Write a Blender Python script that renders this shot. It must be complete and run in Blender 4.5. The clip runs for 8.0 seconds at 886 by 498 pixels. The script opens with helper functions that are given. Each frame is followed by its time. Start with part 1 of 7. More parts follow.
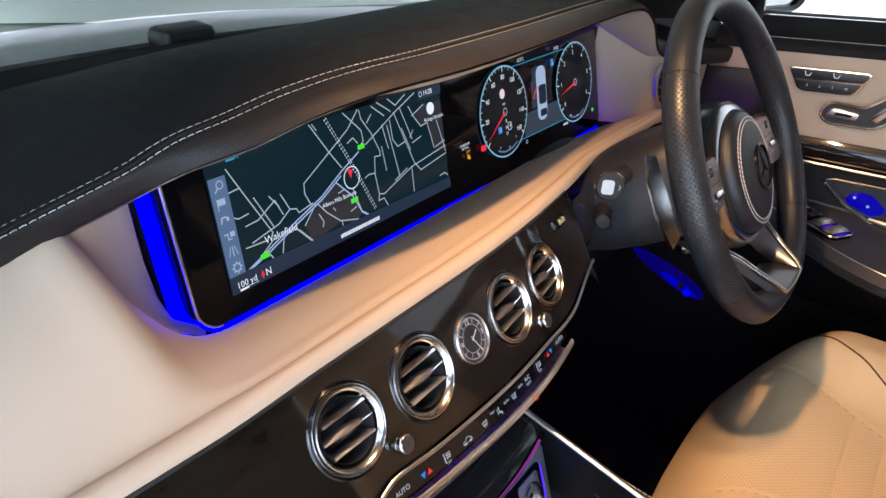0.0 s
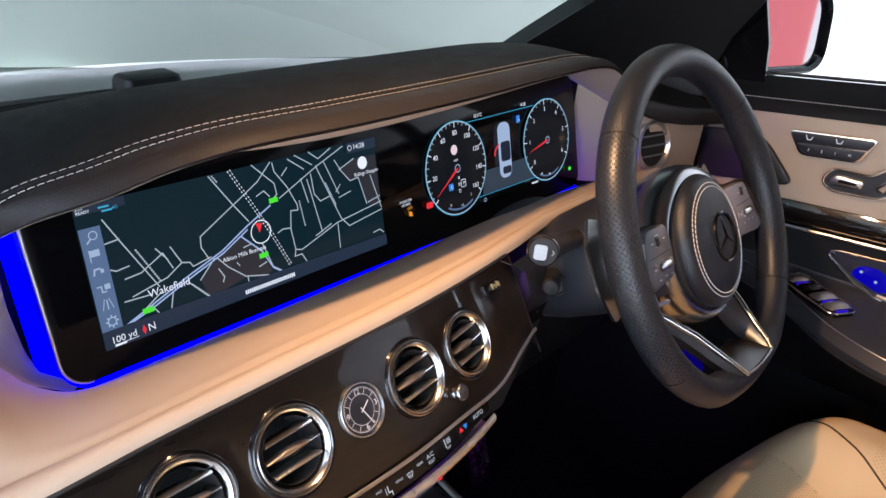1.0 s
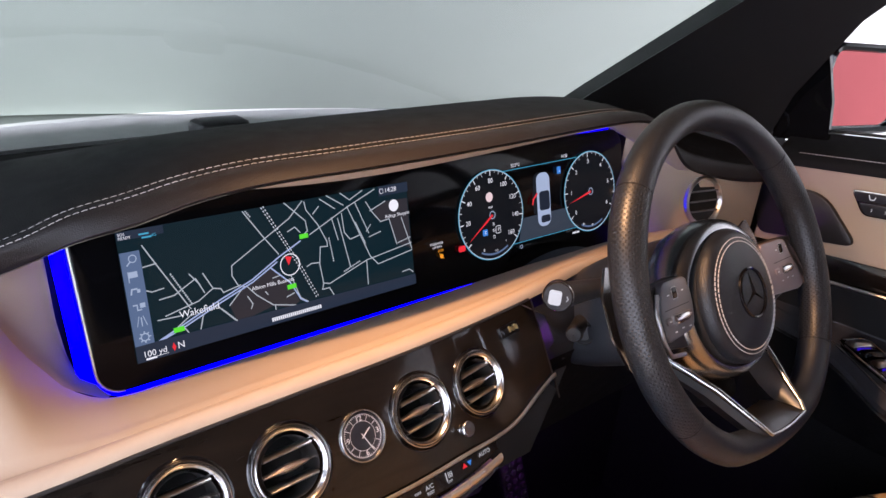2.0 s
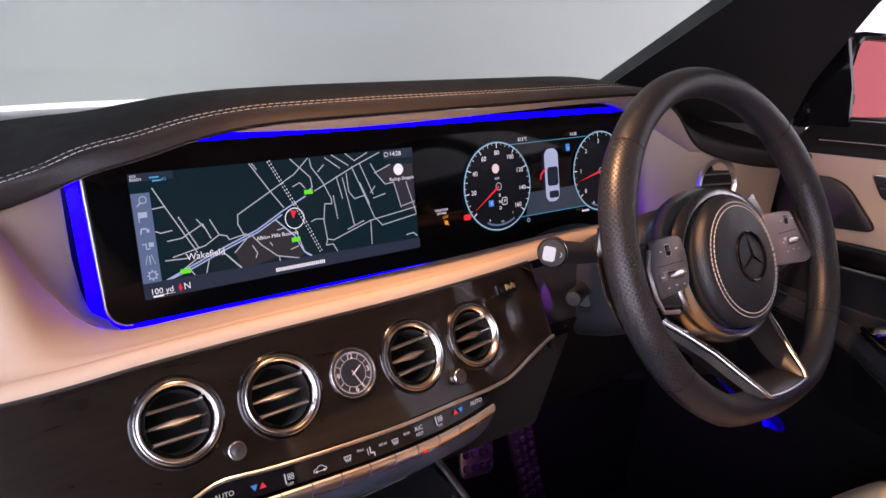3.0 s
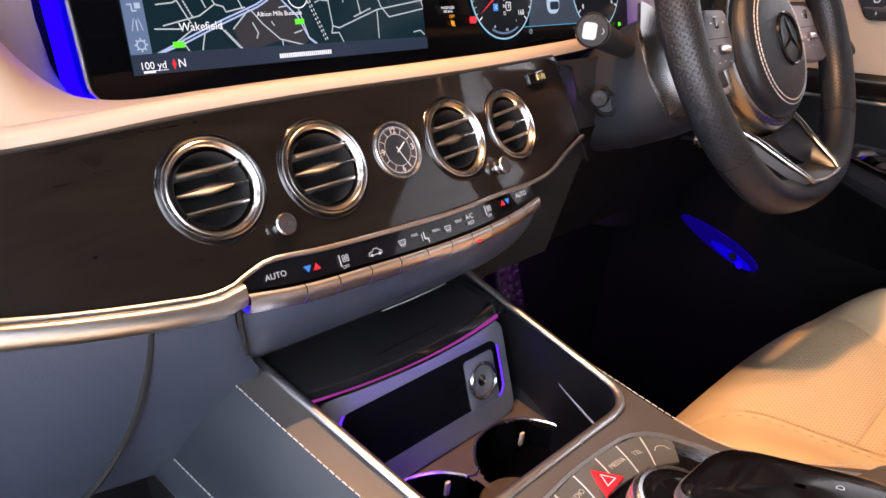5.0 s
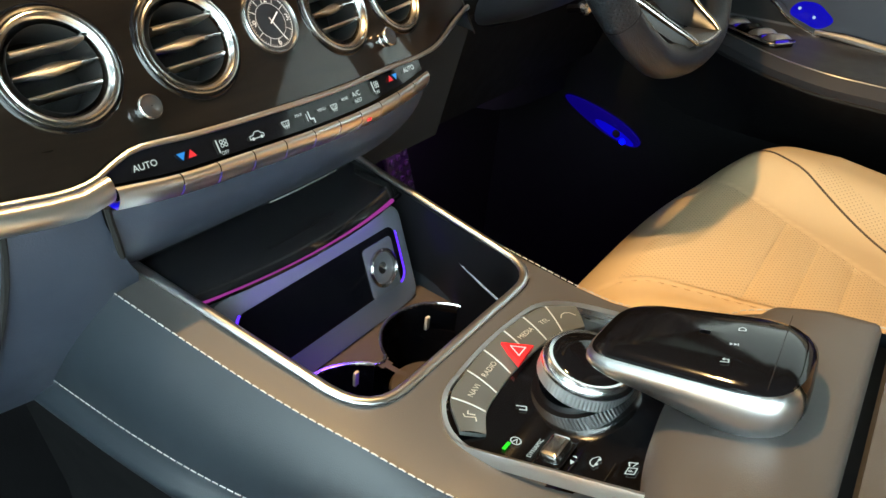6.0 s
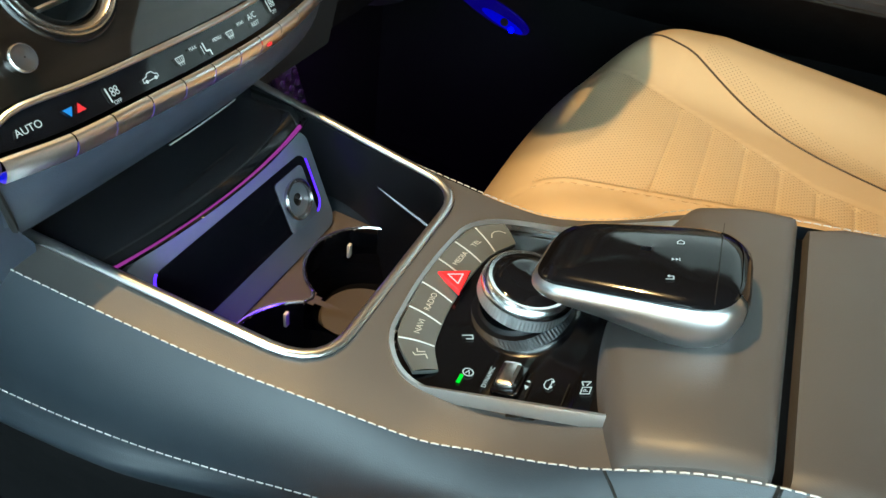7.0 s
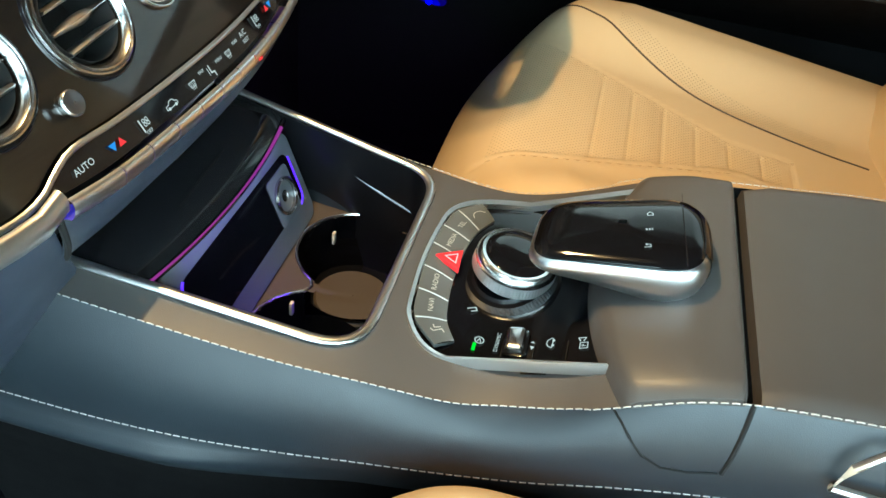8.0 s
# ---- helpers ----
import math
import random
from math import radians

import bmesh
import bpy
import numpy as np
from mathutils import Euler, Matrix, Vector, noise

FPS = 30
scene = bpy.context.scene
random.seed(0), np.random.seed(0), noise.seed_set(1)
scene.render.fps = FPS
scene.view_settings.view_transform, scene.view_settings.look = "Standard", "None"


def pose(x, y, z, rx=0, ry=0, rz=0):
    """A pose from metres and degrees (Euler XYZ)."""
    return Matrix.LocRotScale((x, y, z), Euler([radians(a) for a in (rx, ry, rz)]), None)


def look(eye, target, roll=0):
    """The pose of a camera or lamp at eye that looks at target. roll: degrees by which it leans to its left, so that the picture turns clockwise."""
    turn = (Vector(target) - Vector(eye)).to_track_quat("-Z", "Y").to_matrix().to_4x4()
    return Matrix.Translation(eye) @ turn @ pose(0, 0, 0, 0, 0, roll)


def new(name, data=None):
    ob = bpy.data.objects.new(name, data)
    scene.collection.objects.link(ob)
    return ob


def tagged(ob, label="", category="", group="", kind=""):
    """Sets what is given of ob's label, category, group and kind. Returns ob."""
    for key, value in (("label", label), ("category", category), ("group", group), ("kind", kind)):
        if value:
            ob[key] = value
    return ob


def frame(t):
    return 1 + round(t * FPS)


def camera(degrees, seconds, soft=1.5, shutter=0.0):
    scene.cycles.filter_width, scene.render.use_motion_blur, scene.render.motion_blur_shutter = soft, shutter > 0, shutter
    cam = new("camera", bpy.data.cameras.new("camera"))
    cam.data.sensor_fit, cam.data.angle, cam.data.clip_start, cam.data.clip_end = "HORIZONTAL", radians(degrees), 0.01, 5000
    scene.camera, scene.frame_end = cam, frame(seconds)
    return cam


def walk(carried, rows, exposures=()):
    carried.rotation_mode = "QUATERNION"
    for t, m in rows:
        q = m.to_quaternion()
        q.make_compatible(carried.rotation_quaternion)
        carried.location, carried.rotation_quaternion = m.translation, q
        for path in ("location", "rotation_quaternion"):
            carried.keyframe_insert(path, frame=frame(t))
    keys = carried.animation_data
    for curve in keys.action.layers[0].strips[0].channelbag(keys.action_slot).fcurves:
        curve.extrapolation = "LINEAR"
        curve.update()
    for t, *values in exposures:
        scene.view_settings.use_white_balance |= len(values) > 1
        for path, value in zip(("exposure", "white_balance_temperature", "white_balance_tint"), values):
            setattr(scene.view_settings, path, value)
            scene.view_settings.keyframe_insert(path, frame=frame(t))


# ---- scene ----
cam = camera(62.0, 8.0)
PATH = [
    (0, (-0.44, 0.009, 0.957), (1.034, 0.937, -0.025), 6.7),
    (0.5, (-0.354, -0.008, 0.967), (1.125, 0.961, 0.03), 6.8),
    (1, (-0.329, -0.07, 0.963), (1.087, 1.033, 0.081), 6.6),
    (1.5, (-0.31, -0.108, 0.979), (1.025, 1.125, 0.142), 6.2),
    (1.7, (-0.306, -0.12, 0.979), (0.999, 1.157, 0.164), 6.0),
    (3, (-0.29, -0.217, 0.922), (0.886, 1.233, 0.203), 4.9),
    (3.5, (-0.297, -0.207, 0.885), (0.882, 1.24, 0.167), 4.9),
    (4, (-0.311, -0.18, 0.839), (0.896, 1.232, 0.098), 4.7),
    (4.2, (-0.319, -0.171, 0.821), (0.908, 1.214, 0.061), 4.8),
    (5.3, (-0.364, -0.116, 0.753), (1.027, 0.997, -0.155), 6.1),
    (5.5, (-0.364, -0.115, 0.75), (1.049, 0.939, -0.195), 6.1),
    (6, (-0.348, -0.112, 0.735), (1.109, 0.758, -0.323), 6.7),
    (6.5, (-0.339, -0.103, 0.731), (1.134, 0.568, -0.444), 7.4),
    (7, (-0.337, -0.07, 0.745), (1.127, 0.42, -0.526), 8.3),
    (7.5, (-0.351, -0.044, 0.768), (1.11, 0.284, -0.559), 9.2),
    (8, (-0.391, -0.014, 0.792), (1.086, 0.19, -0.54), 10.0),
]
EXPOSURES = [(0.0, 0.04, 5780, 9), (0.6, 0.03, 5750, 10), (1.7, 0.03, 6050, 16), (2.8, 0.03, 6400, 30), (3.5, 0.10, 6450, 33), (4.2, 0.40, 6500, 36), (5.3, 0.46, 6500, 8), (6.5, 0.42, 5850, -17), (8.0, 0.38, 5550, -18)]
walk(cam, [(t, look(eye, target, roll)) for t, eye, target, roll in PATH], EXPOSURES)

# ---- world and large lights ----
world = bpy.data.worlds.new("world")
scene.world = world
world.use_nodes = True
world.node_tree.nodes["Background"].inputs[0].default_value = (0.8, 0.85, 0.9, 1)
world.node_tree.nodes["Background"].inputs[1].default_value = 0.1


def area_lamp(name, m, w, h, power, colour):
    data = bpy.data.lights.new(name, "AREA")
    data.shape, data.size, data.size_y, data.energy, data.color = "RECTANGLE", w, h, power, colour
    ob = new(name, data)
    ob.matrix_world = m
    return ob


for side, aim, power in ((-1, (0.11, -0.03, 0.50), 2.75), (1, (0.48, -0.07, 0.50), 1.55)):
    lamp = area_lamp("reading_lamp", look((0.04 * side, 0.26, 1.13), aim), 0.022, 0.022, power, (1.0, 0.55, 0.25))
    lamp.data.spread = radians(114)
# Unseen lamps added to brighten the studio walls and fill from the left.
area_lamp("west_fill_lamp", look((-2.0, -0.9, 3.2), (-4.5, -1.3, 1.0)), 4.5, 0.6, 1280, (0.80, 0.87, 1.0))
area_lamp("north_fill_lamp", look((-1.2, 4.0, 3.2), (-1.2, 5.8, 0.9)), 2.5, 0.4, 8.5, (0.93, 1.0, 0.95))
area_lamp("floor_fill_lamp", look((0.9, 4.5, -0.15), (1.2, 5.7, -0.25)), 1.6, 0.1, 18, (0.92, 1.0, 0.95))
area_lamp("east_fill_lamp", look((2.6, 0.8, 2.0), (4.5, 0.8, 0.5)), 2.5, 0.4, 150, (1.0, 0.98, 0.97))


# ---- materials ----
def mat(name, colour, rough=0.5, metal=0.0, coat=0.0, grain=0.0, bump=0.0, vary=0.12, vscale=6.0, glow=0.0, voronoi=False, spec=0.5):
    m = bpy.data.materials.new(name)
    m.use_nodes = True
    nt = m.node_tree
    b = nt.nodes["Principled BSDF"]
    b.inputs["Roughness"].default_value = rough
    b.inputs["Metallic"].default_value = metal
    b.inputs["Coat Weight"].default_value = coat
    b.inputs["Coat Roughness"].default_value = 0.04
    b.inputs["Specular IOR Level"].default_value = spec
    c = (*colour, 1.0)
    b.inputs["Base Color"].default_value = c
    if glow:
        b.inputs["Emission Color"].default_value = c
        b.inputs["Emission Strength"].default_value = glow
        b.inputs["Base Color"].default_value = (0.002, 0.002, 0.002, 1)
        b.inputs["Specular IOR Level"].default_value = 0.1
        b.inputs["Roughness"].default_value = 0.15
        return m
    tc = nt.nodes.new("ShaderNodeTexCoord")
    if vary:
        n = nt.nodes.new("ShaderNodeTexNoise")
        n.inputs["Scale"].default_value = vscale
        n.inputs["Detail"].default_value = 6.0
        nt.links.new(tc.outputs["Object"], n.inputs["Vector"])
        ramp = nt.nodes.new("ShaderNodeMix")
        ramp.data_type = "RGBA"
        ramp.inputs["A"].default_value = tuple(v * (1 - vary) for v in colour) + (1,)
        ramp.inputs["B"].default_value = tuple(min(1, v * (1 + vary)) for v in colour) + (1,)
        nt.links.new(n.outputs["Fac"], ramp.inputs["Factor"])
        nt.links.new(ramp.outputs["Result"], b.inputs["Base Color"])
        r = nt.nodes.new("ShaderNodeMapRange")
        r.inputs["To Min"].default_value, r.inputs["To Max"].default_value = max(0.01, rough * 0.85), min(1, rough * 1.15)
        n2 = nt.nodes.new("ShaderNodeTexNoise")
        n2.inputs["Scale"].default_value = vscale * 9
        nt.links.new(tc.outputs["Object"], n2.inputs["Vector"])
        nt.links.new(n2.outputs["Fac"], r.inputs["Value"])
        nt.links.new(r.outputs["Result"], b.inputs["Roughness"])
    if bump:
        t = nt.nodes.new("ShaderNodeTexVoronoi" if voronoi else "ShaderNodeTexNoise")
        t.inputs["Scale"].default_value = grain
        nt.links.new(tc.outputs["Object"], t.inputs["Vector"])
        bm_ = nt.nodes.new("ShaderNodeBump")
        bm_.inputs["Strength"].default_value = bump
        bm_.inputs["Distance"].default_value = 0.001
        nt.links.new(t.outputs["Distance" if voronoi else "Fac"], bm_.inputs["Height"])
        nt.links.new(bm_.outputs["Normal"], b.inputs["Normal"])
    return m


def punched(m, pitch, hole, depth, coord="UV", shade=0.45):
    """Adds a diagonal field of small punched holes, laid out in metres, to a leather."""
    nt = m.node_tree
    b = nt.nodes["Principled BSDF"]
    tc = nt.nodes.new("ShaderNodeTexCoord")
    mp = nt.nodes.new("ShaderNodeMapping")
    mp.inputs["Rotation"].default_value = (0, 0, radians(45))
    mp.inputs["Scale"].default_value = (1 / pitch, 1 / pitch, 0.0)
    v = nt.nodes.new("ShaderNodeTexVoronoi")
    v.voronoi_dimensions = "2D"
    v.inputs["Scale"].default_value, v.inputs["Randomness"].default_value = 1.0, 0.0
    nt.links.new(tc.outputs[coord], mp.inputs["Vector"])
    nt.links.new(mp.outputs["Vector"], v.inputs["Vector"])
    r = nt.nodes.new("ShaderNodeMapRange")
    r.inputs["From Min"].default_value, r.inputs["From Max"].default_value = hole * 0.6, hole
    nt.links.new(v.outputs["Distance"], r.inputs["Value"])
    bm_ = nt.nodes.new("ShaderNodeBump")
    bm_.inputs["Strength"].default_value, bm_.inputs["Distance"].default_value = depth, 0.0015
    nt.links.new(r.outputs["Result"], bm_.inputs["Height"])
    nt.links.new(bm_.outputs["Normal"], b.inputs["Normal"])
    link = b.inputs["Base Color"].links[0]
    mx = nt.nodes.new("ShaderNodeMix")
    mx.data_type, mx.blend_type = "RGBA", "MULTIPLY"
    mx.inputs["Factor"].default_value = 1.0
    r2 = nt.nodes.new("ShaderNodeMapRange")
    r2.inputs["From Min"].default_value, r2.inputs["From Max"].default_value = hole * 0.5, hole * 0.9
    r2.inputs["To Min"].default_value = shade
    nt.links.new(v.outputs["Distance"], r2.inputs["Value"])
    nt.links.new(link.from_socket, mx.inputs["A"])
    nt.links.new(r2.outputs["Result"], mx.inputs["B"])
    nt.links.new(mx.outputs["Result"], b.inputs["Base Color"])
    return m


def wood_black(name):
    """Nearly black lacquered wood with a faint brown figure."""
    m = mat(name, (0.012, 0.009, 0.007), 0.3, 0, 1.0, vary=0, spec=0.12)
    nt = m.node_tree
    tc = nt.nodes.new("ShaderNodeTexCoord")
    mp = nt.nodes.new("ShaderNodeMapping")
    mp.inputs["Scale"].default_value = (7, 46, 46)
    n = nt.nodes.new("ShaderNodeTexNoise")
    n.inputs["Scale"].default_value, n.inputs["Detail"].default_value, n.inputs["Distortion"].default_value = 1.6, 8.0, 1.2
    cr = nt.nodes.new("ShaderNodeValToRGB")
    cr.color_ramp.elements[0].position, cr.color_ramp.elements[0].color = 0.25, (0.0040, 0.0031, 0.0024, 1)
    cr.color_ramp.elements[1].position, cr.color_ramp.elements[1].color = 0.80, (0.0125, 0.0092, 0.0068, 1)
    nt.links.new(tc.outputs["Object"], mp.inputs["Vector"])
    nt.links.new(mp.outputs["Vector"], n.inputs["Vector"])
    nt.links.new(n.outputs["Fac"], cr.inputs["Fac"])
    nt.links.new(cr.outputs["Color"], nt.nodes["Principled BSDF"].inputs["Base Color"])
    return m


def glass(name, tint, gloss=1.0):
    m = bpy.data.materials.new(name)
    m.use_nodes = True
    nt = m.node_tree
    nt.nodes.remove(nt.nodes["Principled BSDF"])
    t = nt.nodes.new("ShaderNodeBsdfTransparent")
    t.inputs["Color"].default_value = (*tint, 1)
    g = nt.nodes.new("ShaderNodeBsdfGlossy")
    g.inputs["Roughness"].default_value = 0.02
    f = nt.nodes.new("ShaderNodeFresnel")
    f.inputs["IOR"].default_value = 1.12
    mx = nt.nodes.new("ShaderNodeMixShader")
    k = nt.nodes.new("ShaderNodeMath")
    k.operation = "MULTIPLY"
    k.inputs[1].default_value = 0.1
    nt.links.new(f.outputs["Fac"], k.inputs[0])
    nt.links.new(k.outputs["Value"], mx.inputs["Fac"])
    nt.links.new(t.outputs["BSDF"], mx.inputs[1])
    nt.links.new(g.outputs["BSDF"], mx.inputs[2])
    nt.links.new(mx.outputs["Shader"], nt.nodes["Material Output"].inputs["Surface"])
    return m


BLACK_LEATHER = mat("black_leather", (0.011, 0.011, 0.0115), 0.62, spec=0.12, grain=900, bump=0.25, voronoi=True)
BROW_LIP = mat("dark_brown_leather", (0.0155, 0.0135, 0.0135), 0.52, spec=0.2, grain=900, bump=0.25, voronoi=True)
BEIGE = mat("beige_leather", (0.41, 0.325, 0.243), 0.6, spec=0.3, grain=1300, bump=0.08, vary=0.04, voronoi=True)
SEAT = mat("seat_leather", (0.62, 0.468, 0.280), 0.48, grain=1200, bump=0.1, vary=0.05, voronoi=True)
SEAT_DOTS = punched(mat("perforated_seat_leather", (0.615, 0.464, 0.278), 0.5, vary=0.05), 0.0042, 0.25, 0.4, "Object", 0.62)
# One leather in two tones: darkened on the shaded flank, paler where lit.
CONSOLE_SHADED = mat("shaded_charcoal_leather", (0.0150, 0.0200, 0.0265), 0.42, grain=1400, bump=0.07, voronoi=True)
CONSOLE_LIT = mat("lit_charcoal_leather", (0.062, 0.058, 0.056), 0.44, grain=1400, bump=0.07, voronoi=True)
LOWER = mat("slate_soft_plastic", (0.038, 0.046, 0.068), 0.42, grain=1200, bump=0.15)
PLASTIC = mat("black_plastic", (0.012, 0.012, 0.013), 0.45, grain=1500, bump=0.1)
COLUMN = mat("column_plastic", (0.0145, 0.0160, 0.0195), 0.44, spec=0.45, grain=1500, bump=0.1)
GLOSS = mat("piano_black", (0.004, 0.004, 0.005), 0.07, coat=0.1, vary=0, spec=0.4)
WOOD = wood_black("black_lacquered_wood")
CHROME = mat("chrome", (0.84, 0.83, 0.82), 0.2, 1.0, vary=0)
RING = mat("ring_satin", (0.46, 0.455, 0.45), 0.23, 1.0, vary=0)
BAR_METAL = mat("bright_bar_metal", (0.88, 0.87, 0.86), 0.30, 1.0, vary=0)
SATIN = mat("satin_aluminium", (0.70, 0.69, 0.68), 0.31, 1.0, vary=0)
DARK_SATIN = mat("dark_satin_metal", (0.20, 0.20, 0.215), 0.36, 1.0, vary=0)
PAD_GLOSS = mat("pad_gloss", (0.004, 0.004, 0.005), 0.11, vary=0, spec=0.35)
LID = mat("lid_black", (0.010, 0.010, 0.011), 0.11, coat=0.3, vary=0)
SHELF = mat("matt_black_shelf", (0.004, 0.004, 0.004), 0.9, spec=0.05)
POD = mat("dark_satin_pod", (0.12, 0.115, 0.12), 0.38, 0.3)
# Near black for rubber, joints and the shade inside openings.
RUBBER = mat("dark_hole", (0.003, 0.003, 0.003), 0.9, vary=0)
THREAD = mat("cream_thread", (0.44, 0.42, 0.40), 0.7, vary=0.1, vscale=400)
PIPING = mat("dark_piping", (0.05, 0.032, 0.02), 0.6)
RIM_LEATHER = mat("wheel_leather", (0.009, 0.0112, 0.0148), 0.40, spec=0.42, grain=900, bump=0.3, voronoi=True)
RIM_DOTS = punched(mat("perforated_wheel_leather", (0.009, 0.0112, 0.0148), 0.40, vary=0.05, spec=0.42), 0.0036, 0.30, 0.6, "UV", 0.3)
KEY_GREY = mat("translucent_grey_key", (0.078, 0.083, 0.081), 0.3, coat=0.35, vary=0.08)
KEY_LINE = mat("pale_key_edge", (0.42, 0.43, 0.42), 0.4, vary=0)
STALK = mat("stalk_plastic", (0.012, 0.012, 0.013), 0.5, spec=0.22, grain=1500, bump=0.1)
KNEE = mat("matt_knee_plastic", (0.004, 0.004, 0.0045), 0.75, spec=0.08, grain=1500, bump=0.1)
# Lighter copy of the black leather, so the armrest top looks lit.
LIT_BLACK_LEATHER = mat("lit_black_leather", (0.030, 0.030, 0.033), 0.46, spec=0.4, grain=1100, bump=0.12, voronoi=True)
DARK_CLOTH = mat("black_carpet", (0.004, 0.004, 0.0045), 0.95, spec=0.08, grain=700, bump=0.6)
SCREEN = mat("screen_glass", (0.002, 0.002, 0.0025), 0.09, vary=0, spec=0.15)
AMBIENT = mat("blue_light_strip", (0.002, 0.0, 1.0), glow=6.5)
AMBIENT_LOW = mat("dim_blue_light_strip", (0.05, 0.01, 0.8), glow=0.5)
FOOT_VIOLET = mat("violet_footwell_strip", (0.35, 0.06, 0.62), glow=85.0)
MAP_BG = mat("map_ground", (0.004, 0.016, 0.022), glow=1.0)
MAP_BLOCK = mat("map_block", (0.030, 0.028, 0.033), glow=1.0)
MAP_ROAD = mat("map_road", (0.42, 0.46, 0.48), glow=1.0)
MAP_MAJOR = mat("map_main_road", (0.36, 0.44, 0.66), glow=1.0)
MAP_BAR = mat("map_bar", (0.020, 0.030, 0.050), glow=1.0)
MAP_SIDE = mat("map_side_bar", (0.10, 0.15, 0.25), glow=1.0)
WHITE_GLOW = mat("display_white", (0.85, 0.86, 0.88), glow=1.0)
ICON_GLOW = mat("display_pale_blue", (0.36, 0.44, 0.56), glow=1.0)
GREEN_GLOW = mat("display_green", (0.10, 0.75, 0.03), glow=1.0)
CYAN_GLOW = mat("display_cyan", (0.06, 0.36, 0.52), glow=1.0)
RED_GLOW = mat("display_red", (0.80, 0.03, 0.04), glow=1.0)
AMBER_GLOW = mat("display_amber", (0.85, 0.32, 0.02), glow=1.0)
BLUE_GLOW = mat("display_blue", (0.05, 0.22, 0.62), glow=1.0)
HAZE_GLOW = mat("display_grey_blue", (0.034, 0.047, 0.065), glow=1.0)
LEGEND = mat("lit_legend", (0.72, 0.72, 0.72), glow=0.8)
SILVER_PRINT = mat("silver_print", (0.60, 0.61, 0.63), 0.4, vary=0)
RED_PLASTIC = mat("red_translucent_plastic", (0.75, 0.02, 0.03), 0.2, coat=0.6, vary=0.05)
BUTTON_WHITE = mat("lit_white_button", (0.9, 0.9, 0.92), glow=0.8)
PEDAL = mat("pedal_metal", (0.35, 0.33, 0.36), 0.35, 1.0)
BONNET = mat("silver_paint", (0.27, 0.29, 0.28), 0.45, 0.4, 0.2, vary=0.02)
WALL = mat("white_garage_wall", (0.74, 0.74, 0.72), 0.8, vary=0.05, vscale=0.7, grain=30, bump=0.1)
CEILING = mat("dark_ceiling_paint", (0.05, 0.05, 0.05), 0.9, vary=0.05)
FLOOR_OUT = mat("garage_floor_paint", (0.20, 0.205, 0.20), 0.5, vary=0.1, vscale=1.0)
REDWALL = mat("faded_red_panel", (0.62, 0.13, 0.14), 0.6, vary=0.08, vscale=0.8)
HEADLINER = mat("headliner_cloth", (0.035, 0.033, 0.032), 0.9, grain=900, bump=0.4)
MIRROR = mat("mirror_glass", (0.92, 0.92, 0.92), 0.03, 1.0, vary=0)
WINDSCREEN = glass("windscreen_glass", (0.36, 0.40, 0.37))


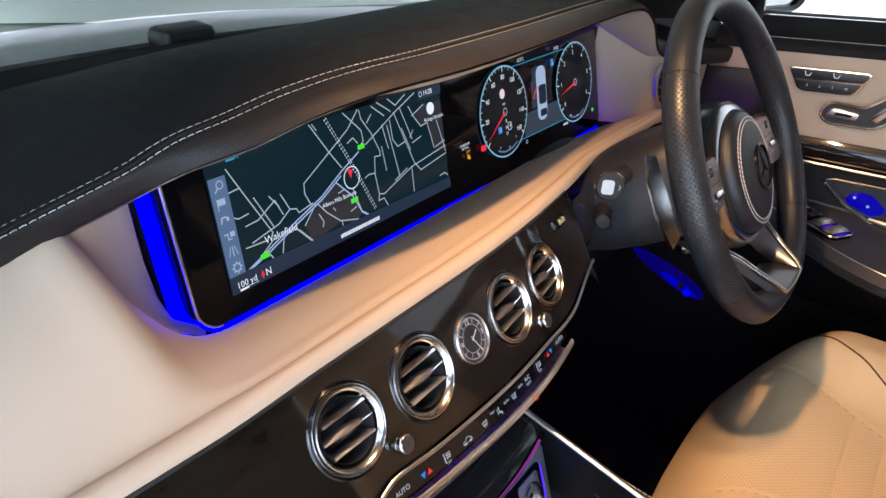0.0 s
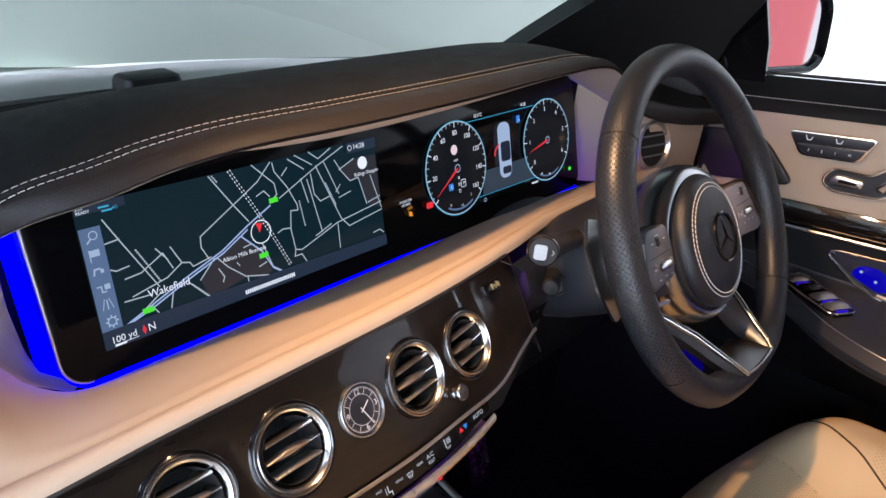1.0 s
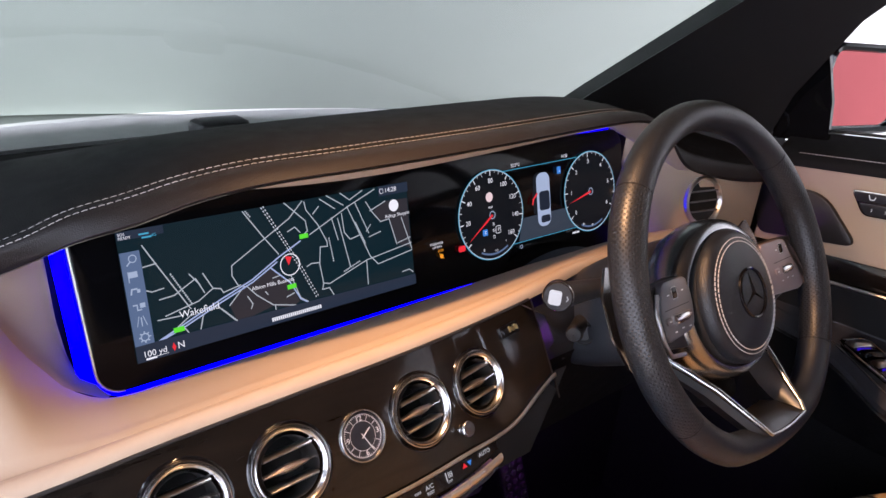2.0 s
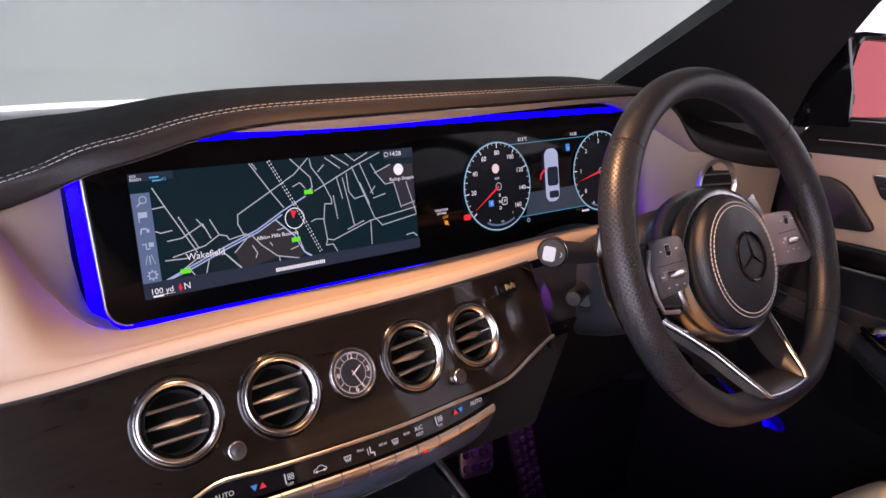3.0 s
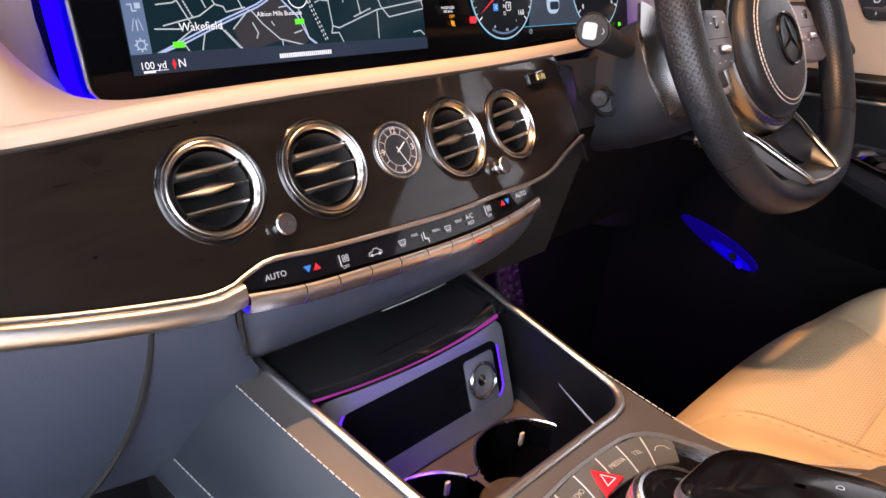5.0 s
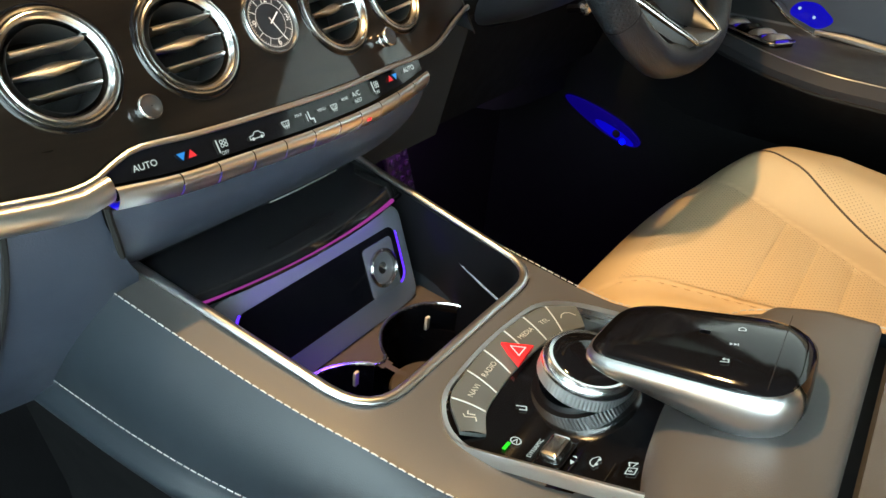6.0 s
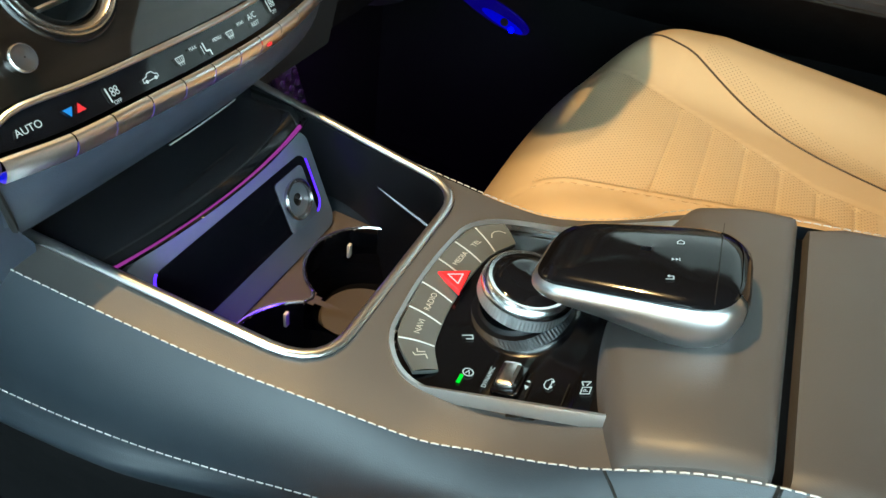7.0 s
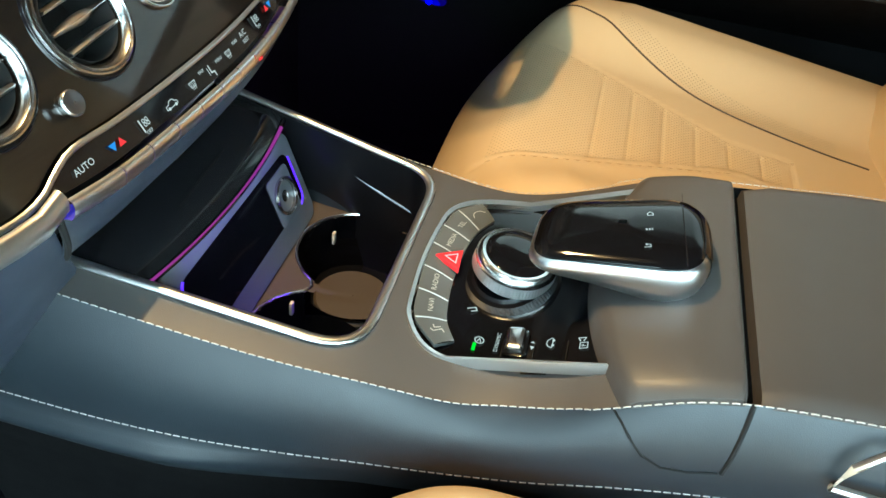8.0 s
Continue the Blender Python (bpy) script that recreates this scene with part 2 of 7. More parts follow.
# ---- mesh helpers ----
class Mesh:
    """Vertices and faces gathered for one part."""

    def __init__(self):
        self.v, self.f = [], []

    def add(self, verts, faces, m=None):
        k = len(self.v)
        self.v += [tuple(m @ Vector(p)) if m else tuple(p) for p in verts]
        self.f += [tuple(i + k for i in f) for f in faces]
        return self

    def grid(self, rows, closed_u=False, closed_v=False, m=None):
        nu, nv = len(rows), len(rows[0])
        fs = []
        for i in range(nu if closed_u else nu - 1):
            for j in range(nv if closed_v else nv - 1):
                a, b = i, (i + 1) % nu
                c, d = j, (j + 1) % nv
                fs.append((a * nv + c, b * nv + c, b * nv + d, a * nv + d))
        return self.add([p for r in rows for p in r], fs, m)

    def lathe(self, profile, n=48, m=None, cap=False):
        rows = [[(r * math.cos(2 * math.pi * k / n), r * math.sin(2 * math.pi * k / n), z) for k in range(n)] for r, z in profile]
        return self.grid(rows, closed_v=True, m=m)

    def prism(self, outline, z0, z1, bevel=0.0, m=None):
        """A plate from z0 to z1 over an outline (anticlockwise), its upper edge rounded by bevel."""
        n = len(outline)
        cx, cy = sum(p[0] for p in outline) / n, sum(p[1] for p in outline) / n
        levels = [(0.0, z0), (0.0, z1 - bevel)]
        if bevel:
            levels += [(bevel * 0.3, z1 - bevel * 0.3), (bevel, z1)]
        else:
            levels += [(0.0, z1)]
        rows = []
        for off, z in levels:
            rows.append([(*inset(outline, k, off), z) for k in range(n)])
        self.grid(rows, closed_v=True, m=m)
        self.add([(*p[:2], p[2]) for p in rows[-1]], [tuple(range(n))], m)
        self.add([(*p[:2], p[2]) for p in rows[0]], [tuple(reversed(range(n)))], m)
        return self

    def tube(self, pts, r, n=10, closed=False, m=None, flat=1.0):
        pts = [Vector(p) for p in pts]
        rows, k = [], len(pts)
        up = Vector((0.13, 0.21, 0.97)).normalized()
        for i, p in enumerate(pts):
            a, b = pts[(i - 1) % k] if closed or i else p, pts[(i + 1) % k] if closed or i < k - 1 else p
            d = (b - a).normalized()
            s = d.cross(up).normalized()
            t = s.cross(d).normalized()
            rr = r(i / max(1, k - 1)) if callable(r) else r
            rows.append([tuple(p + s * rr * math.cos(2 * math.pi * q / n) + t * rr * flat * math.sin(2 * math.pi * q / n)) for q in range(n)])
        self.grid(rows, closed_u=closed, closed_v=True, m=m)
        if not closed:
            self.add(rows[0], [tuple(reversed(range(n)))], m)
            self.add(rows[-1], [tuple(range(n))], m)
        return self

    def box(self, x0, x1, y0, y1, z0, z1, bevel=0.0, m=None):
        bm = bmesh.new()
        bmesh.ops.create_cube(bm, size=1.0)
        for q in bm.verts:
            q.co = Vector(((x0 + x1) / 2 + q.co.x * (x1 - x0), (y0 + y1) / 2 + q.co.y * (y1 - y0), (z0 + z1) / 2 + q.co.z * (z1 - z0)))
        if bevel:
            bmesh.ops.bevel(bm, geom=bm.edges[:], offset=bevel, segments=2, profile=0.5, affect="EDGES")
        bm.verts.index_update()
        self.add([tuple(q.co) for q in bm.verts], [tuple(q.index for q in f.verts) for f in bm.faces], m)
        bm.free()
        return self

    def ribbon(self, pts, w, z, m=None):
        """A flat line of width w through 2D points at height z."""
        for (x0, y0), (x1, y1) in zip(pts[:-1], pts[1:]):
            d = math.hypot(x1 - x0, y1 - y0) or 1e-6
            ex, ey = (x1 - x0) / d * w * 0.4, (y1 - y0) / d * w * 0.4
            nx, ny = -(y1 - y0) / d * w / 2, (x1 - x0) / d * w / 2
            self.add([(x0 - ex + nx, y0 - ey + ny, z), (x0 - ex - nx, y0 - ey - ny, z), (x1 + ex - nx, y1 + ey - ny, z), (x1 + ex + nx, y1 + ey + ny, z)], [(0, 1, 2, 3)], m)
        return self

    def rect(self, x0, x1, y0, y1, z, m=None):
        return self.add([(x0, y0, z), (x1, y0, z), (x1, y1, z), (x0, y1, z)], [(0, 1, 2, 3)], m)

    def disc(self, x, y, r, z, n=28, m=None, r0=0.0):
        a = [2 * math.pi * k / n for k in range(n)]
        outer = [(x + r * math.cos(t), y + r * math.sin(t), z) for t in a]
        if r0:
            inner = [(x + r0 * math.cos(t), y + r0 * math.sin(t), z) for t in a]
            return self.grid([outer, inner], closed_v=True, m=m)
        return self.add(outer, [tuple(range(n))], m)


def inset(outline, k, off):
    n = len(outline)
    if not off:
        return outline[k]
    a, p, b = Vector(outline[k - 1]), Vector(outline[k]), Vector(outline[(k + 1) % n])
    d = ((p - a).normalized() + (b - p).normalized())
    d = d.normalized() if d.length > 1e-9 else Vector((1, 0))
    return (p.x - d.y * off, p.y + d.x * off)


def part(name, mesh, material, parent=None, label="", sharp=40, smooth=True, uv=None):
    me = bpy.data.meshes.new(name)
    me.from_pydata(mesh.v, [], mesh.f)
    if uv:
        layer = me.uv_layers.new(name="UVMap")
        for loop in me.loops:
            layer.data[loop.index].uv = uv[loop.vertex_index]
    me.validate()
    bm = bmesh.new()
    bm.from_mesh(me)
    bmesh.ops.remove_doubles(bm, verts=bm.verts, dist=1e-6)
    bmesh.ops.recalc_face_normals(bm, faces=bm.faces)
    bm.to_mesh(me)
    bm.free()
    if smooth:
        me.polygons.foreach_set("use_smooth", [True] * len(me.polygons))
        me.set_sharp_from_angle(angle=radians(sharp))
    me.materials.append(material)
    ob = new(name, me)
    if parent is not None:
        ob.parent = parent
        ob.matrix_parent_inverse = parent.matrix_world.inverted()
    if label:
        ob["label"] = label
    return ob


def thing(name, at, label, category, group="", kind=""):
    ob = new(name)
    ob.empty_display_size = 0.05
    ob.matrix_world = Matrix.Translation(at)
    bpy.context.view_layer.update()
    return tagged(ob, label, category, group, kind)


def text_mesh(body, size, m, align="CENTER", shear=0.0, z=0.0):
    """Flat lettering in the built-in font as a Mesh, centred on the origin of m."""
    cu = bpy.data.curves.new("lettering", "FONT")
    cu.body, cu.size, cu.align_x, cu.align_y, cu.shear, cu.resolution_u = body, size, align, "CENTER", shear, 3
    ob = bpy.data.objects.new("lettering", cu)
    scene.collection.objects.link(ob)
    bpy.context.view_layer.update()
    me = bpy.data.meshes.new_from_object(ob.evaluated_get(bpy.context.evaluated_depsgraph_get()))
    out = Mesh().add([(v.co.x, v.co.y, z) for v in me.vertices], [tuple(p.vertices) for p in me.polygons], m)
    bpy.data.objects.remove(ob)
    bpy.data.curves.remove(cu)
    bpy.data.meshes.remove(me)
    return out


def axes(origin, ex, ey):
    """A matrix with local x and y along the given directions and z towards the viewer."""
    ex, ey = Vector(ex).normalized(), Vector(ey)
    ez = ex.cross(ey).normalized()
    ey = ez.cross(ex)
    return Matrix(((ex.x, ey.x, ez.x, origin[0]), (ex.y, ey.y, ez.y, origin[1]), (ex.z, ey.z, ez.z, origin[2]), (0, 0, 0, 1)))


def rrect(w, h, r, n=6, cx=0.0, cy=0.0):
    out = []
    for sx, sy, a0 in ((1, -1, -90), (1, 1, 0), (-1, 1, 90), (-1, -1, 180)):
        for k in range(n + 1):
            a = radians(a0 + 90 * k / n)
            out.append((cx + sx * (w / 2 - r) + r * math.cos(a), cy + sy * (h / 2 - r) + r * math.sin(a)))
    return out


def rounded(corners, n=7):
    """An outline through corners (x, y, radius), anticlockwise."""
    out, k = [], len(corners)
    for i in range(k):
        p = Vector(corners[i][:2])
        a, b = Vector(corners[i - 1][:2]), Vector(corners[(i + 1) % k][:2])
        r = corners[i][2]
        p0, p1 = p + (a - p).normalized() * r, p + (b - p).normalized() * r
        for s in span(0, 1, n):
            out.append(tuple(p0 * (1 - s) ** 2 + p * 2 * s * (1 - s) + p1 * s * s))
    return out


def curve_at(knots, t):
    """A smooth value through (t, value) knots in rising order of t."""
    if t <= knots[0][0]:
        return knots[0][1]
    if t >= knots[-1][0]:
        return knots[-1][1]
    for k in range(len(knots) - 1):
        (t0, a), (t1, b) = knots[k], knots[k + 1]
        if t <= t1:
            pm = knots[k - 1] if k else knots[k]
            pn = knots[k + 2] if k + 2 < len(knots) else knots[k + 1]
            m0 = (b - pm[1]) / (t1 - pm[0])
            m1 = (pn[1] - a) / (pn[0] - t0)
            h, s = t1 - t0, (t - t0) / (t1 - t0)
            return (2 * s**3 - 3 * s**2 + 1) * a + (s**3 - 2 * s**2 + s) * h * m0 + (-2 * s**3 + 3 * s**2) * b + (s**3 - s**2) * h * m1


def span(a, b, n):
    return [a + (b - a) * k / (n - 1) for k in range(n)]


def stitches(pts, length=0.0045, gap=0.0015, r=0.00045, lift=0.0):
    """A row of short threads along a line of points."""
    out = Mesh()
    pts = [Vector(p) for p in pts]
    lens = [0.0]
    for a, b in zip(pts[:-1], pts[1:]):
        lens.append(lens[-1] + (b - a).length)

    def at(s):
        for k in range(len(pts) - 1):
            if s <= lens[k + 1]:
                f = (s - lens[k]) / max(1e-9, lens[k + 1] - lens[k])
                return pts[k].lerp(pts[k + 1], f)
        return pts[-1]

    s = 0.0
    while s + length < lens[-1]:
        out.tube([at(s), at(s + length / 2) + Vector((0, 0, lift)), at(s + length)], r, 5)
        s += length + gap
    return out

# ---- garage round the car ----
def slab(name, x0, x1, y0, y1, z0, z1, material, label, category):
    return tagged(part(name, Mesh().box(x0, x1, y0, y1, z0, z1), material, smooth=False), label, category, kind="structure")


slab("ground", -5.2, 5.2, -4.2, 6.2, -0.4, -0.3, FLOOR_OUT, "pale grey painted studio floor under the car", "floor")
profile = [(4.0 + 1.0 * math.sin(a), -0.29 + 1.0 * (1 - math.cos(a))) for a in span(0, math.pi / 2, 8)] + [(5.0, 2.0), (5.0, 4.4)]
cove = Mesh().lathe(profile, 72, Matrix.Translation((0, 1.0, 0)))
tagged(part("wall_north", cove, WALL), "curved white studio wall round the car", "wall", kind="structure")
# Unseen; its dark colour keeps white reflections off the gloss panels.
tagged(part("ceiling", Mesh().lathe([(0.01, 4.4), (5.0, 4.4)], 72, Matrix.Translation((0, 1.0, 0))), CEILING), "unseen dark ceiling added over the studio", "ceiling", kind="structure")
slab("red_panel", 1.3, 3.0, -2.6, -2.5, -0.3, 1.25, REDWALL, "faded red panel standing behind the car", "panel")

# ---- shared forms of the dashboard ----
ZS = [(-0.8, 0.69), (-0.4, 0.702), (-0.27, 0.724), (-0.195, 0.748), (-0.163, 0.763), (-0.122, 0.775), (-0.088, 0.787), (-0.05, 0.796), (0.0, 0.801), (0.1, 0.804), (0.36, 0.803), (0.43, 0.802), (0.475, 0.7955), (0.51, 0.779), (0.56, 0.752), (0.62, 0.730), (0.72, 0.710), (0.83, 0.700)]
YS = [(-0.8, 0.41), (-0.27, 0.42), (-0.195, 0.405), (-0.122, 0.385), (-0.05, 0.36), (0.04, 0.345), (0.17, 0.345), (0.36, 0.357), (0.5, 0.36), (0.6, 0.35), (0.83, 0.30)]
LIP_Y = [(-0.8, 0.002), (-0.2, 0.002), (-0.12, -0.031), (0.5, -0.031), (0.6, -0.012), (0.83, 0.0)]
LIP_Z = [(-0.8, -0.021), (-0.2, -0.019), (-0.12, -0.006), (0.0, -0.003), (0.5, -0.004), (0.6, -0.020), (0.83, -0.022)]


def stitch_pt(x, back=0.0):
    return (x, curve_at(YS, x) + back, curve_at(ZS, x) + 0.0006)


def fas_y(x, z):
    xx = max(-0.34, min(0.34, x))
    return 0.2495 + 0.65 * (z - 0.593) + 0.27 * xx * xx


def on_fascia(x, z, lift=0.0):
    m = axes((x, fas_y(x, z), z), (1, 0.54 * max(-0.34, min(0.34, x)), 0), (0, 0.545, 0.838))
    return m @ Matrix.Translation((0, 0, lift))


FAS_UP = [(-0.8, 0.600), (-0.4, 0.613), (-0.25, 0.6215), (-0.218, 0.6235), (-0.147, 0.6295), (-0.043, 0.6335), (0.068, 0.634), (0.24, 0.634)]


def fas_top(x):
    return curve_at(FAS_UP, x)


FAS_LOW = [(-0.8, 0.590), (-0.4, 0.566), (-0.275, 0.553), (-0.25, 0.5495), (-0.22, 0.546), (-0.19, 0.543), (-0.17, 0.5415), (-0.155, 0.5430), (-0.142, 0.5475), (-0.126, 0.5512), (-0.09, 0.5497), (-0.034, 0.5487), (0.036, 0.5480), (0.104, 0.5493), (0.14, 0.5490), (0.17, 0.5515), (0.207, 0.561), (0.24, 0.568)]
BAR_TOP = [(-0.15, 0.5395), (-0.113, 0.5362), (-0.061, 0.5350), (0.0, 0.5338), (0.053, 0.5340), (0.1, 0.5365), (0.137, 0.5405)]
VENTS = [(-0.1452, 0.0322), (-0.0648, 0.0328), (0.0644, 0.0322), (0.138, 0.031)]
VENT_Z = 0.5915

# ---- dashboard ----
dash = thing("dashboard", (0.0, 0.4, 0.3), "two-tone dashboard in black and beige leather with black lacquered wood", "dashboard")

# top cover: from the windscreen foot over the crest to the stitched seam
rows = []
for x in span(-0.8, 0.83, 110):
    zs, ys = curve_at(ZS, x), curve_at(YS, x)
    r = []
    for s in span(0, 1, 16):
        y = ys + (0.585 - ys) * s
        r.append((x, y, zs + 0.004 * math.sin(math.pi * min(1, s * 2.2) / 2) - (zs - 0.745) * s**2.2 * 0.8))
    rows.append(r)
part("top_cover", Mesh().grid(rows), BLACK_LEATHER, dash, "black leather top cover")
rows = []
for x in span(-0.8, 0.83, 40):
    zs = curve_at(ZS, x)
    z1 = zs + 0.004 - (zs - 0.745) * 0.8
    y1 = 0.585
    rows.append([(x, y1 + (0.803 - 0.15 * x * x - y1) * s, z1 - 0.006 * min(1, s * 12) - (z1 - 0.70) * s) for s in span(0, 1, 10)])
part("windscreen_shelf", Mesh().grid(rows), SHELF, dash, "matt black plastic shelf below the windscreen")
# front lip of the crest
rows = []
for x in span(-0.8, 0.83, 110):
    zs, ys, dy, dz = curve_at(ZS, x), curve_at(YS, x), curve_at(LIP_Y, x), curve_at(LIP_Z, x)
    r = []
    for s in span(0, 1, 9):
        b = math.sin(math.pi * s) * 0.004
        r.append((x, ys + dy * s - b * 0.6, zs + dz * s + b))
    r += [(x, ys + dy + 0.003, zs + dz - 0.003)]
    rows.append(r)
part("crest_lip", Mesh().grid(rows), BROW_LIP, dash, "dark leather lip along the crest")
part("crest_groove", Mesh().tube([stitch_pt(x, 0.0045) for x in span(-0.8, 0.6, 120)], 0.0013, 6), RUBBER, dash, "seam groove")
part("stitching", stitches([stitch_pt(x, 0.0005) for x in span(-0.7, 0.57, 160)], r=0.00034, lift=0.0003), THREAD, dash, "cream stitching")
part("stitching", stitches([stitch_pt(x, 0.0105) for x in span(-0.7, 0.57, 160)], r=0.00034, lift=0.0003), THREAD, dash, "cream stitching")
# pale underside of the crest above the screens
rows = []
for x in span(-0.30, 0.60, 80):
    zs, ys, dy, dz = curve_at(ZS, x), curve_at(YS, x), curve_at(LIP_Y, x), curve_at(LIP_Z, x)
    top = curve_at([(-0.3, 0.685), (-0.25, 0.698), (-0.2, 0.730), (-0.16, 0.755), (-0.1, 0.757), (0.5, 0.762), (0.6, 0.735)], x)
    p0, p1, p2 = (ys + dy + 0.002, zs + dz - 0.0035), (ys + dy + 0.022, min(zs + dz - 0.008, top + 0.024)), (0.4575 if x > -0.16 else 0.465, top - 0.0005)
    rows.append([(x, p0[0] + (p1[0] - p0[0]) * f, p0[1] + (p1[1] - p0[1]) * f) for f in span(0, 1, 4)] + [(x, p1[0] + (p2[0] - p1[0]) * f, p1[1] + (p2[1] - p1[1]) * f) for f in span(0.2, 1, 5)])
part("crest_underside", Mesh().grid(rows), BEIGE, dash, "beige leather underside of the crest")
# lower beige cover: shelf below the screens, rising to the crest on the passenger side
BZ = [(-0.8, 0.664), (-0.4, 0.677), (-0.27, 0.700), (-0.24, 0.712), (-0.228, 0.705), (-0.218, 0.684), (-0.207, 0.657), (-0.195, 0.638), (-0.178, 0.618), (-0.15, 0.600), (-0.1, 0.5945), (0.5, 0.5945), (0.58, 0.60), (0.62, 0.61)]
BY = [(-0.8, 0.415), (-0.27, 0.425), (-0.218, 0.423), (-0.207, 0.419), (-0.195, 0.410), (-0.178, 0.402), (-0.15, 0.398), (-0.1, 0.402), (0.5, 0.402), (0.62, 0.36)]


def cover_pt(x, s):
    """A point of the beige cover; s runs from the fascia edge (0) forward to its end (1)."""
    zb, yb = curve_at(BZ, x), curve_at(BY, x)
    ft = fas_top(x)
    ya = fas_y(x, ft) + 0.001
    rise = max(0.0, (s - 0.165) / 0.835)
    lean = rise + 0.10 * math.sin(math.pi * rise) * max(0.0, min(1.0, (zb - 0.635) / 0.06))
    z = ft + 0.003 + (zb - ft) * max(0.0, min(1.0, lean)) if zb > ft else ft + 0.003 + (zb - ft - 0.003) * s**2.2
    roll = 0.0065 * math.sin(math.pi * min(1.0, s / 0.15)) if s < 0.15 else 0.0025 * (1 - abs(s - 0.2) / 0.05) * (0.15 < s < 0.25)
    return (x, ya + (yb - ya) * s, z + roll + (0.001 if s else -0.003))


rows = [[cover_pt(x, s) for s in [0, 0.012, 0.03, 0.06, 0.10, 0.135, 0.15, 0.165] + span(0.2, 1, 16)] for x in span(-0.8, 0.62, 150)]
part("shelf_cover", Mesh().grid(rows), BEIGE, dash, "beige leather shelf and passenger cover", sharp=60)
part("cover_seam", Mesh().tube([cover_pt(x, 0.153) for x in span(-0.78, 0.30, 90)], 0.0006, 6), mat("seam_shadow", (0.34, 0.27, 0.21), 0.7), dash, "sewn seam along the shelf")
# wall of the bowl beside the screens, from the crease of the passenger cover to the panel
crease = [(-0.245, 0.424, 0.716), (-0.238, 0.424, 0.711), (-0.228, 0.424, 0.703), (-0.218, 0.423, 0.684), (-0.207, 0.419, 0.657), (-0.195, 0.410, 0.638), (-0.178, 0.402, 0.618), (-0.15, 0.398, 0.600)]
foot = [(-0.170, 0.4575, 0.752), (-0.171, 0.454, 0.740), (-0.172, 0.450, 0.724), (-0.172, 0.4424, 0.694), (-0.172, 0.434, 0.662), (-0.169, 0.4265, 0.634), (-0.164, 0.421, 0.613), (-0.143, 0.416, 0.597)]
part("recess_back", Mesh().grid([[(x, 0.470, z) for z in span(0.59, 0.728, 4)] for x in span(-0.262, -0.15, 4)]), PLASTIC, dash, "dark back of the screen recess")
part("bowl_wall", Mesh().grid([[tuple(Vector(a_).lerp(Vector(b_), s_) + Vector((0.006, 0.002, 0)) * math.sin(math.pi * s_)) for s_ in span(0, 1, 7)] for a_, b_ in zip(crease, foot)]), BEIGE, dash, "beige leather wall of the screen recess")
SLOT = mat("slot_shadow", (0.24, 0.18, 0.12), 0.7)
for k in range(9):
    m = Mesh()
    y = 0.345 + 0.0055 * k
    m.tube([(x, y, 0.0) for x in span(0.02 + 0.006 * k, 0.17 + 0.012 * k, 2)], 0.0007, 5)
    for i, v in enumerate(m.v):
        s = max(0, (v[1] - 0.278) / 0.124)
        m.v[i] = (v[0], v[1], v[2] + 0.6358 + (0.5945 - 0.635) * s**2.2)
    part("demister_slot", m, SLOT, dash, "thin demister slot")
# end panel beside the driver's door
ends = [(0.566, 0.428, 0.598, 0.768), (0.58, 0.415, 0.600, 0.762), (0.595, 0.39, 0.602, 0.745), (0.612, 0.362, 0.60, 0.728), (0.64, 0.342, 0.60, 0.712), (0.68, 0.333, 0.60, 0.702), (0.74, 0.328, 0.60, 0.694), (0.795, 0.325, 0.60, 0.690)]
part("end_panel", Mesh().grid([[(x, y, z0 + (z1 - z0) * s) for s in span(0, 1, 8)] for x, y, z0, z1 in ends]), BEIGE, dash, "beige leather end panel")
part("end_panel_foot", Mesh().grid([[(x, y + (0.30 - y) * s * 0.2 + 0.05 * s, z0 - 0.28 * s) for s in span(0, 1, 5)] for x, y, z0, z1 in ends]), KNEE, dash, "black plastic below the end panel")
vm = axes((0.645, 0.337, 0.663), (0.94, -0.20, 0), (0, 0.25, 0.97))
ev = part("air_vent", Mesh().lathe([(0.036, 0), (0.036, 0.005), (0.033, 0.007), (0.030, 0.004), (0.029, -0.002)], 48, vm), SATIN, dash, "round side air vent with a satin ring")
part("vent_cavity", Mesh().disc(0, 0, 0.030, 0.001, m=vm), RUBBER, ev)
for k in (-1, 0, 1):
    part("slat", Mesh().box(-0.027, 0.027, k * 0.014 - 0.001, k * 0.014 + 0.001, 0.002, 0.005, m=vm), DARK_SATIN, ev)

# lacquered fascia with round openings
m = Mesh()
xs = span(-0.78, 0.242, 250)
for i in range(len(xs) - 1):
    for j in range(20):
        xc = (xs[i] + xs[i + 1]) / 2
        za, zc = curve_at(FAS_LOW, xc), fas_top(xc)
        z0, z1 = za + (zc - za) * j / 20, za + (zc - za) * (j + 1) / 20
        zm = (z0 + z1) / 2
        if any(math.hypot(xc - vx, (zm - VENT_Z) / 0.838) < vr - 0.003 for vx, vr in VENTS):
            continue
        q = []
        for x, f in ((xs[i], j), (xs[i + 1], j), (xs[i + 1], j + 1), (xs[i], j + 1)):
            zl = curve_at(FAS_LOW, x)
            z = zl + (fas_top(x) - zl) * f / 20
            bulge = 0.0008 * math.sin(math.pi * f / 20)
            q.append((x, fas_y(x, z) - bulge, z + bulge * 0.4))
        m.add(q, [(0, 1, 2, 3)])
part("wood_fascia", m, WOOD, dash, "black lacquered wood fascia")
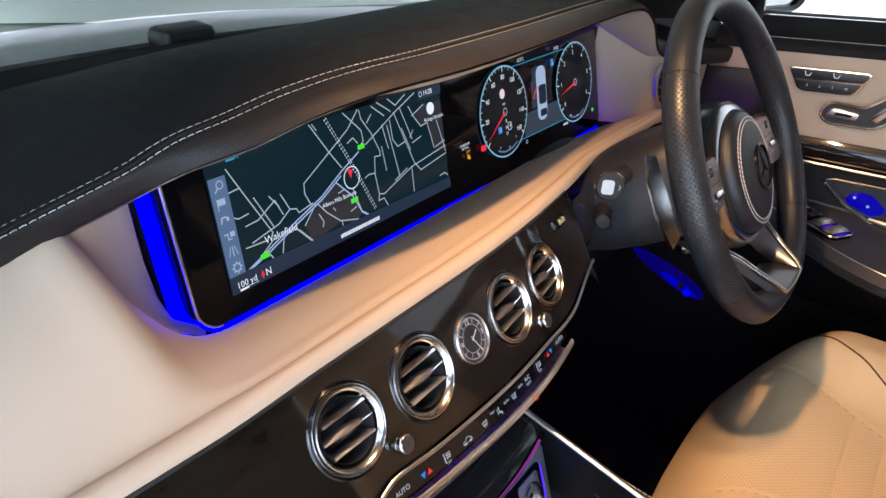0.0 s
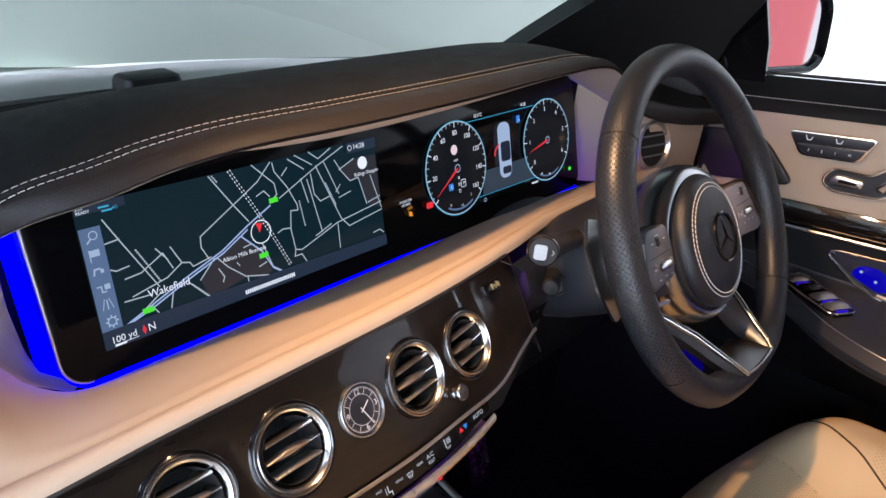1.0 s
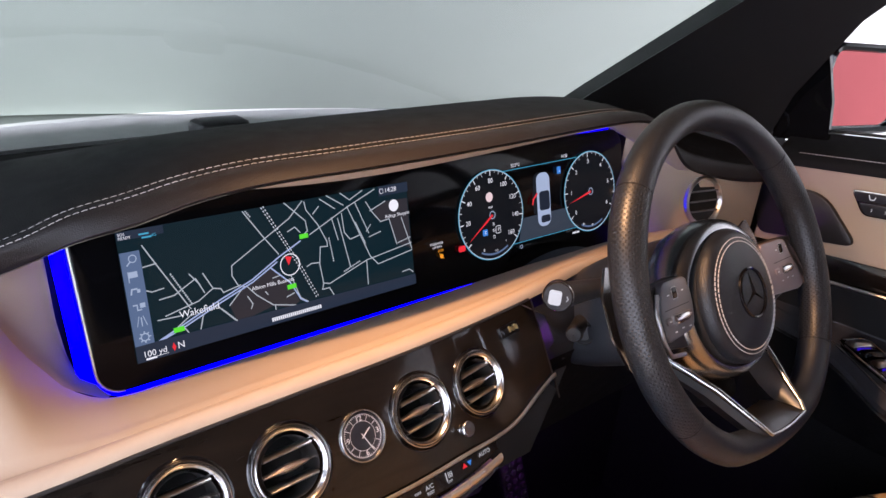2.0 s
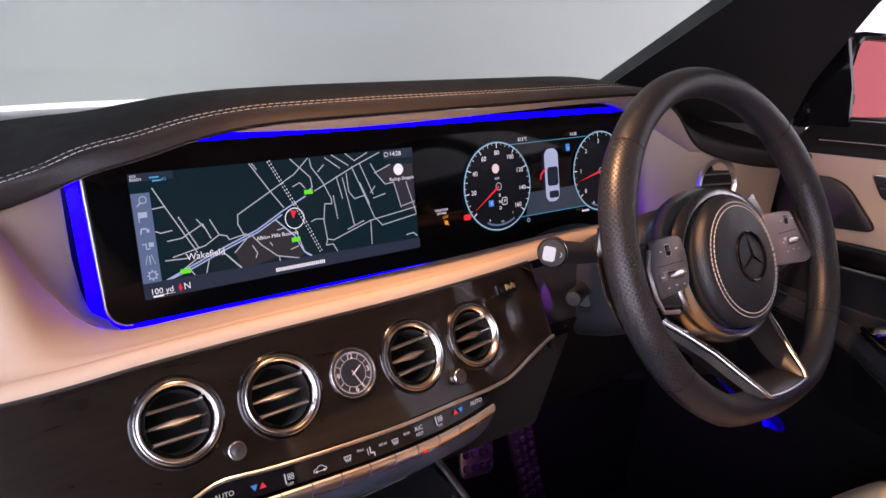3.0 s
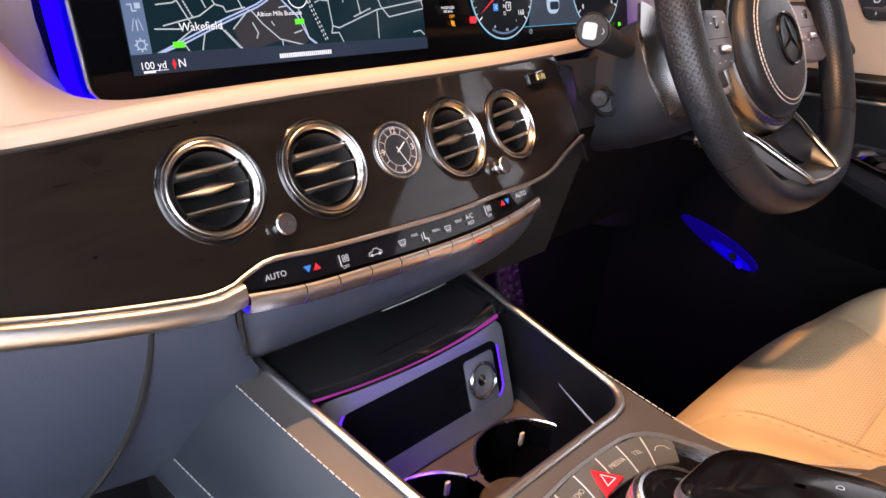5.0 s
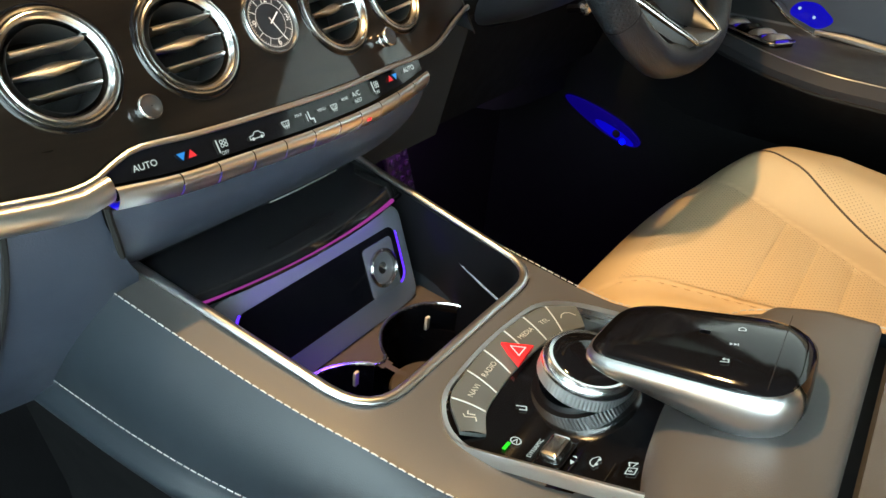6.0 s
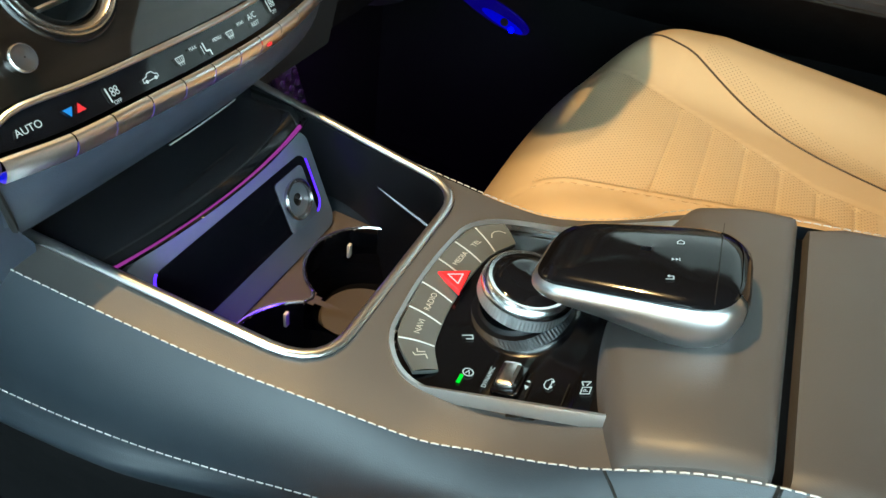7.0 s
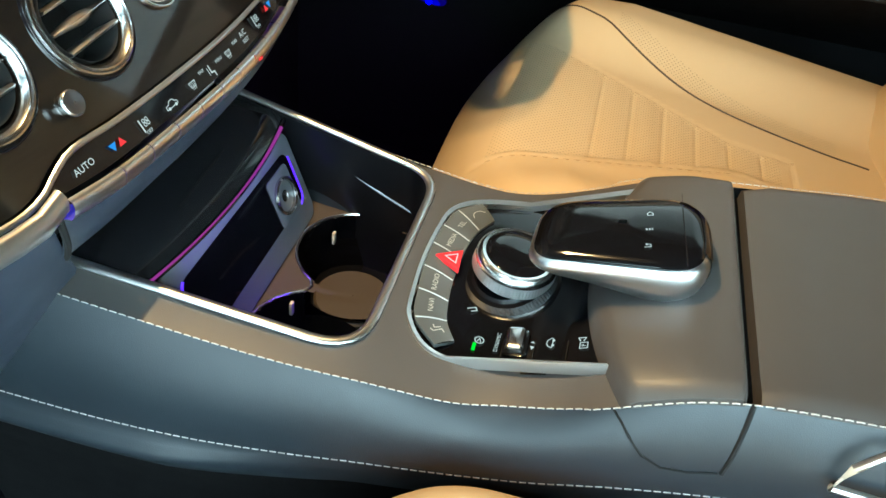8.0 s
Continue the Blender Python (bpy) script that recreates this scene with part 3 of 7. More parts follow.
part("fascia_edge", Mesh().tube([(x, fas_y(x, fas_top(x)) + 0.001, fas_top(x) + 0.0008) for x in span(-0.78, 0.24, 60)], 0.0016, 6), PLASTIC, dash, "black edge strip")
m = Mesh().grid([[(0.242 + 0.012 * math.sin(a), fas_y(0.24, z) + 0.03 * (1 - math.cos(a)), z) for z in span(0.545, 0.632, 8)] for a in span(0, math.pi / 2, 6)])
part("fascia_end", m, PLASTIC, dash, "black rounded end of the fascia")

for k, (vx, vr) in enumerate(VENTS):
    fm = on_fascia(vx, VENT_Z, 0.0)
    part("vent_collar", Mesh().lathe([(vr + 0.0042, -0.0035), (vr + 0.0036, -0.0012), (vr + 0.0026, 0.0006), (vr + 0.0015, 0.0012), (vr + 0.0006, 0.0010), (vr - 0.001, -0.001)], 64, fm), GLOSS, dash, "gloss black collar")
    ring = part("air_vent", Mesh().lathe([(vr, -0.004), (vr, 0.0022), (vr - 0.0005, 0.0032), (vr - 0.0014, 0.0034), (vr - 0.0019, 0.0024), (vr - 0.0023, 0.0020), (vr - 0.0027, 0.0030), (vr - 0.0036, 0.0034), (vr - 0.0050, 0.0022), (vr - 0.0066, -0.0005), (vr - 0.0080, -0.006), (vr - 0.0085, -0.03)], 64, fm), RING, dash, "round air vent with a chrome ring")
    part("cavity", Mesh().lathe([(vr - 0.0088, 0.0), (vr - 0.0092, -0.03), (0.001, -0.03)], 40, fm), RUBBER, ring, "black inside of the vent")
    for s in (-1, 0, 1):
        half = math.sqrt((vr - 0.009) ** 2 - (s * 0.012) ** 2)
        rows = []
        for u in span(-1, 1, 15):
            x, swell = u * half, (0.0027 * max(0.0, 1 - abs(u + 0.05)) ** 1.2 if s == 0 else 0.0004)
            h = 0.0009 + swell
            y0 = s * 0.012 + 0.0012 * u
            rows.append([(x, y0 - h, 0.0005), (x, y0, 0.0022 + swell), (x, y0 + h, 0.0005), (x, y0 + h * 0.6, -0.018), (x, y0 - h * 0.6, -0.018)])
        part("slat", Mesh().grid(rows, closed_v=True, m=fm), CHROME if s == 0 else SATIN, ring, "chrome blade" if s == 0 else "", sharp=50)

# round clock between the vents
fm = on_fascia(0.0005, VENT_Z + 0.001, 0.001)
clock = part("clock", Mesh().lathe([(0.0222, -0.003), (0.0218, 0.002), (0.0210, 0.0030), (0.0202, 0.0030), (0.0196, 0.0018), (0.0192, 0.0)], 48, fm), RING, dash, "round analogue clock with a chrome rim and black face")
part("clock_face", Mesh().disc(0, 0, 0.0194, 0.0006, 40, fm), mat("clock_face_blue_black", (0.010, 0.012, 0.017), 0.3, vary=0), clock, "blue-black clock face")
m = Mesh()
for h in range(12):
    a = 2 * math.pi * h / 12
    r0 = 0.0125 if h % 3 else 0.0155
    m.ribbon([(r0 * math.sin(a), r0 * math.cos(a)), (0.0172 * math.sin(a), 0.0172 * math.cos(a))], 0.0004, 0.0011, fm)
for h in range(60):
    a = 2 * math.pi * h / 60
    m.ribbon([(0.0163 * math.sin(a), 0.0163 * math.cos(a)), (0.0172 * math.sin(a), 0.0172 * math.cos(a))], 0.0003, 0.0010, fm)
m.disc(0, 0, 0.0176, 0.0010, 40, fm, 0.0173)
m.disc(0, 0, 0.0121, 0.0010, 40, fm, 0.0118)
part("hour_marks", m, SILVER_PRINT, clock, "silver hour marks")
m = Mesh()
for t_, (px, py) in {"12": (0, 0.0142), "3": (0.0143, 0), "6": (0, -0.0142), "9": (-0.0143, 0)}.items():
    m2 = text_mesh(t_, 0.0064, fm @ Matrix.Translation((px, py, 0.0013)))
    m.add(m2.v, m2.f)
part("numerals", m, SILVER_PRINT, clock, "silver numerals 12 3 6 9")
m = Mesh().ribbon([(-0.001, -0.0015), (0.0075, 0.0045)], 0.0010, 0.0016, fm)
part("hour_hand", m, SILVER_PRINT, clock)
part("minute_hand", Mesh().ribbon([(-0.001, 0.002), (0.0062, -0.0136)], 0.0007, 0.0019, fm), SILVER_PRINT, clock)

# chrome push knobs
for kx in (-0.1105, 0.103):
    fm = on_fascia(kx, 0.5650, 0.001) @ Matrix.Scale(0.80, 4)
    kn = part("knob", Mesh().lathe([(0.0075, 0), (0.0075, 0.002), (0.0068, 0.003), (0.0072, 0.0035), (0.0088, 0.0045), (0.0092, 0.009), (0.0088, 0.0106), (0.0080, 0.0112)], 32, fm), RING, dash, "small metal push knob with a dark cap")
    part("knob_cap", Mesh().lathe([(0.0081, 0.0108), (0.0072, 0.0106), (0.0050, 0.0114), (0.0005, 0.0118)], 32, fm), DARK_SATIN, kn, "dark satin cap")
# card slot and its gilded badge
fm = on_fascia(0.193, 0.620, 0.004)
cs = part("card_slot", Mesh().prism(rrect(0.028, 0.012, 0.002), -0.002, 0.002, 0.0008, fm), GLOSS, dash, "black slot with a small gilded badge")
m = Mesh()
for k in range(5):
    m.box(-0.002 + 0.0028 * k, -0.0003 + 0.0028 * k, -0.003 + 0.001 * (k % 2), 0.003 - 0.0012 * (k % 3), 0.002, 0.0035, 0.0003, fm)
part("gilded_badge", m, mat("gilt", (0.75, 0.55, 0.25), 0.3, 1.0), cs, "worn gilt badge")

# satin strip under the passenger fascia, sweeping round the control strip
rows = []
for x in span(-0.78, -0.1498, 40):
    z = curve_at(FAS_LOW, x)
    th = 0.0150
    r = []
    for a in span(-0.2, math.pi * 0.9, 9):
        r.append((x, fas_y(x, z - th / 2) - 0.004 - 0.0055 * math.sin(a), z - th / 2 + th / 2 * math.cos(a)))
    rows.append(r)
part("satin_strip", Mesh().grid(rows).add(rows[-1], [tuple(range(len(rows[-1])))]), SATIN, dash, "brushed satin metal strip", sharp=70)
rows = []
for x in span(-0.78, 0.245, 140):
    z = curve_at(FAS_LOW, x)
    w = 0.0036 + 0.003 * max(0.0, min(1.0, (x - 0.15) / 0.05)) * (1 - 0.5 * max(0, (x - 0.2) / 0.05))
    r = []
    for a in span(0, math.pi, 7):
        r.append((x, fas_y(x, z) - 0.003 - 0.0025 * math.sin(a), z - w / 2 + w / 2 * math.cos(a) + 0.001))
    rows.append(r)
part("strip_frame", Mesh().grid(rows), SATIN, dash, "satin metal edge round the control strip", sharp=70)
rows = []
for x in span(-0.15, 0.136, 60):
    zt = curve_at(FAS_LOW, x) - 0.002
    zb = curve_at(BAR_TOP, x) - 0.001
    rows.append([(x, fas_y(x, z) - 0.003, z) for z in (zt, (zt + zb) / 2, zb)])
part("control_strip", Mesh().grid(rows), GLOSS, dash, "gloss black control strip with white legends")
keys_x = [-0.15, -0.112, -0.087, -0.061, -0.035, -0.009, 0.016, 0.039, 0.063, 0.087, 0.109, 0.134]
for k in range(11):
    rows = []
    for x in span(keys_x[k] + 0.0004, keys_x[k + 1] - 0.0004, 5):
        z = curve_at(BAR_TOP, x)
        r = []
        for a in span(-0.1, math.pi * 0.72, 9):
            r.append((x, fas_y(x, z - 0.009) - 0.004 - 0.0055 * math.sin(a) + 0.006 * (1 - math.cos(a)) / 2, z - 0.0085 + 0.0085 * math.cos(a)))
        r.append((x, r[-1][1] + 0.012, r[-1][2] - 0.001))
        rows.append(r)
    part("climate_key", Mesh().grid(rows), BAR_METAL, dash, "satin metal climate key")
part("red_lamp", Mesh().box(0.0455, 0.0495, fas_y(0.047, 0.526) - 0.0085, fas_y(0.047, 0.526) - 0.003, 0.5255, 0.5275), RED_GLOW, dash, "tiny red indicator lamp")


def fas_leg(x, z):
    return on_fascia(x + 0.0008, z - 0.0027, 0.0040)


for x, z, body, size in ((-0.127, 0.5430, "AUTO", 0.0054), (0.116, 0.5445, "AUTO", 0.0054), (0.047, 0.5424, "A/C", 0.0054), (0.047, 0.5382, "REST", 0.0038), (-0.0125, 0.5424, "MAX", 0.0030), (0.0090, 0.5410, "MENU", 0.0030), (0.034, 0.5420, "REAR", 0.0030), (-0.0765, 0.5370, "OFF", 0.0031), (0.070, 0.5385, "OFF", 0.0031)):
    part("legend", text_mesh(body, size, fas_leg(x, z)), LEGEND, dash)
for x, z, flip in ((-0.101, 0.542, 1), (0.093, 0.5435, -1)):
    fm = fas_leg(x, z)
    part("legend", Mesh().add([(-0.0062 * flip, 0.002, 0), (-0.0004 * flip, 0.002, 0), (-0.0033 * flip, -0.0026, 0)], [(0, 1, 2)], fm), BLUE_GLOW, dash, "blue cooling triangle")
    part("legend", Mesh().add([(0.0004 * flip, -0.0022, 0), (0.0062 * flip, -0.0022, 0), (0.0033 * flip, 0.0024, 0)], [(0, 1, 2)], fm), RED_GLOW, dash, "red heating triangle")
for x, z, kind_ in ((-0.0765, 0.5420, 0), (0.070, 0.5435, 0), (-0.0505, 0.540, 1), (-0.0245, 0.5405, 2), (-0.003, 0.539, 3), (0.022, 0.540, 4)):
    fm = fas_leg(x, z) @ Matrix.Scale(0.8, 4)
    m = Mesh()
    if kind_ == 0:
        for a in (0.0, 0.0035):
            m.disc(a, 0.001, 0.0016, 0, 12, fm, 0.001).disc(a, -0.0022 + 0.0003, 0.0016, 0, 12, fm, 0.001)
        m.ribbon([(-0.004, 0.003), (-0.004, -0.006)], 0.0012, 0, fm)
    elif kind_ == 1:
        m.ribbon([(-0.007, -0.002), (-0.0065, 0.0005), (-0.003, 0.001), (-0.001, 0.003), (0.003, 0.003), (0.005, 0.0008), (0.007, 0.0002), (0.007, -0.002), (-0.007, -0.002)], 0.0006, 0, fm)
        m.disc(-0.004, -0.002, 0.0013, 0, 12, fm).disc(0.0045, -0.002, 0.0013, 0, 12, fm)
    elif kind_ in (2, 4):
        m.ribbon([(-0.005, 0.002), (0.003, 0.002), (0.002, -0.002), (-0.004, -0.002), (-0.005, 0.002)], 0.0006, 0, fm)
        m.ribbon([(-0.003, -0.004), (-0.003, 0.001)], 0.0005, 0, fm).ribbon([(-0.001, -0.004), (-0.001, 0.001)], 0.0005, 0, fm).ribbon([(0.001, -0.004), (0.001, 0.001)], 0.0005, 0, fm)
    else:
        m.ribbon([(-0.001, 0.005), (-0.001, -0.001), (0.003, -0.0015), (0.003, -0.005)], 0.0012, 0, fm).ribbon([(-0.004, 0.004), (-0.004, -0.002)], 0.0007, 0, fm)
    part("legend", m, LEGEND, dash)

# soft lower panels
rows = []
for x in span(-0.152, 0.142, 40):
    zt = curve_at(BAR_TOP, x) - 0.0155
    yt = fas_y(x, zt) + 0.006
    r = []
    for s in span(0, 1, 10):
        xx = x * (1 - 0.20 * s * s)
        r.append((xx, yt + 0.004 * math.sin(math.pi * s * 0.5) + (0.262 - yt) * s**2.0, zt + (0.448 - zt) * s))
    rows.append(r)
part("centre_lower_panel", Mesh().grid(rows), LOWER, dash, "slate grey lower centre panel")
m = Mesh().tube([(-0.016 + 0.076 * s, 0.2362 + 0.0036 * s, 0.468 - 0.0045 * s + 0.003 * s * s) for s in span(0, 1, 8)], 0.0009, 6)
part("lower_slit", m, RING, dash, "thin bright slit")
rows = []
for x in span(-0.78, -0.155, 36):
    zt = curve_at(FAS_LOW, x) - 0.012
    yt = fas_y(x, zt) + 0.004
    rows.append([(x + 0.036 * min(1.0, s / 0.4) ** 1.5 * max(0.0, (x + 0.25) / 0.095), yt + 0.004 * math.sin(math.pi * s) + 0.10 * s**1.7, zt - 0.20 * s) for s in span(0, 1, 12)])
part("glovebox_lid", Mesh().grid(rows), LOWER, dash, "slate grey glovebox panel")
m = Mesh().tube([(-0.203 - 0.02 * s * s, fas_y(-0.205, 0.535) + 0.0025 + 0.004 * math.sin(math.pi * s) + 0.10 * s**1.7, 0.535 - 0.20 * s) for s in span(0.02, 1, 12)], 0.0022, 6)
part("panel_gap", m, RUBBER, dash, "dark gap between panels")
m = Mesh().tube([(-0.153 + 0.034 * s**1.5, fas_y(-0.15, 0.527) + 0.003 + 0.052 * s**2.0, 0.527 - 0.079 * s) for s in span(0, 1, 12)], 0.0020, 6)
part("panel_gap", m, RUBBER, dash, "dark gap between panels")
# Added black sheet; its colour stands for the shade behind the panel gaps.
part("gap_shade_sheet", Mesh().grid([[(x, 0.272 + 0.03 * v, 0.545 - 0.14 * v) for v in span(0, 1, 4)] for x in span(-0.30, 0.30, 6)]), RUBBER, dash, "added black sheet for the shade behind the panels")
part("inner_bulkhead", Mesh().grid([[(x, 0.53, z) for z in span(0.50, 0.742, 4)] for x in span(-0.8, 0.83, 8)]), PLASTIC, dash, "dark structure inside the dashboard")
slab_rows = [[(x, 0.50, z) for z in span(-0.05, 0.56, 6)] for x in span(-0.8, 0.83, 10)]
part("bulkhead", Mesh().grid(slab_rows), DARK_CLOTH, dash, "dark footwell bulkhead")
part("footwell_side", Mesh().box(0.83, 0.86, 0.30, 0.56, -0.1, 0.70), DARK_CLOTH, dash, "dark footwell side")
# light sensor at the foot of the windscreen
sensor = thing("light_sensor", (0.14, 0.80, 0.69), "small black plastic sensor housing at the windscreen foot", "sensor")
part("housing", Mesh().prism(rrect(0.078, 0.045, 0.012), 0.0, 0.020, 0.009, Matrix.Translation((0.14, 0.79, 0.697))), PLASTIC, sensor)

# ---- display panel ----
SM = axes((0.0, 0.41, 0.68), (1, 0, 0), (0, 0.259, 0.966))
disp = thing("display_panel", (0.2, 0.41, 0.6), "wide glossy black glass panel with lit map and instruments", "screen")


def panel_outline(grow=0.0, left=0.0):
    x0, x1, y0, y1 = -0.1575 - grow - left, 0.556 + grow, -0.0768 - grow, 0.0768 + grow
    out = []
    for cx, cy, r, a0, a1 in ((x1 - 0.018, y0 + 0.018, 0.018, -90, 0), (x1 - 0.025, y1 - 0.022, 0.022, 0, 90), (x0 + 0.020, y1 - 0.02, 0.022, 90, 178), (x0 + 0.022, y0 + 0.022, 0.020, 180, 270)):
        for k in range(7):
            a = radians(a0 + (a1 - a0) * k / 6)
            out.append((cx + r * math.cos(a), cy + r * math.sin(a)))
    return out


part("glass", Mesh().prism(panel_outline(), -0.020, -0.0012, 0.0015, SM), SCREEN, disp, "black display glass")
ol = panel_outline(0.0006)
part("bezel", Mesh().tube([(*p, -0.003) for p in ol[20:]], 0.0013, 8, m=SM), SATIN, disp, "thin satin edge")
a, b = panel_outline(-0.004), panel_outline(0.007, 0.003)
part("light_strip", Mesh().grid([[(*p, -0.020) for p in a], [(*p, -0.024) for p in b]], closed_v=True, m=SM), AMBIENT, disp, "blue ambient light strip")


def foot_line(x):
    """Lower edge of the glass in the panel's plane, rounded at the passenger end."""
    return -0.0568 - math.sqrt(max(0.0, 0.0195**2 - max(0.0, -0.1375 - x) ** 2))


part("light_strip", Mesh().grid([[(x, foot_line(x) + dy * min(1.0, 0.15 + (x + 0.1555) / 0.03), dz) for dy, dz in ((0.0, -0.004), (-0.0023, -0.002), (-0.0048, -0.003), (-0.0068, -0.008))] for x in span(-0.1555, -0.1385, 8) + span(-0.137, 0.55, 30)], m=SM), AMBIENT, disp, "blue ambient light strip")
part("back_box", Mesh().prism(panel_outline(0.0, 0.0), -0.05, -0.026, 0.0, SM), PLASTIC, disp, "black back of the panel")

mm = 0.001
part("map_ground", Mesh().rect(-0.124, 0.173, -0.0555, 0.055, 0.0, SM), MAP_BG, disp, "dark teal map picture")
m = Mesh()
m.add([(p[0] * mm, p[1] * mm, 0.0003) for p in ((-38, -27), (-22, -14), (6, -3), (24, -20), (32, -40), (24, -45), (4, -38), (-16, -42), (-32, -45))], [tuple(range(9))], SM)
part("map_block", m, MAP_BLOCK, disp, "grey built-up block on the map")
m = Mesh()
m.add([(p[0] * mm, p[1] * mm, 0.0003) for p in ((127, 31), (143, 39), (172, 38), (172, -16), (154, -8), (146, 20), (135, 19))], [tuple(range(7))], SM)
part("map_block", m, MAP_BLOCK, disp, "grey built-up block on the map")
ROADS_1 = [[(-105, 41), (-96, 23), (-73, -21)], [(-107, 23), (-96, 24)], [(-107, 3), (-103, 1), (-93, 2)], [(-98, -7), (-85, -6), (-65, 4), (-59, -10)], [(-70, 9), (-62, -2)], [(-58, 7), (-51, -8), (-65, -16), (-95, -22)], [(-51, -8), (-44, -10), (-42, -14), (-25, -11)], [(-102, -24), (-81, -25)], [(-63, -29), (-67, -41)], [(-81, -36), (-78, -41)]]
ROADS_2 = [[(-27, -12), (-32, -1), (-31, 8), (4, 26), (31, 40), (47, 54)], [(-14, 54), (4, 26), (16, 9)], [(28, 55), (48, 35), (49, 25), (44, 22)], [(28, 28), (36, 31), (41, 25)], [(49, 53), (50, 45), (61, 29)], [(57, 40), (64, 46)], [(51, 21), (98, 41), (131, 53)], [(61, 29), (69, 11), (69, 6), (61, 7), (58, -10)]]
ROADS_3 = [[(44, -9), (49, -7), (58, -8), (60, -29), (58, -35), (66, -35)], [(60, -29), (67, -31), (113, -17), (172, -10)], [(66, -35), (70, -43)], [(113, -17), (112, -42)], [(66, 53), (82, 41)], [(74, 55), (92, 43)], [(90, 55), (100, 47), (116, 54)], [(77, 33), (82, 10)], [(89, 35), (90, 16), (96, 8), (108, 10)], [(84, 31), (93, -20)]]
ROADS_4 = [[(96, 41), (118, -14)], [(106, 43), (119, 10)], [(119, 42), (126, 30), (135, 19), (146, 20)], [(143, 39), (123, 32)], [(146, 20), (153, -8)], [(162, 19), (172, -16)], [(118, -14), (127, -24), (172, -18)], [(119, 6), (134, 9)], [(116, 12), (122, 18)], [(157, -39), (166, -38), (171, -42)]]
ROADS_5 = [[(-22, -13), (-38, -27)], [(-20, -13), (-11, -24), (4, -37), (27, -43)], [(-20, -23), (-16, -31), (-18, -35)], [(-2, -23), (0, -26)], [(19, -33), (27, -31)], [(6, -38), (6, -42)], [(7, -12), (15, -11)], [(-49, -25), (-34, -42)], [(26, -14), (33, -37), (41, -43)], [(-95, -39), (-73, -26)]]
for group_ in (ROADS_1, ROADS_2, ROADS_3, ROADS_4, ROADS_5):
    for line in group_:
        part("map_road", Mesh().ribbon([(x * mm, y * mm) for x, y in line], 0.0010, 0.0006, SM), MAP_ROAD, disp)
for line in ([(-108, -43), (-84, -34), (-47, -20), (-14, -9), (15, 6), (40, 17)], [(-103, -42), (-80, -35), (-45, -22), (-13, -11), (13, 2)], [(6, -2), (24, -20), (33, -38), (40, -43)]):
    part("map_main_road", Mesh().ribbon([(x * mm, y * mm) for x, y in line], 0.0013, 0.0009, SM), MAP_MAJOR, disp)
m = Mesh()
line = [(5, 55), (23, 20), (37, -8), (52, -42)]
for (x0, y0), (x1, y1) in zip(line[:-1], line[1:]):
    n = int(math.hypot(x1 - x0, y1 - y0) / 3.4)
    for k in range(n):
        f0, f1 = k / n, (k + 0.36) / n
        for off in (-0.0011, 0.0011):
            m.ribbon([((x0 + (x1 - x0) * f) * mm + off, (y0 + (y1 - y0) * f) * mm + off * 0.4) for f in (f0, f1)], 0.0007, 0.0012, SM)
part("map_railway", m, WHITE_GLOW, disp, "dashed railway line on the map")
m = Mesh().disc(0.026, -0.003, 0.0105, 0.0014, 32, SM, 0.0096)
part("position_ring", m, WHITE_GLOW, disp, "white position ring")
part("position_arrow", Mesh().add([(0.0215, 0.006, 0.0016), (0.0245, -0.0035, 0.0016), (0.0285, 0.004, 0.0016)], [(0, 1, 2)], SM), RED_GLOW, disp, "red position arrow")
for x, y in ((44, 21), (25, -24), (-86, -36)):
    part("route_badge", Mesh().rect(x * mm - 0.0047, x * mm + 0.0047, y * mm - 0.0022, y * mm + 0.0022, 0.0014, SM), GREEN_GLOW, disp, "green road badge")
part("position_mark", Mesh().disc(0.153, 0.033, 0.0062, 0.0014, 24, SM), WHITE_GLOW, disp, "white round map marker")
m = Mesh().add([(-0.124, -0.0405, 0.0017), (-0.124, -0.0555, 0.0017), (0.173, -0.0555, 0.0017), (0.173, -0.0445, 0.0017)], [(0, 1, 2, 3)], SM)
part("map_bar", m, MAP_BAR, disp, "blue-grey bar under the map")
part("map_bar", Mesh().rect(-0.124, -0.086, 0.048, 0.055, 0.0017, SM), MAP_BAR, disp)
part("map_bar", Mesh().rect(0.135, 0.173, 0.045, 0.055, 0.0017, SM), MAP_BAR, disp)
part("side_bar", Mesh().rect(-0.124, -0.108, -0.041, 0.038, 0.0019, SM), MAP_SIDE, disp, "translucent blue icon bar")
m = Mesh()
m.disc(-0.1145, 0.032, 0.0034, 0.0022, 20, SM, 0.0026).ribbon([(-0.117, 0.0295), (-0.1195, 0.027)], 0.0011, 0.0022, SM)
part("side_icon", m, ICON_GLOW, disp, "pale blue menu icon")
m = Mesh()
m.rect(-0.1195, -0.1125, 0.0165, 0.0215, 0.0022, SM).ribbon([(-0.1198, 0.0215), (-0.1198, 0.0130)], 0.0008, 0.0022, SM)
part("side_icon", m, ICON_GLOW, disp, "pale blue menu icon")
m = Mesh()
m.ribbon([(-0.120, 0.003), (-0.119, 0.007), (-0.115, 0.007)], 0.0013, 0.0022, SM).rect(-0.115, -0.1125, 0.0035, 0.0065, 0.0022, SM)
part("side_icon", m, ICON_GLOW, disp, "pale blue menu icon")
m = Mesh()
m.ribbon([(-0.120, -0.0065), (-0.117, -0.0065), (-0.117, -0.011), (-0.114, -0.011)], 0.0010, 0.0022, SM).rect(-0.1148, -0.1105, -0.0095, -0.0055, 0.0022, SM)
part("side_icon", m, ICON_GLOW, disp, "pale blue menu icon")
m = Mesh()
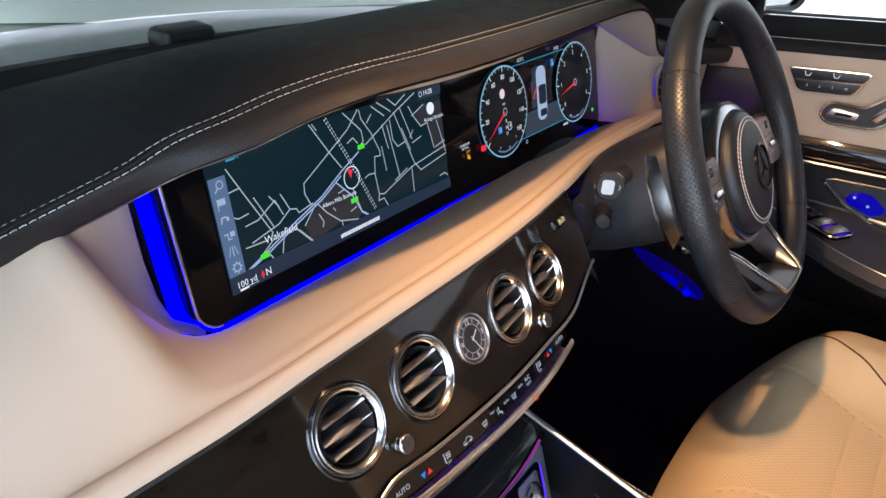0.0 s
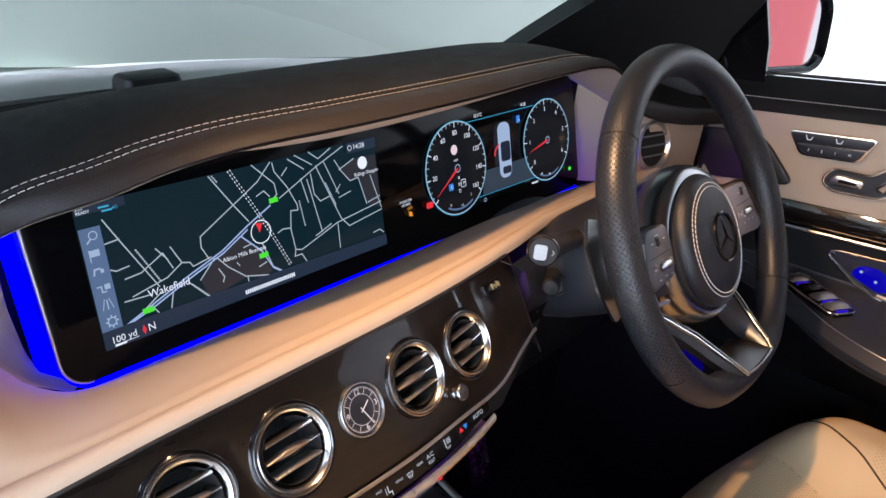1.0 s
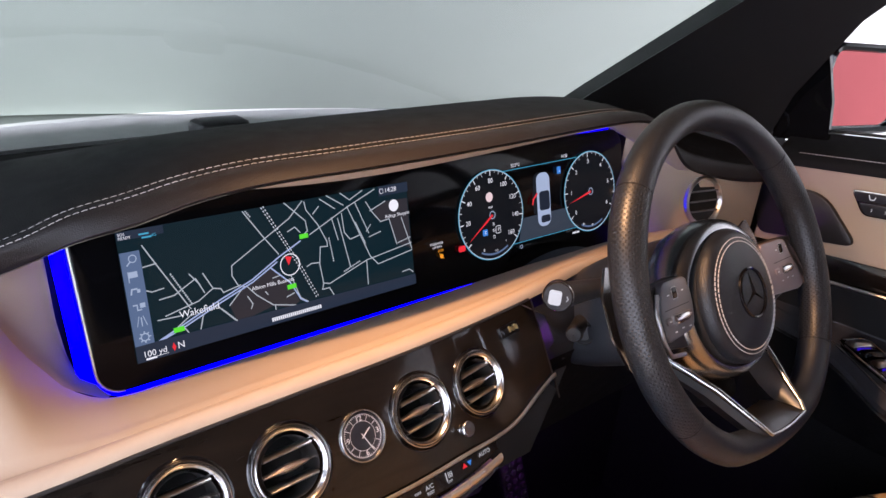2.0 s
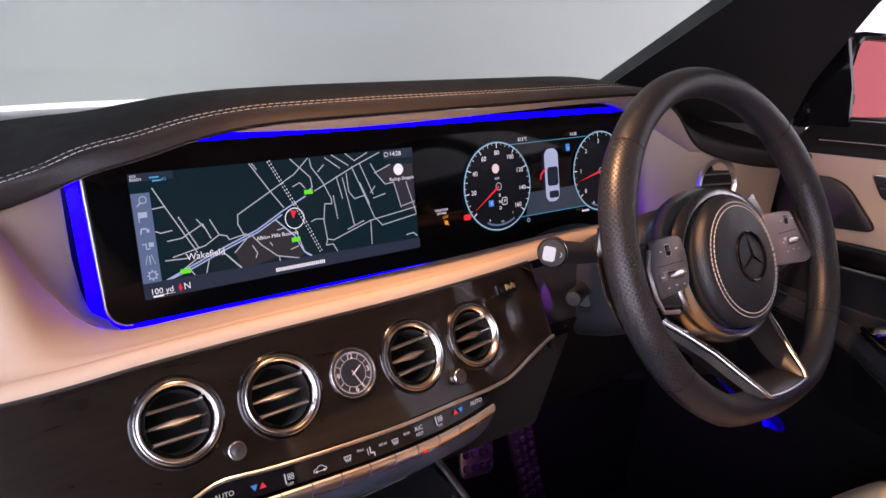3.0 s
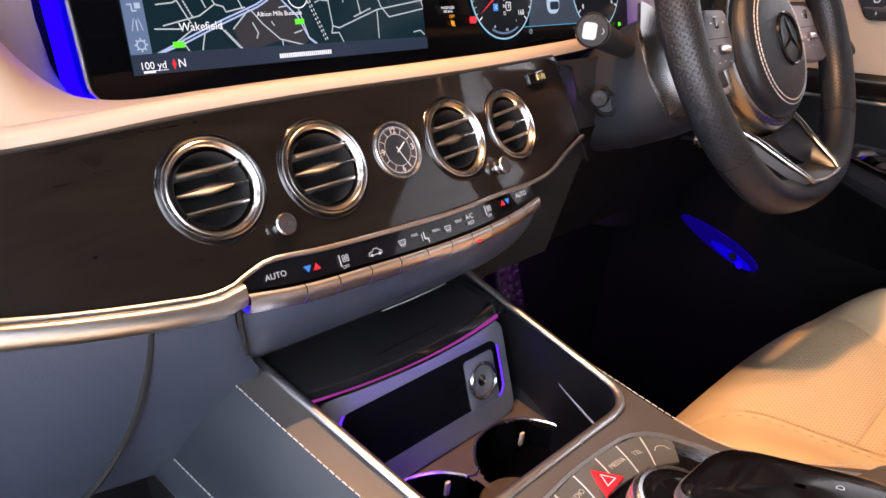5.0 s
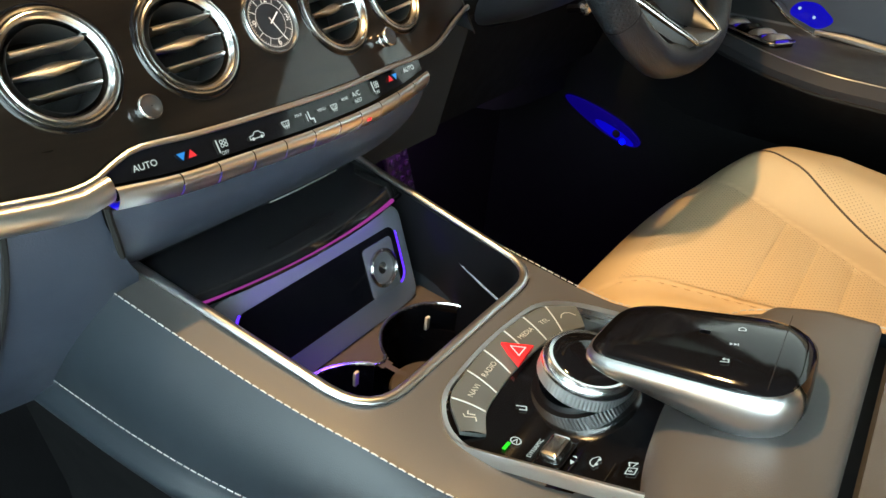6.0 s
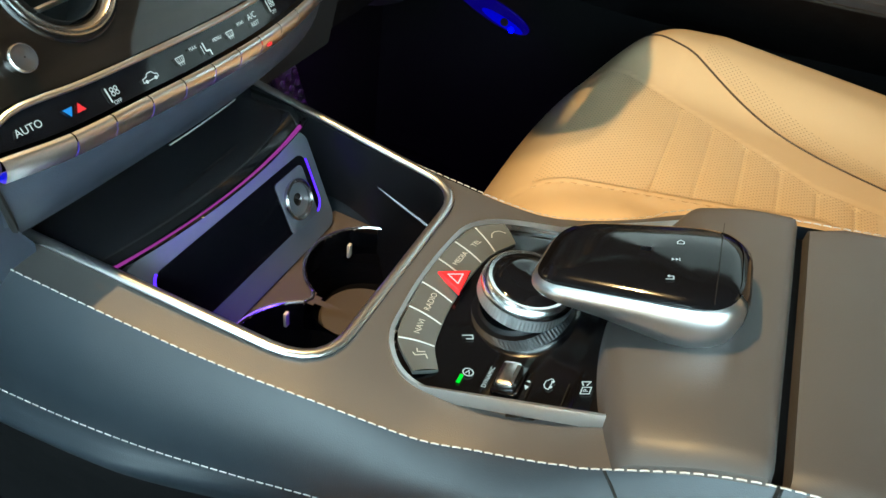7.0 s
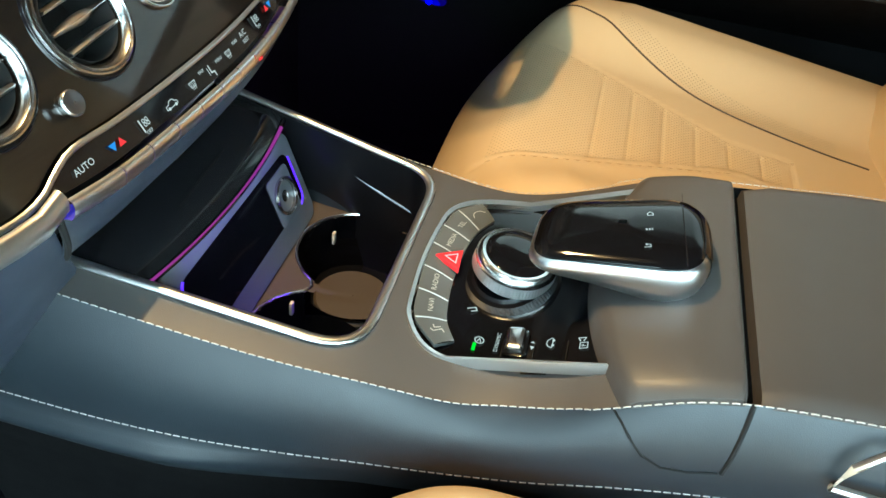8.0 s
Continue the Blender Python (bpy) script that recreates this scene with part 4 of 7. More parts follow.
m.ribbon([(-0.1195, -0.0245), (-0.1172, -0.0165)], 0.0006, 0.0022, SM).ribbon([(-0.1115, -0.0245), (-0.1138, -0.0165)], 0.0006, 0.0022, SM).ribbon([(-0.1155, -0.0245), (-0.1155, -0.0175)], 0.0009, 0.0022, SM)
part("side_icon", m, ICON_GLOW, disp, "pale blue menu icon")
m = Mesh()
m.disc(-0.1150, -0.0345, 0.0036, 0.0022, 18, SM, 0.0026)
for k in range(8):
    a = math.pi * k / 4
    m.ribbon([(-0.1150 + 0.0034 * math.cos(a), -0.0345 + 0.0034 * math.sin(a)), (-0.1150 + 0.0045 * math.cos(a), -0.0345 + 0.0045 * math.sin(a))], 0.0011, 0.0022, SM)
part("side_icon", m, ICON_GLOW, disp, "pale blue menu icon")


def screen_text(body, x, y, size, material=WHITE_GLOW, turn=0.0, shear=0.0, align="CENTER", z=0.0022):
    part("lettering", text_mesh(body, size, SM @ Matrix.Translation((x * mm, y * mm, z)) @ pose(0, 0, 0, 0, 0, turn), align, shear), material, disp)


def screen_bar(x, y, w, h, material=WHITE_GLOW, turn=0.0, z=0.0022):
    """Unreadable small writing as a row of plain bars."""
    m = Mesh()
    q = SM @ Matrix.Translation((x * mm, y * mm, z)) @ pose(0, 0, 0, 0, 0, turn)
    n = max(1, round(w / 2.2))
    for k in range(n):
        x0 = -w / 2 + w * k / n
        m.rect(x0 * mm, (x0 + w / n - 0.6) * mm, -h / 2 * mm, h / 2 * mm, 0, q)
    part("lettering_bar", m, material, disp)


screen_text("Wakefield", -66, -24, 0.0088)
screen_text("100 yd", -109, -49.5, 0.0075)
screen_text("N", -86.5, -49.5, 0.0085)
part("north_mark", Mesh().add([(-0.0945, -0.0495, 0.0023), (-0.0928, -0.0535, 0.0023), (-0.0911, -0.0495, 0.0023), (-0.0928, -0.0455, 0.0023)], [(0, 1, 2, 3)], SM), RED_GLOW, disp)
part("scale_mark", Mesh().rect(-0.117, -0.108, -0.0545, -0.053, 0.0022, SM).ribbon([(-0.117, -0.0530), (-0.098, -0.0530)], 0.0004, 0.0022, SM), WHITE_GLOW, disp)
screen_text("14:28", 150, 50, 0.0068)
part("clock_icon", Mesh().disc(0.1385, 0.050, 0.0026, 0.0022, 18, SM, 0.0021), WHITE_GLOW, disp)
screen_bar(27, -50.5, 54, 3.6)
screen_text("Albion Mills Business", 6, -17, 0.0052)
screen_text("Ridings Shoppin", 156, 23, 0.0050)
for x, y, w, a in ((-79, -2, 34, -64), (108, 12, 26, -68), (72, 2, 25, -84), (94, -19, 22, 18), (162, -5, 18, 10), (-40, -35, 20, -48), (-10, 51, 8, -55)):
    screen_bar(x, y, w, 1.3, MAP_ROAD, a)
screen_text("SOS", -123, 52.6, 0.0032, align="LEFT")
screen_text("READY", -123, 49.6, 0.0032, align="LEFT")
part("link_icon", Mesh().ribbon([(-0.106, 0.0505), (-0.099, 0.0505)], 0.0014, 0.0023, SM).ribbon([(-0.104, 0.0475), (-0.097, 0.0475)], 0.0014, 0.0023, SM), CYAN_GLOW, disp)
part("lettering", text_mesh("4G", 0.0036, SM @ Matrix.Translation((-0.0945, 0.0482, 0.0023))), CYAN_GLOW, disp)

# instrument dials
for gx, gy, gr, low, nums in ((0.2945, -0.001, 0.0525, -128, ("", "20", "40", "60", "80", "100", "120", "140", "160")), (0.4785, 0.0, 0.0525, -127, ("0", "1", "2", "3", "4", "5", "6"))):
    q = SM @ Matrix.Translation((gx, gy, 0.0004))
    part("dial_face", Mesh().disc(0, 0, gr, 0.0, 56, q), mat("dial_black", (0.006, 0.007, 0.009), glow=1.0), disp, "round dark dial")
    part("dial_ring", Mesh().disc(0, 0, gr, 0.0006, 64, q, gr - 0.0009), mat("dial_ring_glow", (0.42, 0.50, 0.56), glow=1.0), disp, "pale dial ring")
    part("dial_glow", Mesh().disc(0, 0, gr + 0.0008, 0.0004, 64, q, gr - 0.0002), CYAN_GLOW, disp, "blue glow round the dial")
    m = Mesh()
    n = len(nums) - 1
    sweep = 258.0 if gx < 0.4 else 246.0
    for k in range(n * 4 + 1):
        a = radians(low + sweep * k / (n * 4))
        r0 = gr - (0.0062 if k % 4 == 0 else 0.0045 if k % 2 == 0 else 0.003)
        m.ribbon([(r0 * math.sin(a), r0 * math.cos(a)), ((gr - 0.001) * math.sin(a), (gr - 0.001) * math.cos(a))], 0.0010 if k % 4 == 0 else 0.0005, 0.0008, q)
    part("dial_ticks", m, WHITE_GLOW, disp, "white tick marks")
    for k, s in enumerate(nums):
        a = radians(low + sweep * k / n)
        if s:
            part("numeral", text_mesh(s, 0.0078, q @ Matrix.Translation(((gr - 0.0135) * math.sin(a), (gr - 0.0125) * math.cos(a), 0.0008))), WHITE_GLOW, disp)
    tip = radians(low + (5 if gx < 0.4 else 24))
    m = Mesh().add([(-0.0015 * math.cos(tip), 0.0015 * math.sin(tip), 0.0016), (0.0015 * math.cos(tip), -0.0015 * math.sin(tip), 0.0016), (0.046 * math.sin(tip) + 0.0005 * math.cos(tip), 0.046 * math.cos(tip), 0.0016), (0.046 * math.sin(tip) - 0.0005 * math.cos(tip), 0.046 * math.cos(tip), 0.0016)], [(0, 1, 2, 3)], q)
    part("needle", m, RED_GLOW, disp, "red needle")
    part("needle_hub", Mesh().disc(0, 0, 0.0048, 0.0013, 24, q, 0.0038), ICON_GLOW, disp)
    arc = [((gr - 0.006) * math.sin(radians(a)), (gr - 0.006) * math.cos(radians(a))) for a in range(152, 210, 6)]
    part("gauge_arc", Mesh().ribbon(arc, 0.0022, 0.0009, q), MAP_SIDE, disp, "small blue level bar")
screen_text("mph", 292, 9, 0.0042)
screen_text("R", 295, -12, 0.0056)
screen_text("N", 295, -19.5, 0.0056)
screen_text("D", 295, -27, 0.0056)
part("mode_box", Mesh().prism(rrect(0.0075, 0.0075, 0.001, 3, 0.2815, -0.020), 0.001, 0.0014, 0, SM), BLUE_GLOW, disp)
screen_text("C", 281.5, -20, 0.0050)
m = Mesh()
ob_ = rrect(0.0076, 0.0084, 0.0012, 3, 0.3028, -0.0195)
m.ribbon(ob_ + ob_[:1], 0.0007, 0.0014, SM)
part("gear_box", m, WHITE_GLOW, disp)
screen_text("P", 302.8, -19.5, 0.0060)
part("road_sign", Mesh().disc(0.2915, 0.0205, 0.0056, 0.0014, 24, SM), mat("display_pale_red", (0.80, 0.62, 0.60), glow=1.0), disp, "pale round road sign mark")
screen_text("0", 277, -40, 0.0042)
screen_text("1/2", 297, -44, 0.0038)
screen_text("1", 314, -35, 0.0042)
screen_text("32.5°C", 337, 52, 0.0056)
screen_text("14:28", 427, 52.5, 0.0056)
screen_bar(444, -49, 14, 2.4)
screen_text("80", 461, -41, 0.0036)
screen_text("80", 479, -45, 0.0036)
for line in ([(0.314, 0.0470), (0.452, 0.0480)], [(0.326, -0.0425), (0.450, -0.0430)]):
    part("picture_line", Mesh().ribbon(line, 0.0007, 0.0010, SM), CYAN_GLOW, disp, "thin blue line between the dials")
part("picture_haze", Mesh().add([(0.338, -0.0420, 0.0002), (0.446, -0.0425, 0.0002), (0.432, -0.014, 0.0002), (0.346, -0.014, 0.0002)], [(0, 1, 2, 3)], SM), HAZE_GLOW, disp, "grey glow under the car picture")
part("car_picture", Mesh().prism(rrect(0.024, 0.067, 0.0095, 6, 0.386, 0.0035), 0.0006, 0.0010, 0, SM), mat("display_silver_blue", (0.36, 0.44, 0.58), glow=1.0), disp, "silver-blue car seen from above")
m = Mesh().prism(rrect(0.019, 0.024, 0.004, 4, 0.387, 0.002), 0.0012, 0.0014, 0, SM).prism(rrect(0.017, 0.009, 0.003, 4, 0.388, -0.021), 0.0012, 0.0014, 0, SM)
part("car_picture_glass", m, mat("display_dark_blue", (0.012, 0.018, 0.032), glow=1.0), disp)
part("open_door_mark", Mesh().ribbon([(0.3735, 0.012), (0.3665, 0.006), (0.3650, 0.0005)], 0.0024, 0.0014, SM), RED_GLOW, disp, "red open door mark")
part("star_box", Mesh().rect(0.4135, 0.4205, 0.0315, 0.0405, 0.0010, SM), BLUE_GLOW, disp)
screen_text("x", 417, 35.5, 0.0050)
screen_text("PASSENGER", 206, -18.3, 0.0036)
screen_text("AIR BAG", 206, -22.0, 0.0036)
screen_text("OFF", 211, -27, 0.0046, AMBER_GLOW)
part("warning_lamp", Mesh().disc(0.2125, -0.0335, 0.0026, 0.0012, 12, SM).ribbon([(0.2095, -0.0305), (0.2155, -0.0365)], 0.0009, 0.0014, SM), AMBER_GLOW, disp, "amber warning lamp")
part("warning_lamp", Mesh().prism(rrect(0.0105, 0.0068, 0.002, 3, 0.2435, -0.0315), 0.0010, 0.0013, 0, SM), RED_GLOW, disp, "red brake lamp")
part("warning_lamp", Mesh().disc(0.3405, -0.0480, 0.0026, 0.0012, 12, SM, 0.0018), ICON_GLOW, disp)
part("warning_lamp", Mesh().prism(rrect(0.006, 0.0048, 0.0015, 3, 0.5295, -0.0480), 0.0010, 0.0013, 0, SM), GREEN_GLOW, disp, "green side-light lamp")

# ---- steering wheel ----
WM = axes((0.395, 0.1555, 0.678), (1, 0, 0), (0, math.sin(radians(28.9)), math.cos(radians(28.9))))
wheel = thing("steering_wheel", tuple(WM.translation), "black leather steering wheel with satin metal spokes and a flattened foot", "steering wheel")


def rim_pt(a):
    """Centre line of the rim; a is clockwise from the top."""
    r = 0.1715
    x, y = r * math.sin(a), r * math.cos(a)
    if y < -0.153:
        y = -0.153 + (y + 0.153) * 0.55
    return x, y


def rim(a0, a1, n, grow=0.0):
    """Rings of points round the rim, and where each lies on the leather in metres."""
    rows, uv = [], []
    for a in span(a0, a1, n):
        x, y = rim_pt(a)
        x2, y2 = rim_pt(a + 0.01)
        d = Vector((x2 - x, y2 - y, 0)).normalized()
        out = Vector((-d.y, d.x, 0))
        thumb = 0.0022 * math.exp(-((math.degrees(abs((a + math.pi) % (2 * math.pi) - math.pi)) - 62) / 16) ** 2)
        w, t = 0.0158 + grow + thumb, 0.0175 + grow
        ring = span(0, 2 * math.pi, 25)
        rows.append([tuple(Vector((x, y, 0)) + out * w * math.cos(q) + Vector((0, 0, t * math.sin(q)))) for q in ring])
        uv += [(0.1715 * a, 0.0166 * q) for q in ring]
    return rows, uv


for a0, a1, material, name in ((-50, 50, RIM_LEATHER, "rim_top"), (50, 128, RIM_DOTS, "rim_side"), (128, 232, RIM_LEATHER, "rim_foot"), (232, 310, RIM_DOTS, "rim_side")):
    rows, uv = rim(radians(a0 + 0.25), radians(a1 - 0.25), 40)
    part(name, Mesh().grid(rows, m=WM), material, wheel, "perforated black leather rim" if material == RIM_DOTS else "smooth black leather rim", uv=uv)
for a in (-50, 50, 128, 232):
    part("rim_seam", Mesh().grid(rim(radians(a - 0.3), radians(a + 0.3), 3, -0.0007)[0], m=WM), RUBBER, wheel, "seam in the leather")
# hub: satin housing and leather pad
HUB_SATIN = mat("hub_satin", (0.44, 0.435, 0.435), 0.24, 1.0, vary=0)
SPOKE = mat("spoke_satin", (0.17, 0.172, 0.176), 0.34, 1.0, vary=0.06)
hq = WM @ Matrix.Translation((-0.002, -0.018, -0.004)) @ Matrix.Diagonal((1.06, 0.93, 1.0, 1.0))
part("hub_housing", Mesh().lathe([(0.060, -0.060), (0.082, -0.050), (0.0895, -0.034), (0.0905, -0.020), (0.0880, -0.008), (0.0820, -0.001), (0.0760, 0.0005), (0.0700, -0.004)], 56, hq), HUB_SATIN, wheel, "satin metal hub housing")
q = WM @ Matrix.Translation((0.0, -0.018, -0.004)) @ Matrix.Diagonal((0.93, 1.0, 1.0, 1.0))
part("cover_groove", Mesh().lathe([(0.0715, -0.012), (0.0722, -0.004), (0.0700, -0.001), (0.0668, -0.003)], 56, q), RUBBER, wheel, "dark joint round the airbag cover")
part("airbag_cover", Mesh().lathe([(0.0672, -0.008), (0.0694, -0.002), (0.0690, 0.004), (0.0660, 0.0090), (0.0620, 0.0118), (0.0565, 0.0136), (0.050, 0.0152), (0.030, 0.0196), (0.0005, 0.0222)], 56, q), RIM_LEATHER, wheel, "black leather airbag cover")
for r, h in ((0.0596, 0.0132), (0.0555, 0.0143)):
    pts = [q @ Vector((r * math.cos(t), r * math.sin(t), h)) for t in span(0, 2 * math.pi, 140)]
    part("stitching", stitches(pts, 0.0038, 0.0012, 0.00055), THREAD, wheel, "cream stitching")
eq = q @ Matrix.Translation((0.0, 0.002, 0.0))
m = Mesh().lathe([(0.0262, 0.0185), (0.0262, 0.0222), (0.0250, 0.0232), (0.0236, 0.0224), (0.0236, 0.0195)], 40, eq)
for k in range(3):
    a = math.radians(90 + 120 * k)
    m.add([(0.0026 * math.cos(a + 1.57), 0.0026 * math.sin(a + 1.57), 0.0218), (0.0026 * math.cos(a - 1.57), 0.0026 * math.sin(a - 1.57), 0.0218), (0.0240 * math.cos(a), 0.0240 * math.sin(a), 0.0206), (0, 0, 0.0244)], [(0, 2, 3), (2, 1, 3)], eq)
part("hub_emblem", m, GLOSS, wheel, "gloss black round emblem")
# side spokes with control pods
for s, x_in, x_out in ((-1, 0.070, 0.158), (1, 0.062, 0.158)):
    out = [(s * x_in, -0.050), (s * x_in, 0.024), (s * x_out, 0.018), (s * x_out, -0.034)]
    if s > 0:
        out = out[::-1]
    part("side_spoke", Mesh().prism(out, -0.024, -0.010, 0.004, WM), PLASTIC, wheel, "black spoke")
POD_LEFT = rounded([(-0.127, -0.034, 0.008), (-0.079, -0.030, 0.010), (-0.072, -0.002, 0.014), (-0.076, 0.022, 0.008), (-0.118, 0.023, 0.010), (-0.128, -0.004, 0.012)])
POD_RIGHT = rounded([(0.072, -0.036, 0.008), (0.148, -0.043, 0.012), (0.162, -0.030, 0.012), (0.146, 0.010, 0.018), (0.125, 0.020, 0.010), (0.074, 0.022, 0.006)])
part("pod_edge", Mesh().tube([(-0.128, 0.014, -0.004), (-0.135, -0.004, -0.004), (-0.133, -0.030, -0.004), (-0.124, -0.046, -0.006), (-0.100, -0.050, -0.008)], 0.0022, 8, m=WM), SATIN, wheel, "bright edge beside the control pod")
for s, ol, cx_, material in ((-1, POD_LEFT, -0.102, POD), (1, POD_RIGHT, 0.114, mat("mauve_satin", (0.24, 0.20, 0.21), 0.38, 0.4))):
    pm = WM @ Matrix.Translation((0, 0, -0.004))
    pd = part("control_pod", Mesh().prism(ol, -0.010, 0.0005, 0.003, pm), material, wheel, "satin control pod")
    part("pod_line", Mesh().ribbon([(cx_ - 0.020, -0.0035), (cx_ + 0.020, -0.0035)], 0.0006, 0.0008, pm), RUBBER, pd)
    part("roller", Mesh().tube([(cx_ - 0.010, -0.014, 0.0012), (cx_ - 0.006, -0.014, 0.0022), (cx_ + 0.006, -0.014, 0.0022), (cx_ + 0.010, -0.014, 0.0012)], 0.0050, 14, m=pm), CHROME, pd, "chrome roller")
    for dx in (-0.017, 0.017):
        part("roller_key", Mesh().prism(rrect(0.009, 0.007, 0.002, 3, cx_ + dx, -0.014), 0.0005, 0.0018, 0.0006, pm), material, pd)
    part("touch_button", Mesh().prism(rrect(0.0075, 0.0105, 0.0015, 3, cx_, 0.010), 0.0005, 0.0017, 0.0005, pm), GLOSS, pd, "small black touch button")
    part("button_edge", Mesh().ribbon([(x * 1.0, y) for x, y in rrect(0.0082, 0.0112, 0.0018, 3, cx_, 0.010) + [(cx_ + 0.0041, 0.010 - 0.0038)]], 0.0005, 0.0012, pm), SILVER_PRINT, pd)
    m = Mesh()
    for bx, by in ((-0.012, 0.010), (0.012, 0.010), (-0.017, -0.014), (0.017, -0.014), (0.0, -0.024), (-0.012, -0.025), (0.012, -0.025)):
        m.rect(cx_ + bx - 0.0019, cx_ + bx + 0.0019, by - 0.0006, by + 0.0006, 0.0022, pm)
    part("pod_legend", m, SILVER_PRINT, pd)
# lower forked spoke: two ribbons that face each other, joined by a foot on the rim
for s in (-1, 1):
    rail = [(s * 0.082, -0.060, -0.044), (s * 0.073, -0.074, -0.032), (s * 0.058, -0.101, -0.010), (s * 0.047, -0.126, 0.006), (s * 0.040, -0.143, 0.018), (s * 0.035, -0.1515, 0.0225)]
    deep = [(s * 0.064, -0.072, -0.066), (s * 0.060, -0.084, -0.056), (s * 0.051, -0.106, -0.041), (s * 0.044, -0.126, -0.026), (s * 0.036, -0.136, -0.012), (s * 0.031, -0.139, -0.005)]
    part("lower_spoke", Mesh().tube(rail, lambda f: 0.0046 - 0.0024 * f, 12, m=WM), RING, wheel, "bright edge of the forked lower spoke")
    rows = [[tuple(Vector(p_).lerp(Vector(q_), f) + Vector((s * 0.002 * math.sin(math.pi * f), 0, 0))) for f in span(0, 1, 8)] for p_, q_ in zip(rail, deep)]
    part("spoke_face", Mesh().grid(rows, m=WM), SPOKE, wheel, "satin metal spoke face")
    rows = [[p_, (p_[0] * 1.08 + s * 0.002, p_[1] - 0.002, p_[2] - 0.012), (p_[0] * 1.08, p_[1] + 0.002, p_[2] - 0.030)] for p_ in rail]
    part("spoke_back", Mesh().grid(rows, m=WM), PLASTIC, wheel, "dark outer face of the spoke")
rows = [[(0.035 * u, -0.1515 - 0.003 * (1 - u * u), 0.0225), (0.0345 * u, -0.1495 - 0.0025 * (1 - u * u), 0.0195), (0.033 * u, -0.1460, 0.010), (0.032 * u, -0.1425, 0.002), (0.031 * u, -0.139, -0.005), (0.030 * u, -0.139, -0.020)] for u in span(-1, 1, 11)]
part("spoke_foot", Mesh().grid(rows, m=WM), SPOKE, wheel, "satin metal spoke foot")
part("foot_edge", Mesh().tube([(0.035 * u, -0.1515 - 0.003 * (1 - u * u), 0.0225) for u in span(-1, 1, 11)], 0.0022, 8, m=WM), RING, wheel)
part("fork_plug", Mesh().prism(rrect(0.056, 0.040, 0.014, 6, 0, -0.112), -0.062, -0.040, 0.006, WM), KNEE, wheel, "black plug between the spokes")

# ---- steering column with stalks ----
column = thing("steering_column", (0.393, 0.30, 0.60), "black plastic steering column with stalks and paddles", "steering column")
rows = []
for d, cx, w, h, up in ((0.034, 0.395, 0.062, 0.056, -0.006), (0.05, 0.395, 0.076, 0.062, -0.008), (0.085, 0.395, 0.080, 0.064, -0.012), (0.125, 0.395, 0.083, 0.064, -0.016), (0.16, 0.395, 0.085, 0.060, -0.020), (0.20, 0.395, 0.088, 0.052, -0.022), (0.27, 0.395, 0.090, 0.048, -0.020)):
    r = []
    for t in span(0, 2 * math.pi * 31 / 32, 32):
        c, s = math.cos(t), math.sin(t)
        e = 0.62
        r.append((cx - 0.393 + w * math.copysign(abs(c) ** e, c), up + h * math.copysign(abs(s) ** e, s), -d))
    rows.append(r)
part("shroud", Mesh().grid(rows, closed_v=True, m=WM), COLUMN, column, "black shroud")
part("boot", Mesh().grid([[(0.395 + (0.094 + 0.004 * math.sin(k * 2.5)) * math.cos(t), 0.285 + 0.02 * k, 0.572 + 0.002 * k + (0.056 + 0.003 * math.sin(k * 2.5) - 0.003 * k) * math.sin(t)) for t in span(0, 2 * math.pi * 27 / 28, 28)] for k in range(6)], closed_v=True), COLUMN, column, "black rubber boot")
rows = []
for f in span(0, 1, 12):
    x = 0.226 + 0.345 * f
    zt, zb = 0.634 - 0.020 * f, curve_at([(0, 0.628), (0.06, 0.585), (0.15, 0.537), (0.3, 0.512), (0.6, 0.485), (1, 0.480)], f)
    y0 = 0.264 + 0.030 * math.sin(math.pi * min(1.0, f * 1.2) / 2)
    rows.append([(x + 0.012 * (1 - f) * math.sin(math.pi * s_ / 2), y0 + 0.012 * math.cos(math.pi * s_) * (1 - s_) + 0.016 * s_ ** 4, zt + (zb - zt) * s_) for s_ in span(0, 1, 10)])
rows = [[(x - 0.004, y + 0.05, z) for x, y, z in rows[0]]] + rows
part("column_surround", Mesh().grid(rows), COLUMN, column, "black plastic surround below the column")
part("boot_collar", Mesh().tube([(0.300, 0.352, 0.598), (0.312, 0.364, 0.608), (0.345, 0.370, 0.612), (0.395, 0.372, 0.613), (0.450, 0.370, 0.612), (0.482, 0.362, 0.606), (0.492, 0.350, 0.598)], 0.006, 10), COLUMN, column, "black collar where the boot meets the shelf")
part("stalk", Mesh().tube([(0.33, 0.262, 0.640), (0.27, 0.250, 0.655), (0.222, 0.238, 0.668)], lambda f: 0.010 + 0.003 * f, 14), PLASTIC, column, "black stalk")
sm = axes((0.214, 0.236, 0.670), (0.55, -0.83, 0.0), (0.12, 0.10, 0.98)) @ Matrix.Scale(0.80, 4)
st = part("stalk_end", Mesh().lathe([(0.0165, -0.016), (0.0185, -0.010), (0.0185, 0.001), (0.0165, 0.004), (0.0005, 0.0046)], 32, sm), STALK, column, "black stalk end")
part("stalk_ring", Mesh().lathe([(0.0187, -0.001), (0.0190, 0.0005), (0.0182, 0.0020)], 32, sm), CHROME, st)
part("stalk_button", Mesh().prism(rrect(0.0150, 0.0180, 0.0035, 5, -0.003, -0.001), 0.004, 0.0075, 0.002, sm), BUTTON_WHITE, st, "lit white push button")
part("stalk_mark", Mesh().ribbon([(0.0105, 0.003), (0.0125, 0.0), (0.0105, -0.003)], 0.0008, 0.0048, sm), LEGEND, st)
